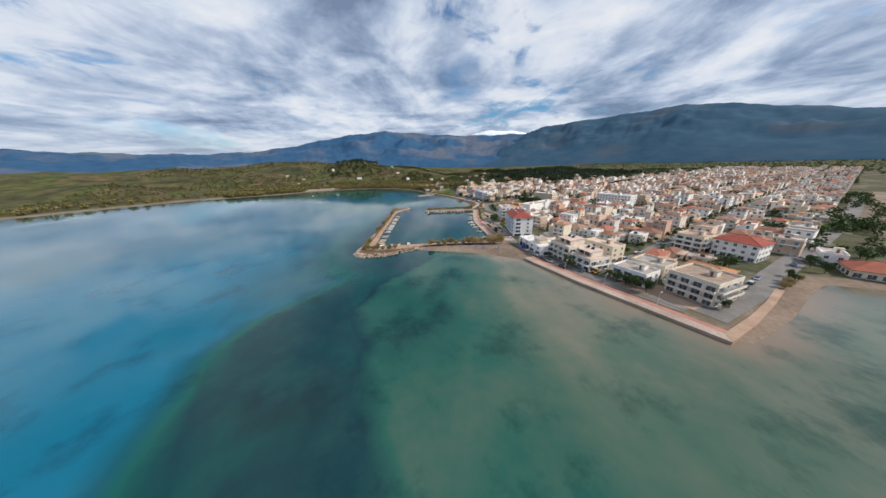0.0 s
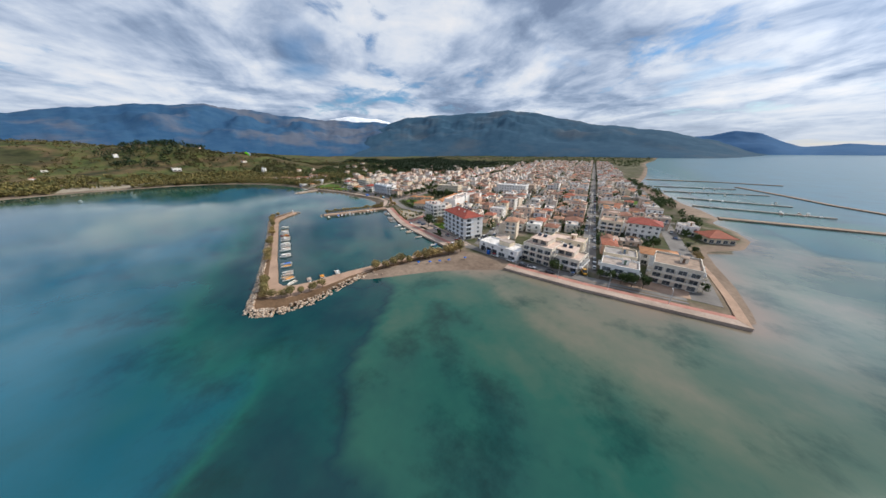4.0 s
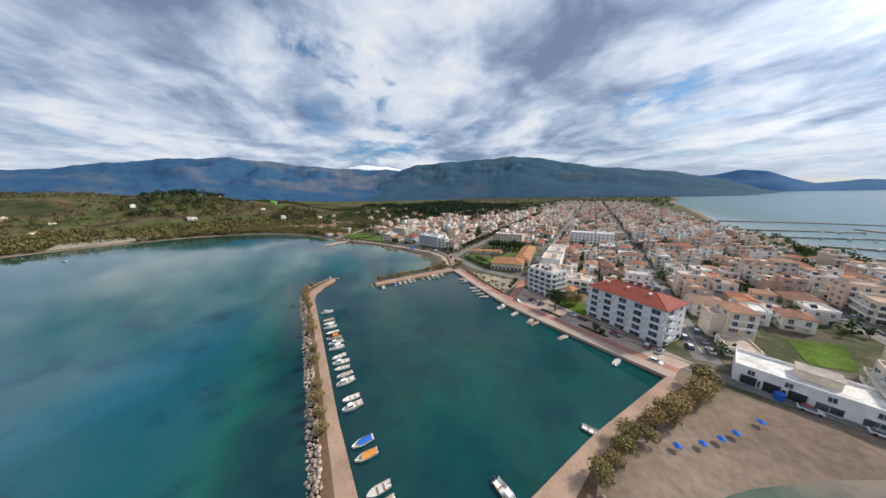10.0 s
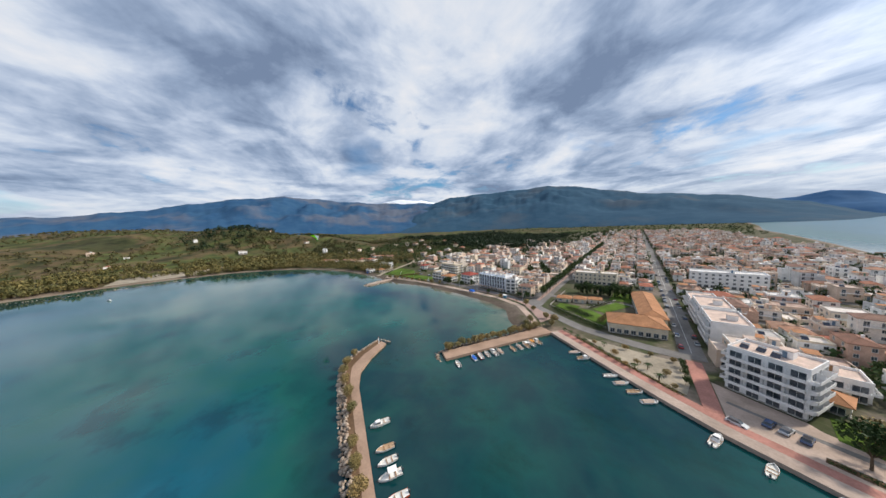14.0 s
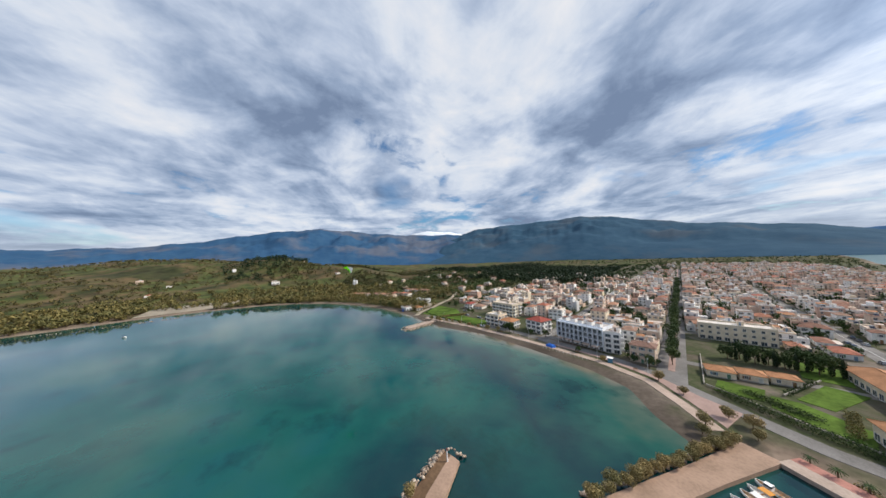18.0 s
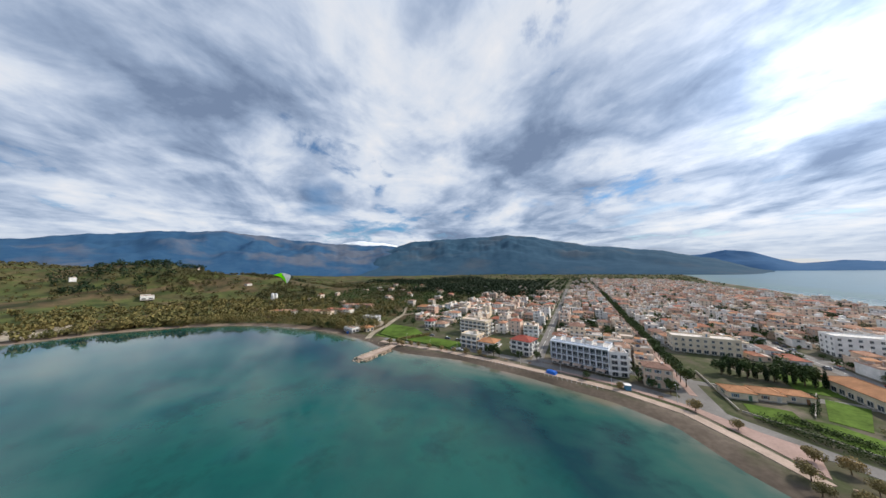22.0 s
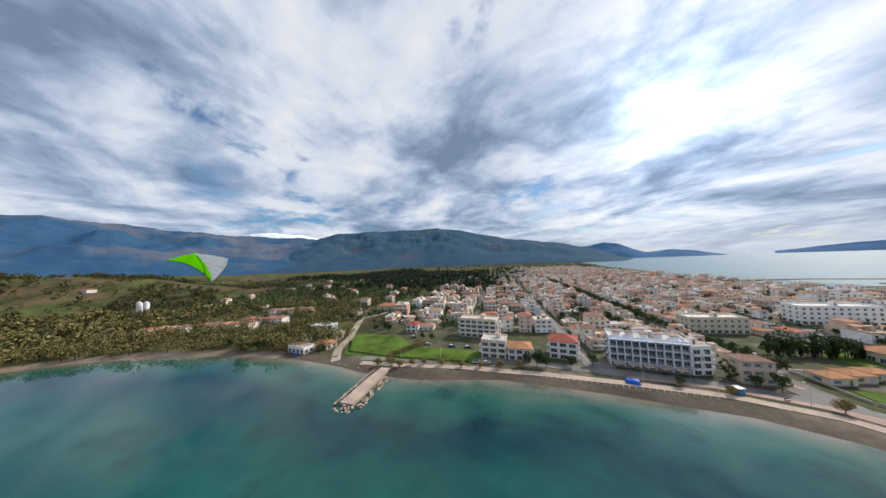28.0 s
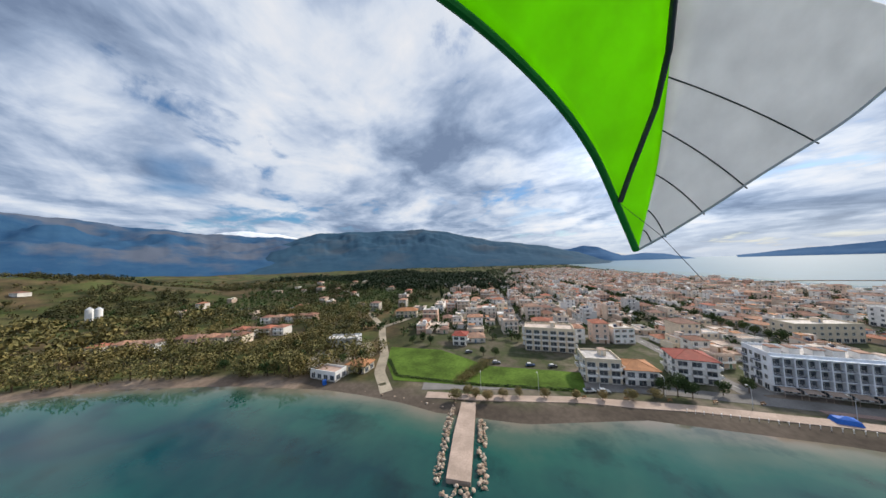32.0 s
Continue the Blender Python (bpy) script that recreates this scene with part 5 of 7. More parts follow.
def joined_houses(name, lots, label):
    """Houses too far off to tell their parts: walls, roofs and windows of many in three meshes."""
    wall, tile, flat, pane = Build(), Build(), Build(), Build()
    L = np.array([(a, b) for a, b, *_ in lots])
    zz = height(L[:, 0], L[:, 1])[0]
    for (x, y, w, d, tall, roof), z in zip(lots, zz):
        h = tall * 2.95
        if (int(x * 7) + int(y * 3)) % 5 < 2 and w > 9 and tall > 1:
            wall.box(x + w * 0.62, y + d * 0.1, z - 2, x + w, y + d * 0.95, z + h - 2.95)
            flat.box(x + w * 0.62, y + d * 0.1 - 0.1, z + h - 2.95, x + w + 0.1, y + d * 0.95, z + h - 2.8)
            w *= 0.62
        wall.box(x, y, z - 2, x + w, y + d, z + h)
        if roof == "tile":
            o, r, k = 0.4, min(w, d) * 0.2, min(w, d) / 2
            vs = [(x - o, y - o, z + h), (x + w + o, y - o, z + h), (x + w + o, y + d + o, z + h), (x - o, y + d + o, z + h)]
            vs += [(x + k, y + d / 2, z + h + r), (x + w - k, y + d / 2, z + h + r)] if w >= d else [(x + w / 2, y + k, z + h + r), (x + w / 2, y + d - k, z + h + r)]
            tile.add(vs, [(0, 1, 5, 4), (2, 3, 4, 5), (1, 2, 5), (3, 0, 4), (3, 2, 1, 0)] if w >= d else [(0, 1, 4), (1, 2, 5, 4), (2, 3, 5), (3, 0, 4, 5), (3, 2, 1, 0)])
        else:
            flat.box(x + 0.15, y + 0.15, z + h - 0.2, x + w - 0.15, y + d - 0.15, z + h + 0.1)
            wall.box(x - 0.02, y - 0.02, z + h - 0.3, x + w + 0.02, y + 0.18, z + h + 0.7)
            wall.box(x - 0.02, y + 0.2, z + h - 0.3, x + 0.18, y + d, z + h + 0.7)
            if tall > 1:
                wall.box(x + w * 0.5, y + d * 0.5, z + h, x + w * 0.5 + 2.6, y + d * 0.5 + 3, z + h + 2.2)
        n = max(1, int(w / 3.4))
        for s in range(tall):
            for i in range(n):
                u = x + w * (i + 0.5) / n
                pane.box(u - 0.6, y - 0.06, z + s * 2.95 + 0.8, u + 0.6, y + 0.1, z + s * 2.95 + 2.2)
            for i in range(max(1, int(d / 4.5))):
                u = y + d * (i + 0.5) / max(1, int(d / 4.5))
                pane.box(x - 0.06, u - 0.55, z + s * 2.95 + 0.9, x + 0.1, u + 0.55, z + s * 2.95 + 2.2)
            if s and (i + s) % 2 == 0:
                wall.box(x + 0.6, y - 1.1, z + s * 2.95 - 0.1, x + w - 0.6, y, z + s * 2.95 + 0.8)
    e = thing(name, (0, 0, 0), 0, label, "houses", kind="stuff")
    for nm, b, m in (("walls", wall, m_wall_far), ("tiled_roofs", tile, m_tile_far), ("flat_roofs", flat, m_flat_far), ("windows", pane, m_glass)):
        if b.v:
            tagged(part(nm, b.done(nm, m), e), kind="stuff")
    return e


joined_houses("far_town", far_lots, "dense far quarter of cream houses with terracotta and flat roofs")
# red-roofed estate and scattered farm houses to the west
west = []
for cx, cy, n in ((-408, 80, 4), (-372, 96, 5), (-350, 118, 4), (-366, 160, 5)):
    for i in range(n):
        west.append((cx + i * 9.2 - 18, cy + rng.uniform(-2, 2) + i * 2.5, 9, 9, 2, "tile"))
for i in range(46):
    x, y = rng.uniform(-560, -130), rng.uniform(150, 560)
    if shore([x], [y])[0] > 60 and not (-210 < x < -170 and 195 < y < 225):
        west.append((x, y, rng.uniform(8, 13), rng.uniform(8, 11), rng.choice((1, 1, 2, 2, 3)), "tile" if rng.random() < 0.65 else "flat"))
for i in range(7):
    x, y = rng.uniform(-1300, -620), rng.uniform(-250, 260)
    west.append((x, y, rng.uniform(9, 16), rng.uniform(8, 11), rng.choice((1, 2)), "tile" if rng.random() < 0.5 else "flat"))
joined_houses("country_houses", west, "scattered cream country houses with red tile roofs")
block("white_shed", (-764, 30), (-722, 22), 16, 1, 5.5, "flat", m_white, "long low white shed near the shore", "shed", balcony="none", bays=6, hut=False)
block("beach_bar", (-262, 62), (-248, 59), 7, 1, 3.2, "flat", m_white, "low white beach bar by the water", "bar", balcony="none", hut=False)
block("roadside_house", (-248, 69), (-238, 67), 8, 1, 3.4, "tile", m_cream, "small house with a red-brown roof beside the dirt road", "house", balcony="none", rise=1.8, roofmat=m_browntile)
block("block_shell", (-276, 96), (-258, 100), 10, 2, 3.0, "flat", m_grey, "bare grey concrete building shell", "building", balcony="none", hut=False)
block("field_house", (-262, 184), (-242, 186), 10, 2, 3.0, "tile", m_cream, "long cream farmhouse with a reddish roof", "house", balcony="none", roofmat=m_browntile)
block("blue_white_house", (-200, 108), (-192, 107), 9, 2, 3.0, "tile", m_white, "small white house with a red roof at the meadow", "house", balcony="bays", roofmat=m_redroof, rise=1.6)
for k, (sx, sy) in enumerate(((-562, 150), (-554, 152))):
    e = thing("silo", (sx, sy, gz(sx, sy)), 0, "tall white cylindrical silo", "silo", "twin silos")
    part("tank", cached(("silo",), lambda: Build().tube((0, 0, -1), (0, 0, 15), 2.6, n=20).done("tank", m_white, False)), e)
    part("cap", cached(("silocap",), lambda: Build().tube((0, 0, 15), (0, 0, 17), 2.7, 0.4, n=20).done("cap", m_grey)), e)

# ---- trees ----
def crown_mesh(name, lumps, count, leaf, mat, seed, flat=1.0):
    """Small leaf sprays gathered on uneven lumps: centre, radius."""
    r = np.random.RandomState(seed)
    vs, fs = [], []
    tot = sum(q[3] ** 2 for q in lumps)
    for lx, ly, lz, lr in lumps:
        n = int(count * lr * lr / tot)
        u = r.normal(size=(n, 3))
        u /= np.linalg.norm(u, axis=1)[:, None]
        p = u * (lr * r.uniform(0.55, 1.06, n) ** 0.7)[:, None] * (1, 1, flat) + (lx, ly, lz)
        a = r.normal(size=(n, 3))
        a /= np.linalg.norm(a, axis=1)[:, None]
        b = np.cross(a, u + 0.4 * r.normal(size=(n, 3)))
        b /= np.linalg.norm(b, axis=1)[:, None] + 1e-6
        s = leaf * r.uniform(0.6, 1.4, n)[:, None]
        vs.append(np.stack([p - a * s - b * s * 0.6, p + a * s - b * s * 0.5, p + a * s * 0.8 + b * s * 0.7, p - a * s * 0.9 + b * s * 0.5], 1).reshape(-1, 3))
    v = np.concatenate(vs)
    return big_mesh(name, v, np.arange(len(v)).reshape(-1, 4), mat)


def trunk_mesh(h, r0, forks, seed):
    rr = random.Random(seed)
    b = Build().tube((0, 0, -0.3), (0.1, 0.05, h), r0, r0 * 0.6, 7)
    for i in range(forks):
        a = 2 * math.pi * (i + rr.random() * 0.5) / forks
        k = rr.uniform(0.7, 1.2) * h
        b.tube((0.1, 0.05, h * 0.9), (math.cos(a) * k * 0.7, math.sin(a) * k * 0.7, h + k * 0.8), r0 * 0.5, r0 * 0.15, 5)
    return b.done("trunk", m_trunk)


def lumps_of(seed, n, spread_r, z, r, up=0.8):
    q = random.Random(seed)
    return [(q.uniform(-1, 1) * spread_r, q.uniform(-1, 1) * spread_r, z + q.uniform(-0.6, 1.0) * up, r * q.uniform(0.6, 1.1)) for _ in range(n)]


KINDS = {}


def tree_kind(key, name, label, trunk, crown):
    e = thing(name, (0, 0, -500), 0, label, "tree", "trees")
    t = part("trunk", trunk, e)
    part("crown", crown, e)
    KINDS[key] = e
    return e


for i in range(3):
    tree_kind(("tamarisk", i), "tamarisk", "bushy olive-brown tamarisk tree", trunk_mesh(1.1, 0.14, 5, i), crown_mesh("crown", lumps_of(i, 8, 0.95, 2.0, 1.3, 0.7), 1500, 0.115, m_tamarisk, i))
for i in range(3):
    tree_kind(("broad", i), "broadleaf_tree", "green broadleaf tree with a rounded uneven crown", trunk_mesh(2.2, 0.2, 5, 10 + i), crown_mesh("crown", lumps_of(20 + i, 8, 1.6, 4.4, 1.7, 1.2), 800, 0.24, m_leaf, 10 + i))
for i in range(2):
    tree_kind(("street", i), "street_tree", "clipped dark green street tree", trunk_mesh(2.0, 0.14, 4, 30 + i), crown_mesh("crown", lumps_of(40 + i, 6, 0.9, 3.8, 1.25, 0.7), 460, 0.2, m_leaf, 20 + i))
tree_kind(("cypress", 0), "cypress", "tall narrow dark cypress", trunk_mesh(1.2, 0.2, 2, 50), crown_mesh("crown", [(0, 0, 1.6 + k * 1.05, 1.25 - 0.09 * abs(k - 3) - 0.07 * k) for k in range(10)], 620, 0.22, m_pine, 30, 1.2))
tree_kind(("pine", 0), "pine", "dark green pine with a broad crown", trunk_mesh(4.0, 0.22, 5, 60), crown_mesh("crown", lumps_of(61, 8, 2.0, 6.0, 1.7, 0.8), 700, 0.26, m_pine, 40, 0.7))


def palm():
    r = random.Random(5)
    b = Build()
    for i in range(22):
        a, droop = i * 2.4, r.uniform(0.5, 1.3)
        u, w = Vector((math.cos(a), math.sin(a), 0)), Vector((-math.sin(a), math.cos(a), 0))
        prev = Vector((0, 0, 3.2))
        for k in range(1, 5):
            nxt = Vector((0, 0, 3.2)) + u * (0.55 * k) + Vector((0, 0, 0.55 * k - 0.17 * droop * k * k))
            s0, s1 = 0.26 * (1 - (k - 1) / 5), 0.26 * (1 - k / 5)
            b.add([prev - w * s0 - Vector((0, 0, 0.1)), prev, nxt, nxt - w * s1 - Vector((0, 0, 0.1))], [(0, 1, 2, 3)])
            b.add([prev, prev + w * s0 - Vector((0, 0, 0.1)), nxt + w * s1 - Vector((0, 0, 0.1)), nxt], [(0, 1, 2, 3)])
            prev = nxt
    return b.done("crown", m_leaf)


tree_kind(("palm", 0), "palm", "short palm with drooping green fronds", Build().tube((0, 0, -0.3), (0, 0, 3.2), 0.26, 0.2, 9).done("trunk", m_trunk), palm())
used = set()
trng = random.Random(3)


def plant(kind, x, y, s=1.0, z=None):
    n = sum(1 for k in KINDS if k[0] == kind)
    src = KINDS[(kind, trng.randrange(n))]
    z = gz(x, y) if z is None else z
    m = pose(x, y, z, 0, 0, trng.uniform(0, 360))
    s *= trng.uniform(0.85, 1.2)
    if src.name not in used:
        used.add(src.name)
        src.scale = (s, s, s)
        src.location = (x, y, z)
        return src
    old = tuple(src.scale)
    src.scale = (s, s, s)
    o = copy_thing(src, m)
    src.scale = old
    return o


# along the mole, the breakwater, the inner pier and the beach
for x, y in ((121, -74), (118, -78), (116, -82), (113, -86.5), (110.5, -90), (108, -93), (105.5, -97.5), (103, -101), (100.5, -105), (98.5, -109), (96.5, -113), (94.5, -117)):
    plant("tamarisk", x + trng.uniform(-0.8, 0.8), y + trng.uniform(-0.8, 0.8), 1.25 + max(0, (x - 104) / 24), 1.05)
for x, y in ((85, -141), (84.6, -145), (82.5, -149), (80.5, -152.5), (78, -155), (75, -157.5), (72.5, -158.5), (69, -156.5), (66.5, -155.5), (61, -153), (57, -151), (35, -138.5), (30, -136), (25, -133.5), (20, -130.5), (8, -124), (2, -120.5), (-12, -112), (-18, -109), (-24, -106), (-36, -99.5), (-44, -95.5), (-51, -92), (-58, -89), (-63, -85), (-67, -79)):
    plant("tamarisk", x, y, 1.0, 1.05)
for k in range(20):
    u = k / 19
    plant("tamarisk", -8.5 - 26 * u + trng.uniform(-0.8, 0.8), -4.5 - 46 * u + trng.uniform(-1, 1), 0.95, 1.05)
for x, y in ((-8, -4), (-11, -8), (-13, 2), (-14, -3), (-186, 50), (-182, 48.5), (-189, 52), (-194, 48), (-170, 52), (-161, 52), (-150, 51.5), (-131, 52), (-176, 51), (-141, 52), (-123, 54), (-49, 39.5), (-26, 31), (-18, 22.5), (-7, 12.5), (-2, 10), (-2, 3)):
    plant("tamarisk", x, y, 1.05)
for x, y, s in ((-114, 56, 1.1), (-110, 55, 1.0), (-118, 57, 0.9), (-98, 58, 0.8), (-88, 60, 0.7), (-62, 44, 0.5), (93.5, -54.2, 0.5), (96, -55.6, 0.36), (200, -74, 0.9), (204, -74.5, 1.05), (196, -73.5, 0.8), (208, -74, 0.8), (192, -72.5, 0.6), (229, -66, 0.6), (172, -74.5, 0.75), (175, -75.3, 0.7), (241.5, 18, 0.8), (246, 12, 0.7), (239, -14, 0.7), (237.6, -6, 0.55), (-36, 46, 0.7), (-30, 44, 0.75), (-27, 49, 0.6)):
    plant("broad", x, y, s)
plant("broad", 76.5, -41.5, 1.3)
for x, y in ((238.4, -24), (238.8, -19), (240.5, -8)):
    plant("tamarisk", x, y, 1.0)
plant("tamarisk", 82, -32, 2.2)
plant("tamarisk", 85.5, -29, 1.7)
for k in range(68):
    plant("street", -22 + trng.uniform(-0.4, 0.4), 54 + k * 6.6 + trng.uniform(-1, 1), 1.55)
for y in range(30, 330, 17):
    plant("street", 59.6, y, 0.8)
for y in range(-50, 330, 19):
    plant("street", 182.0, y, 0.8)
for k in range(24):
    plant("cypress" if k % 3 else "broad", -1 + k * 1.5, 80 + 3 * (k % 2) + trng.uniform(-1, 1), 0.78 if k % 3 else 1.25)
for x, y in ((28, -14.5), (32, -7), (39, -20.5), (46, -29), (42, -26.5), (36, -18), (32, -21), (40, -8), (24, -9), (20, -7.5), (35, -23), (44, -22), (47, -9)):
    plant("palm" if trng.random() < 0.4 else "tamarisk", x, y, 0.62)
for k in range(8):
    plant("palm", 6 + k * 3.4, -1 - k * 2.7, 0.6)
for x, y in ((49.3, -19), (49.6, -15), (49.4, -11.5), (49, -24.5)):
    plant("broad", x, y, 0.5)
n_tree = 0
for x, y in garden_spots:
    if y < 215 and n_tree < 95 and not taken(x, y, 2):
        plant(trng.choice(("broad", "broad", "street", "cypress" if trng.random() < 0.3 else "broad")), x + trng.uniform(-3, 3), y + trng.uniform(-3, 3), trng.uniform(0.6, 0.95))
        n_tree += 1
for x, y in ((-234, 301), (-228, 306), (-206, 314), (-212, 330), (-209, 359), (-190, 300), (-180, 322), (-160, 300), (-150, 330), (-170, 352), (-118, 330), (-240, 335)):
    plant("cypress", x, y, 1.3)
for x, y in ((-262, 72), (-270, 68), (-278, 64), (-286, 62), (-255, 78), (-246, 80), (-300, 64), (-312, 66), (-292, 74), (-282, 84), (-296, 96), (-304, 110), (-320, 74), (-226, 110), (-214, 108), (-182, 92), (-176, 90)):
    plant("broad", x, y, 0.85)


def woods(name, spots, sizes, leaf, per, mat, label, tall=1.0, seed=1):
    """Many trees far off, as one mass of small sprays and stems."""
    r = np.random.RandomState(seed)
    P = np.array(spots)
    z = height(P[:, 0], P[:, 1])[0]
    vs, st = [], []
    for (x, y), zz, s in zip(P, z, sizes):
        n = per
        u = r.normal(size=(n, 3))
        u /= np.linalg.norm(u, axis=1)[:, None]
        c = r.randint(0, 3, n)
        offs = r.uniform(-0.45, 0.45, (3, 3)) * s * (1, 1, 0.5)
        p = u * (s * 0.62 * r.uniform(0.55, 1.05, n))[:, None] * (1, 1, tall) + offs[c] + (x, y, zz + s * (0.35 + 0.45 * tall))
        a = r.normal(size=(n, 3))
        a /= np.linalg.norm(a, axis=1)[:, None]
        b = np.cross(a, u + 0.3 * r.normal(size=(n, 3)))
        b /= np.linalg.norm(b, axis=1)[:, None] + 1e-6
        k = leaf * s * r.uniform(0.6, 1.3, n)[:, None]
        vs.append(np.stack([p - a * k - b * k * 0.6, p + a * k - b * k * 0.5, p + a * k * 0.8 + b * k * 0.7, p - a * k * 0.9 + b * k * 0.5], 1).reshape(-1, 3))
        w = 0.06 * s
        st.append(np.array([(x - w, y, zz - 1), (x + w, y, zz - 1), (x + w * 0.5, y, zz + s * 0.8), (x - w * 0.5, y, zz + s * 0.8), (x, y - w, zz - 1), (x, y + w, zz - 1), (x, y + w * 0.5, zz + s * 0.8), (x, y - w * 0.5, zz + s * 0.8)]))
    v = np.concatenate(vs)
    e = thing(name, (0, 0, 0), 0, label, "trees", kind="stuff")
    tagged(part("crowns", big_mesh("crowns", v, np.arange(len(v)).reshape(-1, 4), mat), e), kind="stuff")
    q = np.concatenate(st)
    tagged(part("stems", big_mesh("stems", q, np.arange(len(q)).reshape(-1, 4), m_trunk), e), kind="stuff")
    return e


wr = np.random.RandomState(9)


def scatter(n, x0, x1, y0, y1, near, far, keep=None):
    x, y = wr.uniform(x0, x1, n), wr.uniform(y0, y1, n)
    s = shore(x, y)
    ok = (s > near) & (s < far)
    if keep is not None:
        ok &= keep(x, y)
    return np.stack([x[ok], y[ok]], 1)


belt = np.concatenate([scatter(3600, -660, -236, -330, 150, 5, 50, lambda x, y: ~((x < -498) & (y < -30) & (y > -170))), scatter(1500, -760, -270, -330, 260, 40, 200), scatter(900, -900, -400, -1000, -300, 25, 150)])
close = belt[:, 0] > -440
far_belt, near_belt = belt[~close], belt[close]
woods("shore_thicket", far_belt, wr.uniform(4.4, 8.8, len(far_belt)), 0.16, 60, m_scrub, "belt of olive-brown shoreline trees and reeds", 0.9, 2)
woods("bay_thicket", near_belt, wr.uniform(3.6, 7.6, len(near_belt)), 0.075, 190, m_scrub, "olive-brown bushes and tamarisks along the bay", 0.9, 14)
plain_trees = scatter(3400, -900, -262, 70, 460, 45, 700, lambda x, y: (np.sin(x * 0.03 + 2) + np.sin(y * 0.035 + x * 0.01) > 0.15) & ~((x > -430) & (x < -320) & (y > 70) & (y < 180)))
woods("plain_thicket", plain_trees, wr.uniform(2.2, 6.6, len(plain_trees)), 0.13, 70, m_hill, "olive-green trees and bushes over the coastal plain", 0.9, 15)
scrubs = scatter(7000, -1900, -520, -700, 700, 150, 1300, lambda x, y: np.sin(x * 0.014 + 1) + np.sin(y * 0.017 - x * 0.008) > -0.7)
woods("hill_scrub", scrubs, wr.uniform(2.2, 6.0, len(scrubs)), 0.21, 24, m_hill, "dark olive scrub over the low hills", 0.75, 3)
dark = np.concatenate([scatter(900, -1250, -650, -50, 420, 150, 1100, lambda x, y: np.sin(x * 0.011) + np.sin(y * 0.019 + x * 0.006) > 0.3), scatter(1400, -760, -150, 560, 860, 60, 3000), scatter(500, -420, -120, 380, 560, 60, 3000)])
woods("pine_wood", dark, wr.uniform(5, 10, len(dark)), 0.17, 34, m_pine, "dark green pine and cypress wood beyond the town", 1.25, 4)
olives = np.concatenate([np.array([(x + wr.uniform(-1, 1), y + wr.uniform(-1, 1)) for x in range(-560, -290, 11) for y in range(215, 400, 11)]), scatter(900, -620, -140, 130, 640, 60, 2000), scatter(500, -120, 480, 900, 1500, 20, 3000), scatter(1500, -900, 700, 1200, 2300, 20, 5000)])
woods("olive_grove", olives, wr.uniform(3.0, 5.5, len(olives)), 0.17, 34, m_leaf, "rows of green olive trees on the plain", 0.85, 5)
yards = [(x + (w + 1.2 if wr.rand() < 0.5 else -1.2) + wr.uniform(-0.5, 0.5), y + wr.uniform(-1.5, d + 1.5)) for x, y, w, d, *_ in all_lots if wr.rand() < 0.62]
yards = [p for p in yards if min(abs(p[0] - c) for c in (-88, -22, 54, 126, 187)) > 4.5 and not taken(p[0], p[1], 0.5)]
woods("yard_trees", yards, wr.uniform(2.6, 5.4, len(yards)), 0.16, 46, m_leaf, "small dark trees and shrubs in the yards of the town", 1.0, 12)
spires = [p for p in yards if wr.rand() < 0.16 and p[1] > 120] + [(wr.uniform(-330, -40), wr.uniform(280, 620)) for _ in range(120)]
woods("yard_cypresses", spires, wr.uniform(2.2, 3.6, len(spires)), 0.16, 60, m_pine, "dark cypresses rising between the houses", 2.6, 13)
gs = np.array([p for p in garden_spots if p[1] >= 215] + [(x + wr.uniform(-4, 4), y + wr.uniform(-4, 4)) for x, y in garden_spots])
woods("town_greenery", gs, wr.uniform(3.0, 5.5, len(gs)), 0.15, 50, m_leaf, "garden trees between the town houses", 0.95, 6)
shore_trees = np.concatenate([scatter(46, 240, 262, 130, 420, 8, 70), scatter(9, 240, 262, 44, 110, 8, 60), scatter(24, 240, 258, 124, 170, 5, 90)])
woods("shore_park", shore_trees, wr.uniform(3.0, 5.2, len(shore_trees)), 0.15, 70, m_leaf, "green park trees along the eastern shore", 1.0, 7)


def hedge(name, pts, w, h, mat, label, seed):
    r = np.random.RandomState(seed)
    p = resample(pts, 200)
    n = int(np.hypot(*np.diff(p, axis=0).T).sum() * w * 26)
    i = r.randint(0, 200, n)
    q = np.c_[p[i] + r.uniform(-w / 2, w / 2, (n, 2)), r.uniform(0.1, h, n)]
    q[:, 2] += height(q[:, 0], q[:, 1])[0]
    a, b = r.normal(size=(n, 3)), r.normal(size=(n, 3))
    a /= np.linalg.norm(a, axis=1)[:, None]
    b /= np.linalg.norm(b, axis=1)[:, None]
    v = np.stack([q - a * 0.2, q + b * 0.2, q + a * 0.2, q - b * 0.2], 1).reshape(-1, 3)
    return tagged(new(name, big_mesh(name, v, np.arange(len(v)).reshape(-1, 4), mat)), label, "hedge", kind="stuff")


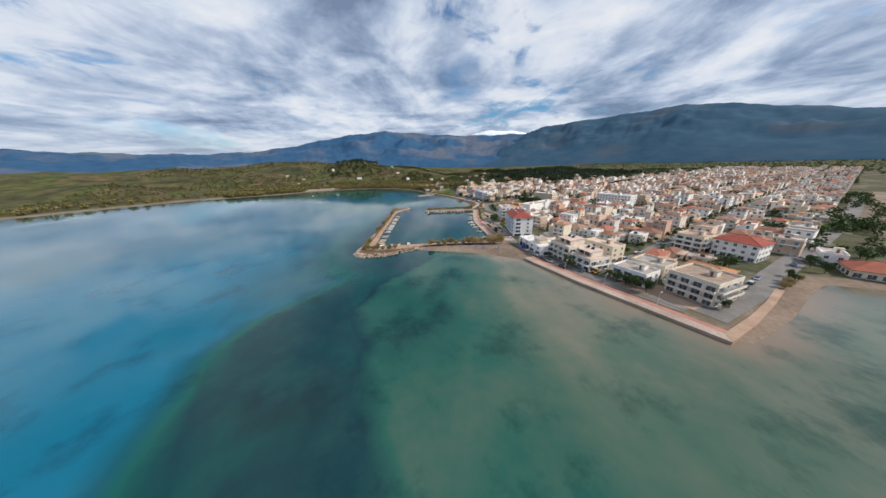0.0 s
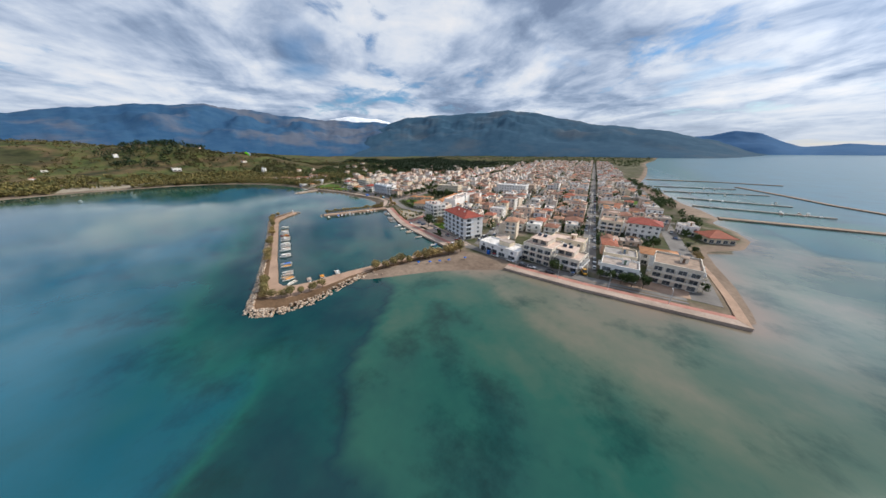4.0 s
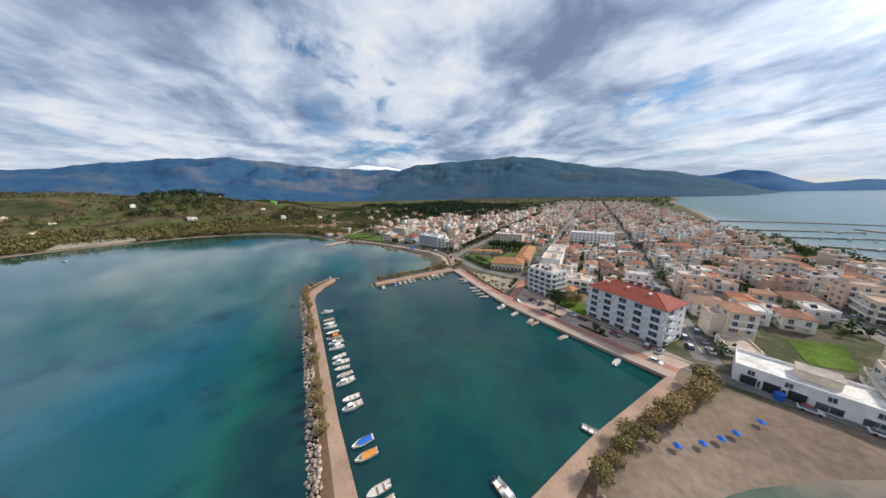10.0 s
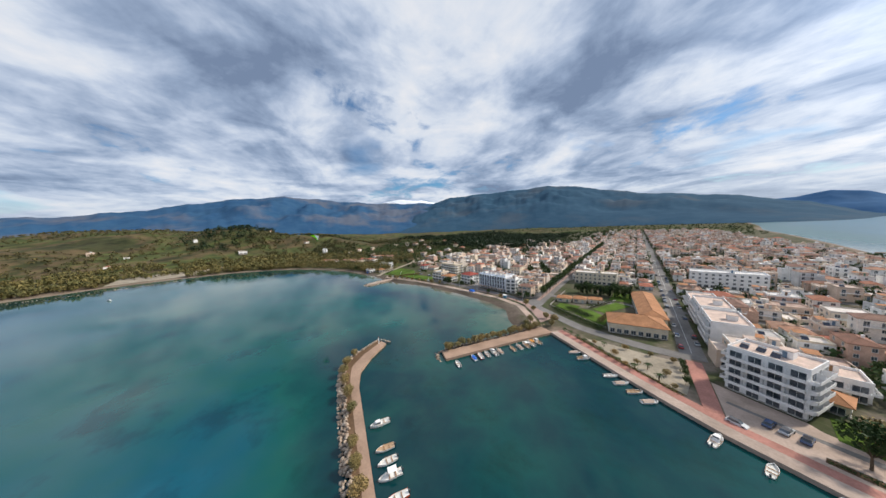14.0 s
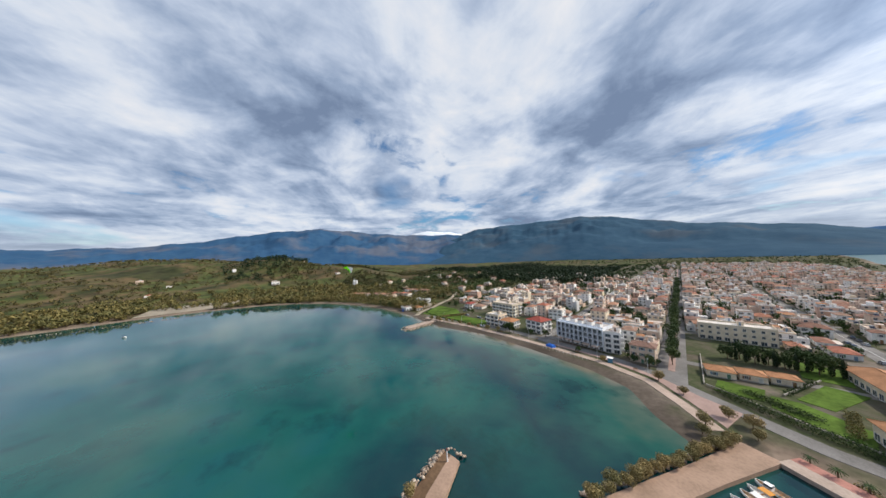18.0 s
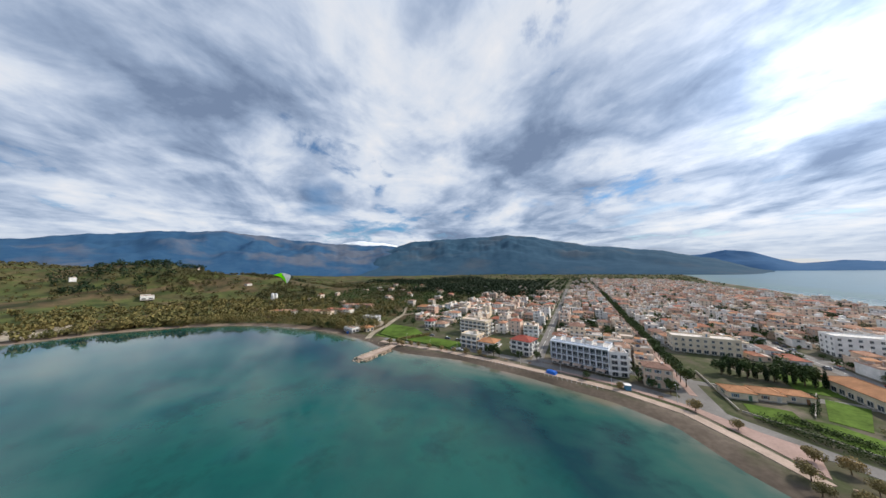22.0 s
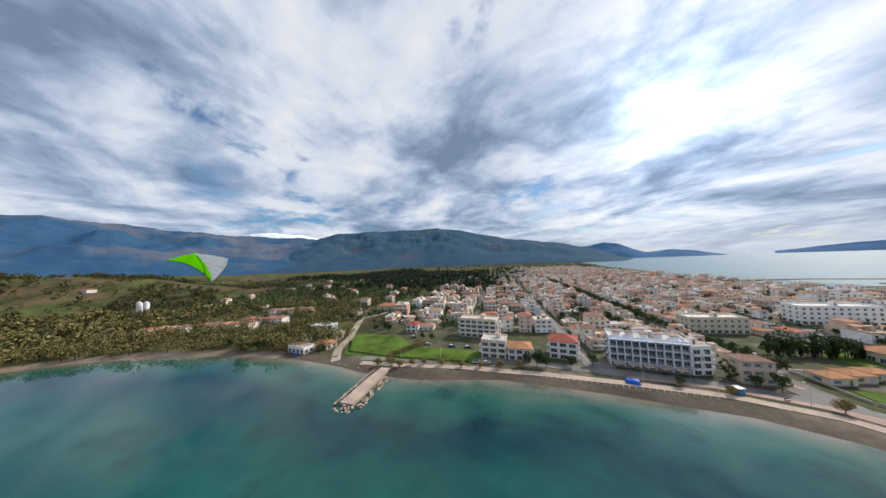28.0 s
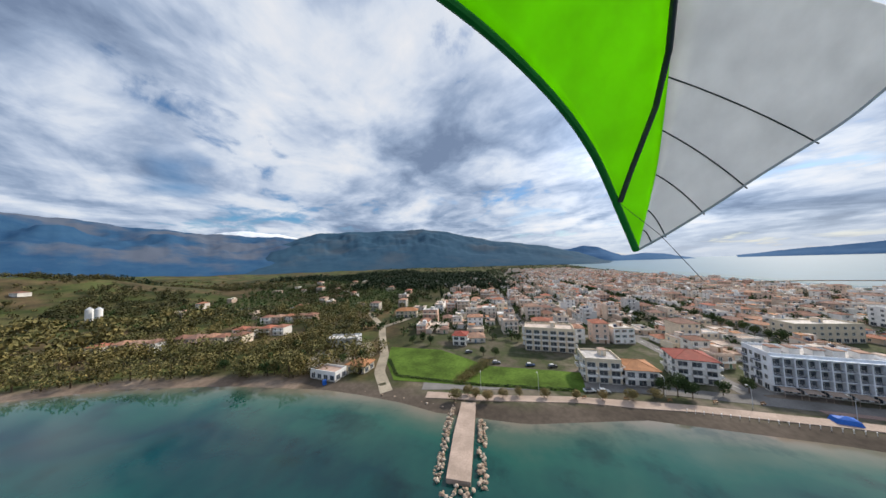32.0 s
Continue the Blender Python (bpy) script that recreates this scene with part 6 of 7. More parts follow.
hedge("hedge", [(-8, 34), (0, 26.5), (10, 19.5), (22, 11.5)], 3.4, 2.4, m_leaf, "green hedge along the walled garden", 1)
hedge("hedge", [(11, 46), (22, 67)], 2.0, 1.4, m_leaf, "rough green hedge between the garden plots", 2)
hedge("hedge", [(0, 39), (14, 28)], 4.0, 1.5, m_leaf, "rough green shrubs in the overgrown garden", 8)
hedge("hedge", [(19, 22), (23, 40)], 3.0, 1.8, m_scrub, "brown-green shrubs beside the stone hall", 9)
hedge("hedge", [(12, -4.5), (29, -18.5), (47, -32)], 1.6, 0.9, m_scrub, "low trimmed hedge along the square", 3)
hedge("hedge", [(70.4, -43.6), (75, -45.6), (79.2, -47.8)], 0.9, 1.0, m_leaf, "low green hedge on the planting island", 4)
hedge("hedge", [(87.5, -51.8), (92, -54), (97, -56.5)], 1.0, 0.8, m_scrub, "brown-green shrubs on the planting island", 10)
hedge("hedge", [(-232, 84), (-222, 66), (-188, 60), (-148, 58)], 1.6, 0.8, m_leaf, "ragged green edge of the meadow", 5)
hedge("hedge", [(-193, 62), (-186, 74), (-180, 84)], 6.0, 1.6, m_scrub, "brown and green brambles across the meadow", 6)
hedge("hedge", [(156, -60), (183, -66)], 1.6, 1.6, m_leaf, "green garden hedge in front of the flats", 7)
for pts in ([(-11, 37.5), (0, 29.5), (10, 22.5), (23, 14)], [(-11.5, 38), (-11, 80)], [(10, 44), (24, 70)], [(-11, 62), (14, 62)]):
    line_strip("garden_wall", pts, 0.35, 1.0, m_concrete, 16, "low cream garden wall", "wall")


# ---- boulders ----
rock_meshes = []
for k in range(7):
    r = np.random.RandomState(70 + k)
    bm = bmesh.new()
    bmesh.ops.create_icosphere(bm, subdivisions=1, radius=1.0)
    for v in bm.verts:
        v.co *= r.uniform(0.72, 1.12)
        v.co.z *= 0.75
    me = bpy.data.meshes.new("boulder")
    bm.to_mesh(me)
    bm.free()
    me.materials.append(m_rock)
    rock_meshes.append(me)
rrng = random.Random(8)


def boulders(name, lines, label, singles, loose):
    """Boulder slopes: lines of (points, width, top). The nearest are pieces of their own."""
    e = thing(name, (0, 0, 0), 0, label, "breakwater", kind="structure")
    spots = []
    for pts, w, top, dens in lines:
        p = resample(pts, 300)
        length = np.hypot(*np.diff(p, axis=0).T).sum()
        for _ in range(int(length * abs(w) * dens)):
            i = rrng.randrange(299)
            t = p[i + 1] - p[i]
            q = np.array([-t[1], t[0]]) / (np.hypot(*t) + 1e-9)
            u = rrng.random()
            xy = p[i] + t * rrng.random() + q * w * u
            spots.append((xy[0], xy[1], top * (1 - u) - 0.25 * u, rrng.uniform(0.34, 0.72)))
    rrng.shuffle(spots)
    for x, y, z, s in spots[:singles]:
        o = part("boulder", rrng.choice(rock_meshes), e, (x, y, z))
        o.rotation_euler = (rrng.uniform(-0.6, 0.6), rrng.uniform(-0.6, 0.6), rrng.uniform(0, 6.3))
        o.scale = (s, s * rrng.uniform(0.75, 1.1), s)
    vs, fs, o = [], [], 0
    base = [np.array([v.co[:] for v in m.vertices]) for m in rock_meshes]
    tri = [np.array([p.vertices[:] for p in m.polygons]) for m in rock_meshes]
    for x, y, z, s in spots[singles:]:
        k = rrng.randrange(7)
        a = rrng.uniform(0, 6.3)
        b = base[k] * s
        vs.append(np.stack([b[:, 0] * math.cos(a) - b[:, 1] * math.sin(a) + x, b[:, 0] * math.sin(a) + b[:, 1] * math.cos(a) + y, b[:, 2] + z], 1))
        fs.append(tri[k] + o)
        o += len(b)
    if vs:
        tagged(part("boulder_heap", big_mesh("boulder_heap", np.concatenate(vs), np.concatenate(fs), m_rock_far, True), e), kind="stuff")
    return e


BW_SEA = [(92, -120), (89.8, -133), (89.8, -148.6), (84.8, -160.6), (78, -165.6), (67, -159), (54, -150.6), (30, -136.6), (-15, -111.6), (-55, -90.6), (-64, -84.6), (-68, -76), (-71, -62)]
boulders("breakwater_boulders", [(BW_SEA[::-1][:10], -3.0, 1.35, 2.3), (BW_SEA[2:6], 3.4, 1.4, 2.3), (BW_SEA[:3], 2.8, 1.2, 2.2), ([(-71, -61), (-65, -60)], 2.4, 1.0, 0.7), ([(93, -120), (101, -117)], -2.5, 1.0, 0.5)], "pale boulder slope on the sea side of the breakwater", 290, 0)
boulders("pier_boulders", [([(-5, 3.5), (-18, -21), (-35.5, -50)], -2.4, 1.0, 1.7), ([(-35.5, -50), (-36, -55), (-31, -57)], -2.4, 1.0, 0.8)], "pale boulders along the inner pier", 110, 0)
boulders("jetty_boulders", [([(-193.2, 47), (-194, 30), (-194.2, 15)], -2.4, 0.9, 1.7), ([(-194, 14), (-186.5, 13.4)], -2.4, 0.8, 1.7), ([(-185.6, 14), (-185.4, 30), (-185, 38)], -2.4, 0.9, 1.7)], "pale boulders heaped round the jetty", 170, 0)
boulders("shore_boulders", [([(-196, 44), (-214, 49), (-232, 52.5)], -1.5, 0.5, 0.3), ([(-471, -228), (-461, -193), (-461, -150), (-463, -100)], 3, 0.6, 0.2)], "low stones along the shore", 30, 0)


# ---- boats ----
def hull_mesh(L, B, H, mat):
    b = Build()
    n, rows = 10, []
    for i in range(n):
        t = i / (n - 1)
        x = -L / 2 + L * t
        w = B / 2 * (0.78 + 0.22 * math.sin(min(1, t * 1.6) * math.pi / 2)) * (1 - max(0, (t - 0.5) / 0.5) ** 2.2) + 0.03
        sheer = H * (1 + 0.28 * t * t)
        rows.append([(x, -w, sheer), (x, -w * 0.86, 0.05), (x, 0, -0.22 * (1 - t * 0.4)), (x, w * 0.86, 0.05), (x, w, sheer), (x, w - 0.09, sheer), (x, w * 0.74, 0.22), (x, -w * 0.74, 0.22), (x, -w + 0.09, sheer)])
    k = len(rows[0])
    vs = [p for r in rows for p in r]
    for i in range(n - 1):
        for j in range(k):
            q = (j + 1) % k
            b_slot = 1 if j in (5, 6, 7) else 0
            b.f.append((i * k + j, (i + 1) * k + j, (i + 1) * k + q, i * k + q))
            b.s.append(b_slot)
    b.v = vs
    b.f += [(0, 1, 2, 3, 4, 5, 6, 7, 8), tuple((n - 1) * k + j for j in range(9))[::-1]]
    b.s += [0, 0]
    return b.done("hull", [mat, m_deck], False)


def boat_kind(key, L, B, H, mat, extras, label):
    e = thing("boat", (0, 0, -500), 0, label, "boat", "moored boats")
    part("hull", hull_mesh(L, B, H, mat), e)
    for i, x in enumerate((-0.22, 0.05)):
        part("thwart", Build().box(L * x - 0.12, -B * 0.42, H * 0.62, L * x + 0.12, B * 0.42, H * 0.70).done("thwart", m_wood), e)
    part("rubbing_strake", Build().tube((-L / 2, -B * 0.41, H * 0.98), (L * 0.1, -B * 0.5, H * 1.08), 0.04, n=5).tube((-L / 2, B * 0.41, H * 0.98), (L * 0.1, B * 0.5, H * 1.08), 0.04, n=5).done("rubbing_strake", m_wood), e)
    if "engine" in extras:
        part("outboard_engine", Build().box(-L / 2 - 0.35, -0.16, H * 0.6, -L / 2 - 0.02, 0.16, H + 0.35).box(-L / 2 - 0.22, -0.06, -0.3, -L / 2 - 0.1, 0.06, H * 0.6).done("outboard_engine", m_engine), e)
    if "cabin" in extras:
        part("cabin", Build().prism([(-L * 0.02, -B * 0.3), (L * 0.22, -B * 0.24), (L * 0.22, B * 0.24), (-L * 0.02, B * 0.3)], 0.25, H + 0.75).done("cabin", m_white), e)
        part("cabin_window", Build().box(-L * 0.02 - 0.02, -B * 0.24, H + 0.25, L * 0.2, B * 0.31, H + 0.6).done("cabin_window", m_glass), e)
    if "bimini" in extras:
        bm_ = Build().box(-L * 0.28, -B * 0.4, 1.85, L * 0.1, B * 0.4, 1.92)
        for sx in (-0.27, 0.09):
            for sy in (-0.38, 0.38):
                bm_.tube((L * sx, B * sy, H), (L * sx, B * sy, 1.86), 0.025, n=5)
        part("canopy", bm_.done("canopy", m_orange if "orange" in extras else m_white), e)
    if "cover" in extras:
        part("cover", Build().add([(-L * 0.42, -B * 0.42, H), (L * 0.2, -B * 0.42, H * 1.1), (L * 0.2, B * 0.42, H * 1.1), (-L * 0.42, B * 0.42, H), (-L * 0.4, 0, H + 0.28), (L * 0.22, 0, H + 0.36)], [(0, 1, 5, 4), (2, 3, 4, 5), (1, 2, 5), (3, 0, 4)]).done("cover", m_orange if "orange" in extras else m_tarp if "blue" in extras else m_lightpave), e)
    KINDS[("boat", key)] = e


boat_kind("plain", 5.0, 1.9, 0.55, m_hull, ("engine",), "white open fishing boat with an outboard engine")
boat_kind("cover", 5.2, 1.9, 0.55, m_hull, ("cover",), "white boat under a pale cover")
boat_kind("cabin", 5.8, 2.2, 0.7, m_hull, ("engine", "cabin"), "white motor boat with a small cabin")
boat_kind("bimini", 5.6, 2.1, 0.6, m_hull, ("engine", "bimini"), "white motor boat with a canopy")
boat_kind("orange", 5.2, 1.9, 0.55, m_hull, ("engine", "cover", "orange"), "white boat with an orange cover")
boat_kind("red", 5.6, 2.0, 0.6, m_hull_red, ("engine",), "red open wooden fishing boat")
boat_kind("redcan", 5.8, 2.2, 0.65, m_hull, ("engine", "bimini", "orange"), "white boat with an orange canopy")
boat_kind("blue", 5.0, 1.9, 0.55, m_hull_blue, ("engine",), "blue open wooden fishing boat")
boat_kind("bluecover", 5.2, 1.9, 0.55, m_hull, ("cover", "blue"), "white boat with a blue cover")


def moor(key, x, y, deg):
    src = KINDS[("boat", key)]
    m = pose(x, y, 0.06, 0, 0, deg)
    if src.name not in used:
        used.add(src.name)
        src.matrix_basis = m
        return src
    return copy_thing(src, m)


# bows towards the walk, sterns out in the basin
BW_BOATS = [("cabin", -28, -95), ("plain", -20, -99.5), ("plain", -16.5, -101.5), ("bimini", -13, -103.5), ("red", -8, -106), ("redcan", -3.5, -108.2), ("cabin", 0, -110), ("bimini", 3.5, -112.2), ("plain", 9, -115.2), ("cabin", 12.5, -117), ("plain", 15.5, -118.8), ("cover", 19, -120.5), ("cabin", 22, -122.5), ("plain", 29, -126), ("cabin", 31.8, -127.8), ("bluecover", 42.5, -133.5), ("orange", 45.8, -135.3), ("plain", 53.2, -138.8), ("cover", 55.8, -140.4), ("plain", 58.6, -142.2)]
for i, (k, x, y) in enumerate(BW_BOATS):
    moor(k, x + 2.6, y - 1.2, 242 + trng.uniform(-9, 9))
for k, x, y, a in (("orange", 63.5, -144, 262), ("plain", 68.6, -145.2, 285), ("cover", 73.2, -139.6, 335), ("orange", 76, -134.6, 340), ("cabin", 78.2, -127.8, 335), ("plain", 93, -104.5, 350), ("blue", 100, -71, 66)):
    moor(k, x, y, a)
for i, (x, y) in enumerate(((15, -18), (19, -21.3), (29, -29.6), (32.4, -32.6), (36.2, -35.6), (40, -38.8), (53, -47), (61, -51), (69, -54.5), (71.2, -55.8), (83.5, -62))):
    moor(("cover", "cabin", "plain", "cover", "plain")[i % 5], x - 1.0, y - 1.5, 38 + trng.uniform(-8, 8) if i < 6 else 62 + trng.uniform(-14, 14))
for i, (x, y) in enumerate(((-23.3, -47), (-21.6, -44), (-19.8, -41), (-18, -38), (-16.4, -35.4), (-12.3, -30), (-10.4, -26.6), (-8.4, -23.4), (-6.8, -20.4), (-5, -17), (-26.2, -55))):
    moor(("bluecover", "red", "plain", "cabin", "cover", "plain", "cover", "bimini", "redcan", "cabin", "plain")[i], x + 2.0, y - 1.2, 148 + trng.uniform(-8, 8))
moor("cabin", -378, -156, 20)
for i in range(26):
    y = rrng.choice((278, 221, 340, 160))
    moor(rrng.choice(("cabin", "bimini", "cover")), rrng.uniform(292, 366), y + (-6 if rrng.random() < 0.5 else 6) - 4, rrng.choice((80, 260)))


# ---- cars ----
def car_parts():
    e = thing("car", (0, 0, -500), 0, "parked car with dark windows", "car", "parked cars")
    b = Build()
    prof = [(-2.1, 0.35), (-2.1, 0.75), (-1.9, 0.9), (1.0, 0.92), (1.95, 0.72), (2.1, 0.55), (2.1, 0.35)]
    vs = [(x, s * 0.86, z) for s in (-1, 1) for x, z in prof]
    n = len(prof)
    b.add(vs, [(i, (i + 1) % n, n + (i + 1) % n, n + i) for i in range(n)] + [tuple(range(n))[::-1], tuple(range(n, 2 * n))])
    part("body", b.done("body", m_car), e)
    c = Build()
    lo = [(-1.85, -0.8), (1.0, -0.8), (1.0, 0.8), (-1.85, 0.8)]
    hi = [(-1.45, -0.66), (0.3, -0.66), (0.3, 0.66), (-1.45, 0.66)]
    c.add([(*p, 0.88) for p in lo] + [(*p, 1.42) for p in hi], [(0, 1, 5, 4), (1, 2, 6, 5), (2, 3, 7, 6), (3, 0, 4, 7)], 0)
    part("glasshouse", c.done("glasshouse", m_glass), e)
    part("roof", Build().box(-1.46, -0.67, 1.41, 0.31, 0.67, 1.47).done("roof", m_car), e)
    wm = Build().tube((0, -0.1, 0), (0, 0.1, 0), 0.32, n=14).done("wheel", m_rubber)
    for x in (-1.3, 1.3):
        for y in (-0.8, 0.8):
            part("wheel", wm, e, (x, y, 0.32))
    return e


KINDS["car"] = car_parts()
crng = random.Random(21)
ncar = [0]


def park(x, y, deg, z=None):
    z = (gz(x, y) if z is None else z) + 0.11
    m = pose(x, y, z, 0, 0, deg)
    ncar[0] += 1
    if ncar[0] == 1:
        KINDS["car"].matrix_basis = m
        return KINDS["car"]
    return copy_thing(KINDS["car"], m)


for x, w, y0, y1, den in ((126, 7.5, -50, 190, 0.62), (187, 7.5, -62, 190, 0.6), (54, 8, 8, 200, 0.5), (-22, 9, 44, 190, 0.5), (-88, 6.5, 66, 180, 0.5)):
    for side in (-1, 1):
        y = y0
        while y < y1:
            if crng.random() < den and not any(abs(y - c) < 5 for c in CROSS) and ncar[0] < 105:
                park(x + side * (w / 2 - 1.0), y, 90 + crng.uniform(-2, 2))
            y += crng.uniform(5.2, 8.5)
for x, y, a in ((141, -71.5, -17), (150.5, -74.0, -15), (157.5, -75.6, -10), (162, -76.1, -9), (171, -77.3, -5), (181, -74.5, 70), (64, -35.2, 62), (66.6, -36.4, 58), (69.4, -37.8, 64), (57.5, -39, -28), (84, -42.8, -30), (88.6, -45.4, -28), (100.5, -53.5, -30), (110, -57, 66), (113.2, -58.8, 60), (111, -65.5, -24), (228.6, -58, 84), (229, -51.5, 84), (229.4, -45, 86), (229.6, -37, 87), (230, -29, 86), (230.4, -20, 88), (236.8, 16, 268), (237.4, 30, 266), (-143, 57.5, 5), (-138, 57.2, 0), (-190, 96, 20), (-176, 82, 8), (-160, 80, 5), (-150, 79, 10)):
    park(x, y, a)
# yellow digger in the side street
e = thing("digger", (185.5, -71.5, gz(185.5, -71.5) + 0.11), 1.9, "yellow digger parked at the street corner", "digger")
part("chassis", Build().box(-1.9, -0.8, 0.5, 1.9, 0.8, 1.1).done("chassis", m_digger), e)
part("cab", Build().prism([(-0.9, -0.7), (0.6, -0.7), (0.6, 0.7), (-0.9, 0.7)], 1.1, 2.6).done("cab", m_glass), e)
part("cab_roof", Build().box(-1.0, -0.78, 2.6, 0.7, 0.78, 2.72).done("cab_roof", m_digger), e)
part("boom", Build().tube((0.9, 0, 1.1), (2.6, 0, 2.4), 0.16).tube((2.6, 0, 2.4), (3.4, 0, 0.7), 0.13).done("boom", m_digger), e)
part("bucket", Build().box(3.1, -0.5, 0.15, 3.7, 0.5, 0.7).done("bucket", m_dark), e)
for x in (-1.2, 1.2):
    for y in (-0.9, 0.9):
        part("wheel", cached(("dwheel",), lambda: Build().tube((0, -0.18, 0), (0, 0.18, 0), 0.55, n=14).done("wheel", m_rubber)), e, (x, y, 0.55))

# ---- beach things ----
e0 = thing("beach_parasol", (0, 0, -500), 0, "closed-down blue beach parasol on the sand", "parasol", "blue beach parasols")
part("pole", Build().tube((0, 0, -0.2), (0, 0, 1.7), 0.035, n=6).done("pole", m_rail), e0)
b = Build()
for i in range(8):
    a0, a1 = i * math.pi / 4, (i + 1) * math.pi / 4
    b.add([(0, 0, 1.8), (0.85 * math.cos(a0), 0.85 * math.sin(a0), 1.3), (0.85 * math.cos(a1), 0.85 * math.sin(a1), 1.3), (0, 0, 1.74), (0.85 * math.cos(a0), 0.85 * math.sin(a0), 1.2), (0.85 * math.cos(a1), 0.85 * math.sin(a1), 1.2)], [(0, 1, 2), (5, 4, 3), (1, 4, 5, 2)])
part("canopy", b.done("canopy", m_tarp), e0)
for i, (x, y) in enumerate(((109, -101), (114, -97.5), (118, -94), (121.5, -90.5), (128, -83.5))):
    if i == 0:
        e0.location = (x, y, gz(x, y))
    else:
        copy_thing(e0, pose(x, y, gz(x, y), 0, 0, i * 20))
e = thing("tarpaulin_stall", (-78.5, 44.2, gz(-78.5, 44.2)), -0.3, "stall covered with a bright blue tarpaulin on the beach", "stall")
part("cover", Build().add([(-2.6, -1.6, 0), (2.6, -1.6, 0), (2.6, 1.6, 0), (-2.6, 1.6, 0), (-2.2, -1.2, 1.5), (2.2, -1.2, 1.3), (2.2, 1.2, 1.5), (-2.2, 1.2, 1.4), (0, 0, 2.1)], [(0, 1, 5, 4), (1, 2, 6, 5), (2, 3, 7, 6), (3, 0, 4, 7), (4, 5, 8), (5, 6, 8), (6, 7, 8), (7, 4, 8), (3, 2, 1, 0)]).done("cover", m_tarp), e)
e = thing("beach_kiosk", (-46, 40.5, gz(-46, 40.5)), 0.2, "small pale blue beach kiosk", "kiosk")
part("body", Build().box(-1.1, -1.1, 0, 1.1, 1.1, 2.2).done("body", m_pitch), e)
part("roof", Build().box(-1.35, -1.35, 2.2, 1.35, 1.35, 2.35).done("roof", m_white), e)
post = Build().tube((0, 0, -0.3), (0, 0, 0.9), 0.08, n=6).box(-0.12, -0.12, 0.9, 0.12, 0.12, 0.98).done("post", m_white)
for k in range(30):
    u = k / 29
    x, y = -56 - 62 * u, 35.4 + 11.5 * u
    o = part("beach_bollard", post, None, (x, y, gz(x, y)))
    tagged(o, "short white bollard along the beach", "bollard", "beach bollards")
# blue tanks by the boathouse
e = thing("blue_tank", (136.5, -69.6, gz(136, -69.6) + 0.05), 0, "blue plastic water tank beside the boathouse", "tank")
part("tank", Build().tube((0, 0, 0), (0, 0, 2.0), 1.0, n=16).done("tank", m_tarp), e)
part("lid", Build().tube((0, 0, 2.0), (0, 0, 2.25), 0.9, 0.3, n=16).done("lid", m_tarp), e)
e = thing("blue_tank", (-252, 57.5, gz(-252, 57.5)), 0, "blue plastic water tank by the beach bar", "tank")
part("tank", Build().tube((0, 0, 0), (0, 0, 1.8), 0.9, n=16).done("tank", m_tarp), e)
part("lid", Build().tube((0, 0, 1.8), (0, 0, 2.0), 0.8, 0.3, n=16).done("lid", m_tarp), e)

# ---- lamps along the quays ----
lamp0 = thing("street_lamp", (0, 0, -500), 0, "slim grey street lamp with a curved arm", "street lamp", "quay lamps")
part("pole", Build().tube((0, 0, -0.2), (0, 0, 6.2), 0.09, 0.05, 8).done("pole", m_rail), lamp0)
part("arm", Build().tube((0, 0, 6.2), (0.5, 0, 6.6), 0.045, n=6).tube((0.5, 0, 6.6), (1.3, 0, 6.65), 0.04, n=6).done("arm", m_rail), lamp0)
part("lantern", Build().prism([(1.2, -0.14), (1.8, -0.1), (1.8, 0.1), (1.2, 0.14)], 6.55, 6.72).done("lantern", m_white), lamp0)
spots = [(155 + 20 * k, -80.5 - k, 90) for k in range(4)] + [(-30 - 22 * k, 35.5 + 5 * k if k < 4 else 56, 90) for k in range(8)]
for i, (x, y, a) in enumerate(spots):
    if i == 0:
        lamp0.matrix_basis = pose(x, y, gz(x, y) + 0.1, 0, 0, a)
    else:
        copy_thing(lamp0, pose(x, y, gz(x, y) + 0.1, 0, 0, a))
e = thing("harbour_beacon", (-67.5, -64.5, 1.1), 0, "small harbour beacon post at the breakwater head", "beacon")
part("column", Build().tube((0, 0, 0), (0, 0, 3.2), 0.22, 0.16, 10).done("column", m_white), e)
part("lantern", Build().tube((0, 0, 3.2), (0, 0, 3.7), 0.2, 0.1, 10).done("lantern", m_redroof), e)
bench = Build().box(-0.8, -0.22, 0.4, 0.8, 0.22, 0.47).box(-0.7, -0.2, 0, -0.6, 0.2, 0.4).box(0.6, -0.2, 0, 0.7, 0.2, 0.4).box(-0.8, 0.2, 0.55, 0.8, 0.26, 0.85)
bench_me = bench.done("bench", m_wood)
for k in range(9):
    x, y = -35 - 14 * k, (37 + 3.2 * k if k < 4 else 52.5)
    tagged(part("bench", bench_me, None, (x, y, gz(x, y) + 0.18), 0.2), "wooden bench on the promenade", "bench", "promenade benches")


# ---- the microlight's wing beside the path ----
WING = pose(-183.83, -45.30, 52.00, 93.20, 1.96, 7.68)
wing = new("microlight_wing")
wing.matrix_basis = WING @ Matrix.Translation((3.2, 1.4, -4.6))
tagged(wing, "green and grey fabric wing of a microlight in flight", "aircraft wing")


def in_wing(px, py, d):
    return Vector((px * d - 3.2, py * d - 1.4, 4.6 - d))


def curve_of(knots, n):
    t = np.linspace(0, len(knots) - 1, n)
    k = np.array([in_wing(*q) for q in knots])
    return [Vector(tuple(np.interp(v, range(len(knots)), k[:, c]) for c in range(3))) for v in t]


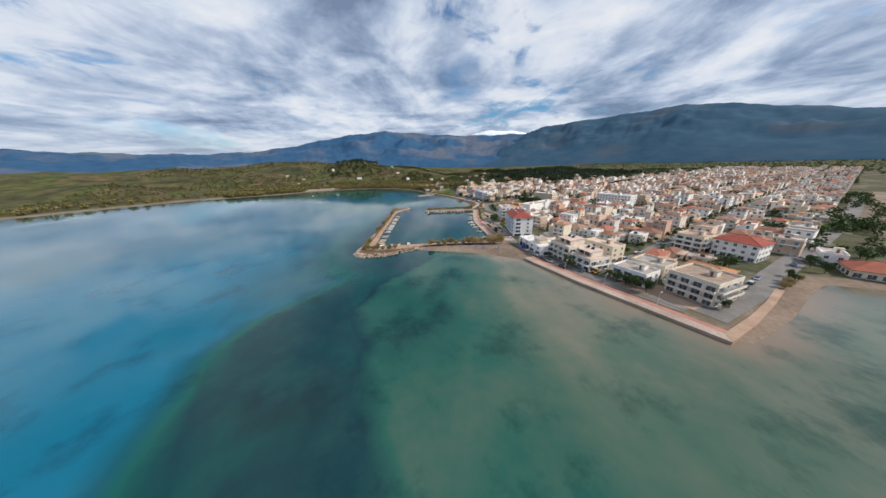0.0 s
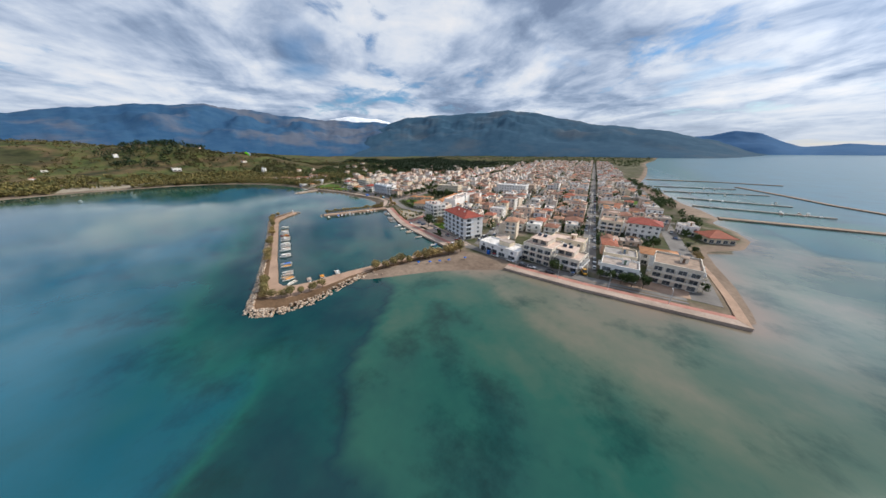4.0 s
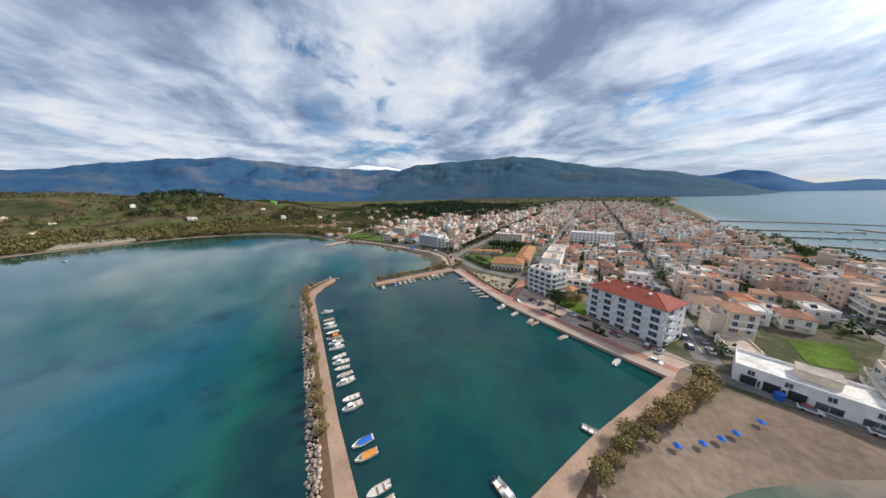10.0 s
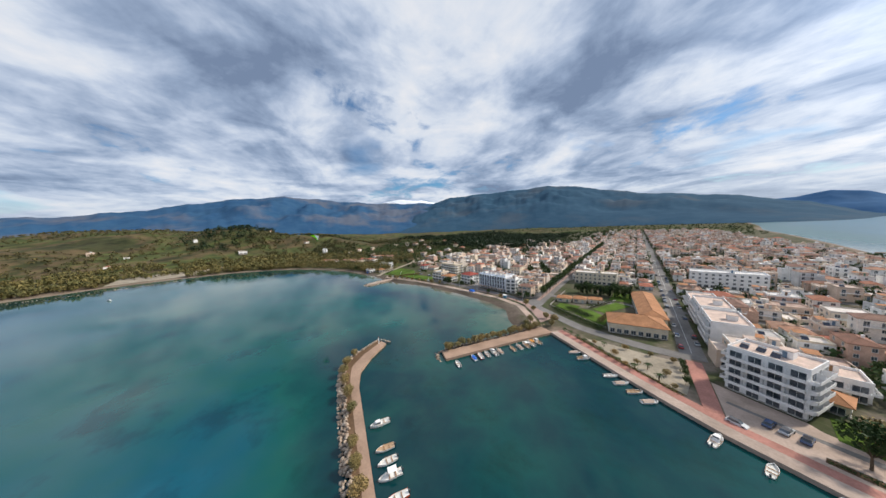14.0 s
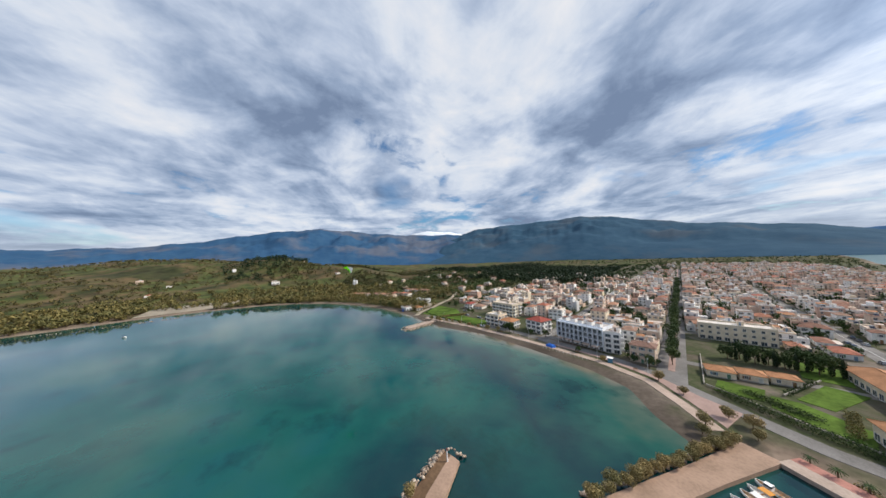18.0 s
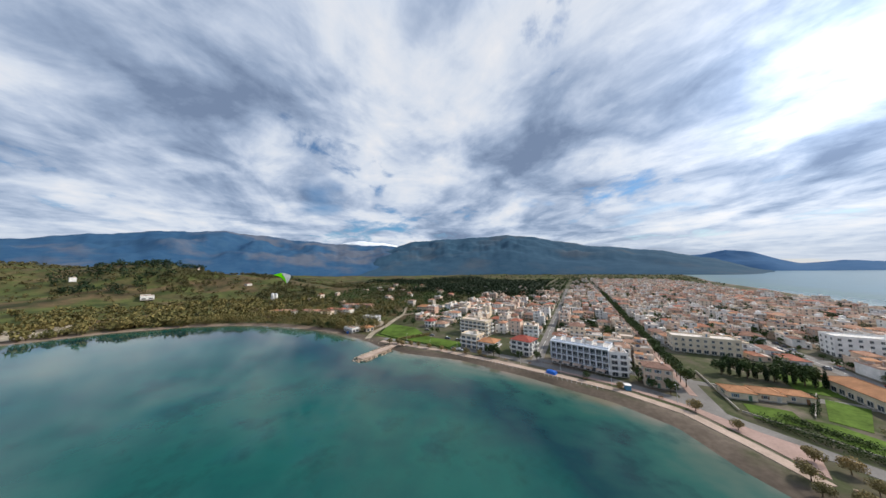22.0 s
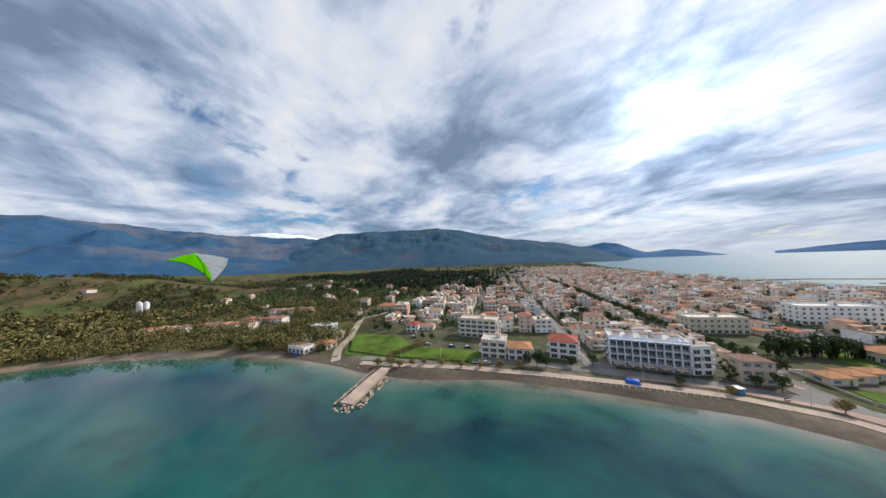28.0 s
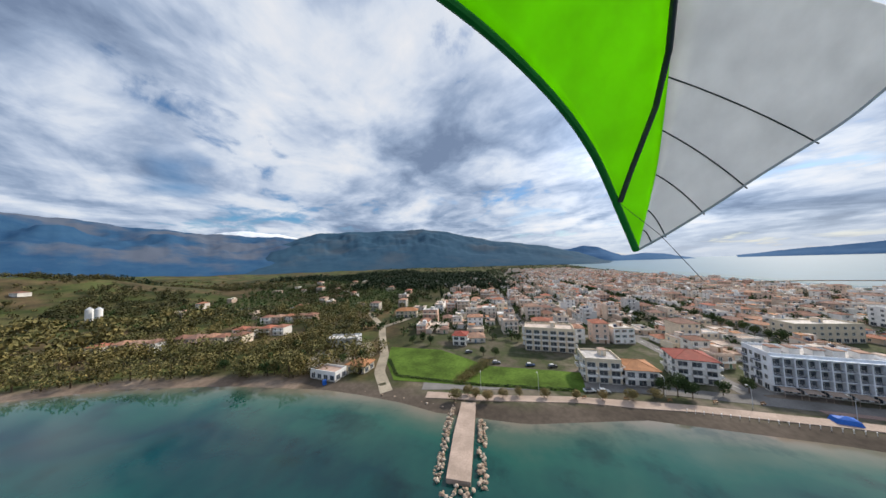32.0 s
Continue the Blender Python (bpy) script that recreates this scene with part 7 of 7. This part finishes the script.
def eased(pts):
    p = np.array(pts)
    for _ in range(6):
        p[1:-1] = 0.25 * p[:-2] + 0.5 * p[1:-1] + 0.25 * p[2:]
    return [Vector(q) for q in p]


N = 29
lead = eased(curve_of([(0.786, -0.005, 6.0), (0.705, 0.187, 5.7), (0.624, 0.382, 5.3), (0.498, 0.567, 4.9), (0.336, 0.740, 4.5), (0.152, 0.912, 4.0), (-0.13, 1.12, 3.4)], N))
seam = eased(curve_of([(0.794, -0.005, 6.0), (0.843, 0.198, 5.8), (0.878, 0.348, 5.5), (0.908, 0.601, 5.1), (0.924, 0.763, 4.8), (0.945, 1.016, 4.4), (0.96, 1.20, 4.1)], N))
trail = eased(curve_of([(0.80, 0.0, 6.0), (0.912, 0.060, 5.9), (1.12, 0.187, 5.7), (1.304, 0.313, 5.5), (1.65, 0.521, 5.1), (1.806, 0.660, 4.9), (2.10, 0.90, 4.5)], N))


def sheet(a, b, cols, sag, mat, name):
    vs, fs = [], []
    for side in (0.0, 0.012):
        for p, q in zip(a, b):
            for k in range(cols + 1):
                u = k / cols
                vs.append(p.lerp(q, u) + Vector((0, sag * 4 * u * (1 - u) + side, 0)))
    m = cols + 1
    for s_ in (0, 1):
        for i in range(N - 1):
            for k in range(cols):
                o = s_ * N * m + i * m + k
                fs.append((o, o + 1, o + m + 1, o + m))
    for i in range(N - 1):
        for k in (0, cols):
            o = i * m + k
            fs.append((o, o + m, o + m + N * m, o + N * m))
    return part(name, mesh(name, vs, fs, mat, smooth=True), wing)


def pipe(name, pts, r, mat, n=8):
    b = Build()
    for p, q in zip(pts, pts[1:]):
        b.tube(p, q, r, n=n)
    return part(name, b.done(name, mat), wing)


sheet(lead, seam, 8, 0.10, m_sail_green, "leading_panel")
sheet(seam, trail, 8, 0.08, m_sail_grey, "trailing_panel")
pipe("leading_edge_tube", lead, 0.075, m_edge_green)
pipe("trailing_hem", trail, 0.03, m_grey, 6)
pipe("crossbar", [in_wing(0.720, 0.190, 5.6), in_wing(0.770, 0.330, 5.4), in_wing(0.866, 0.578, 5.0), in_wing(0.920, 0.810, 4.6), in_wing(0.950, 1.10, 4.2)], 0.055, m_dark)
for u, w in ((0.06, 1.06), (0.15, 1.05), (0.27, 1.04), (0.42, 1.04), (0.62, 1.03)):
    i = round(u * (N - 1))
    p, q = seam[i], trail[i]
    pipe("batten", [p.lerp(q, k / 6 * w) + Vector((0, -0.02 + 0.08 * 4 * (k / 6) * (1 - k / 6), 0)) for k in range(7)], 0.014, m_dark, 5)
pipe("flying_wire", [in_wing(0.725, 0.182, 5.6), in_wing(0.88, 0.062, 4.9), in_wing(1.062, -0.13, 4.0)], 0.006, m_dark, 5)
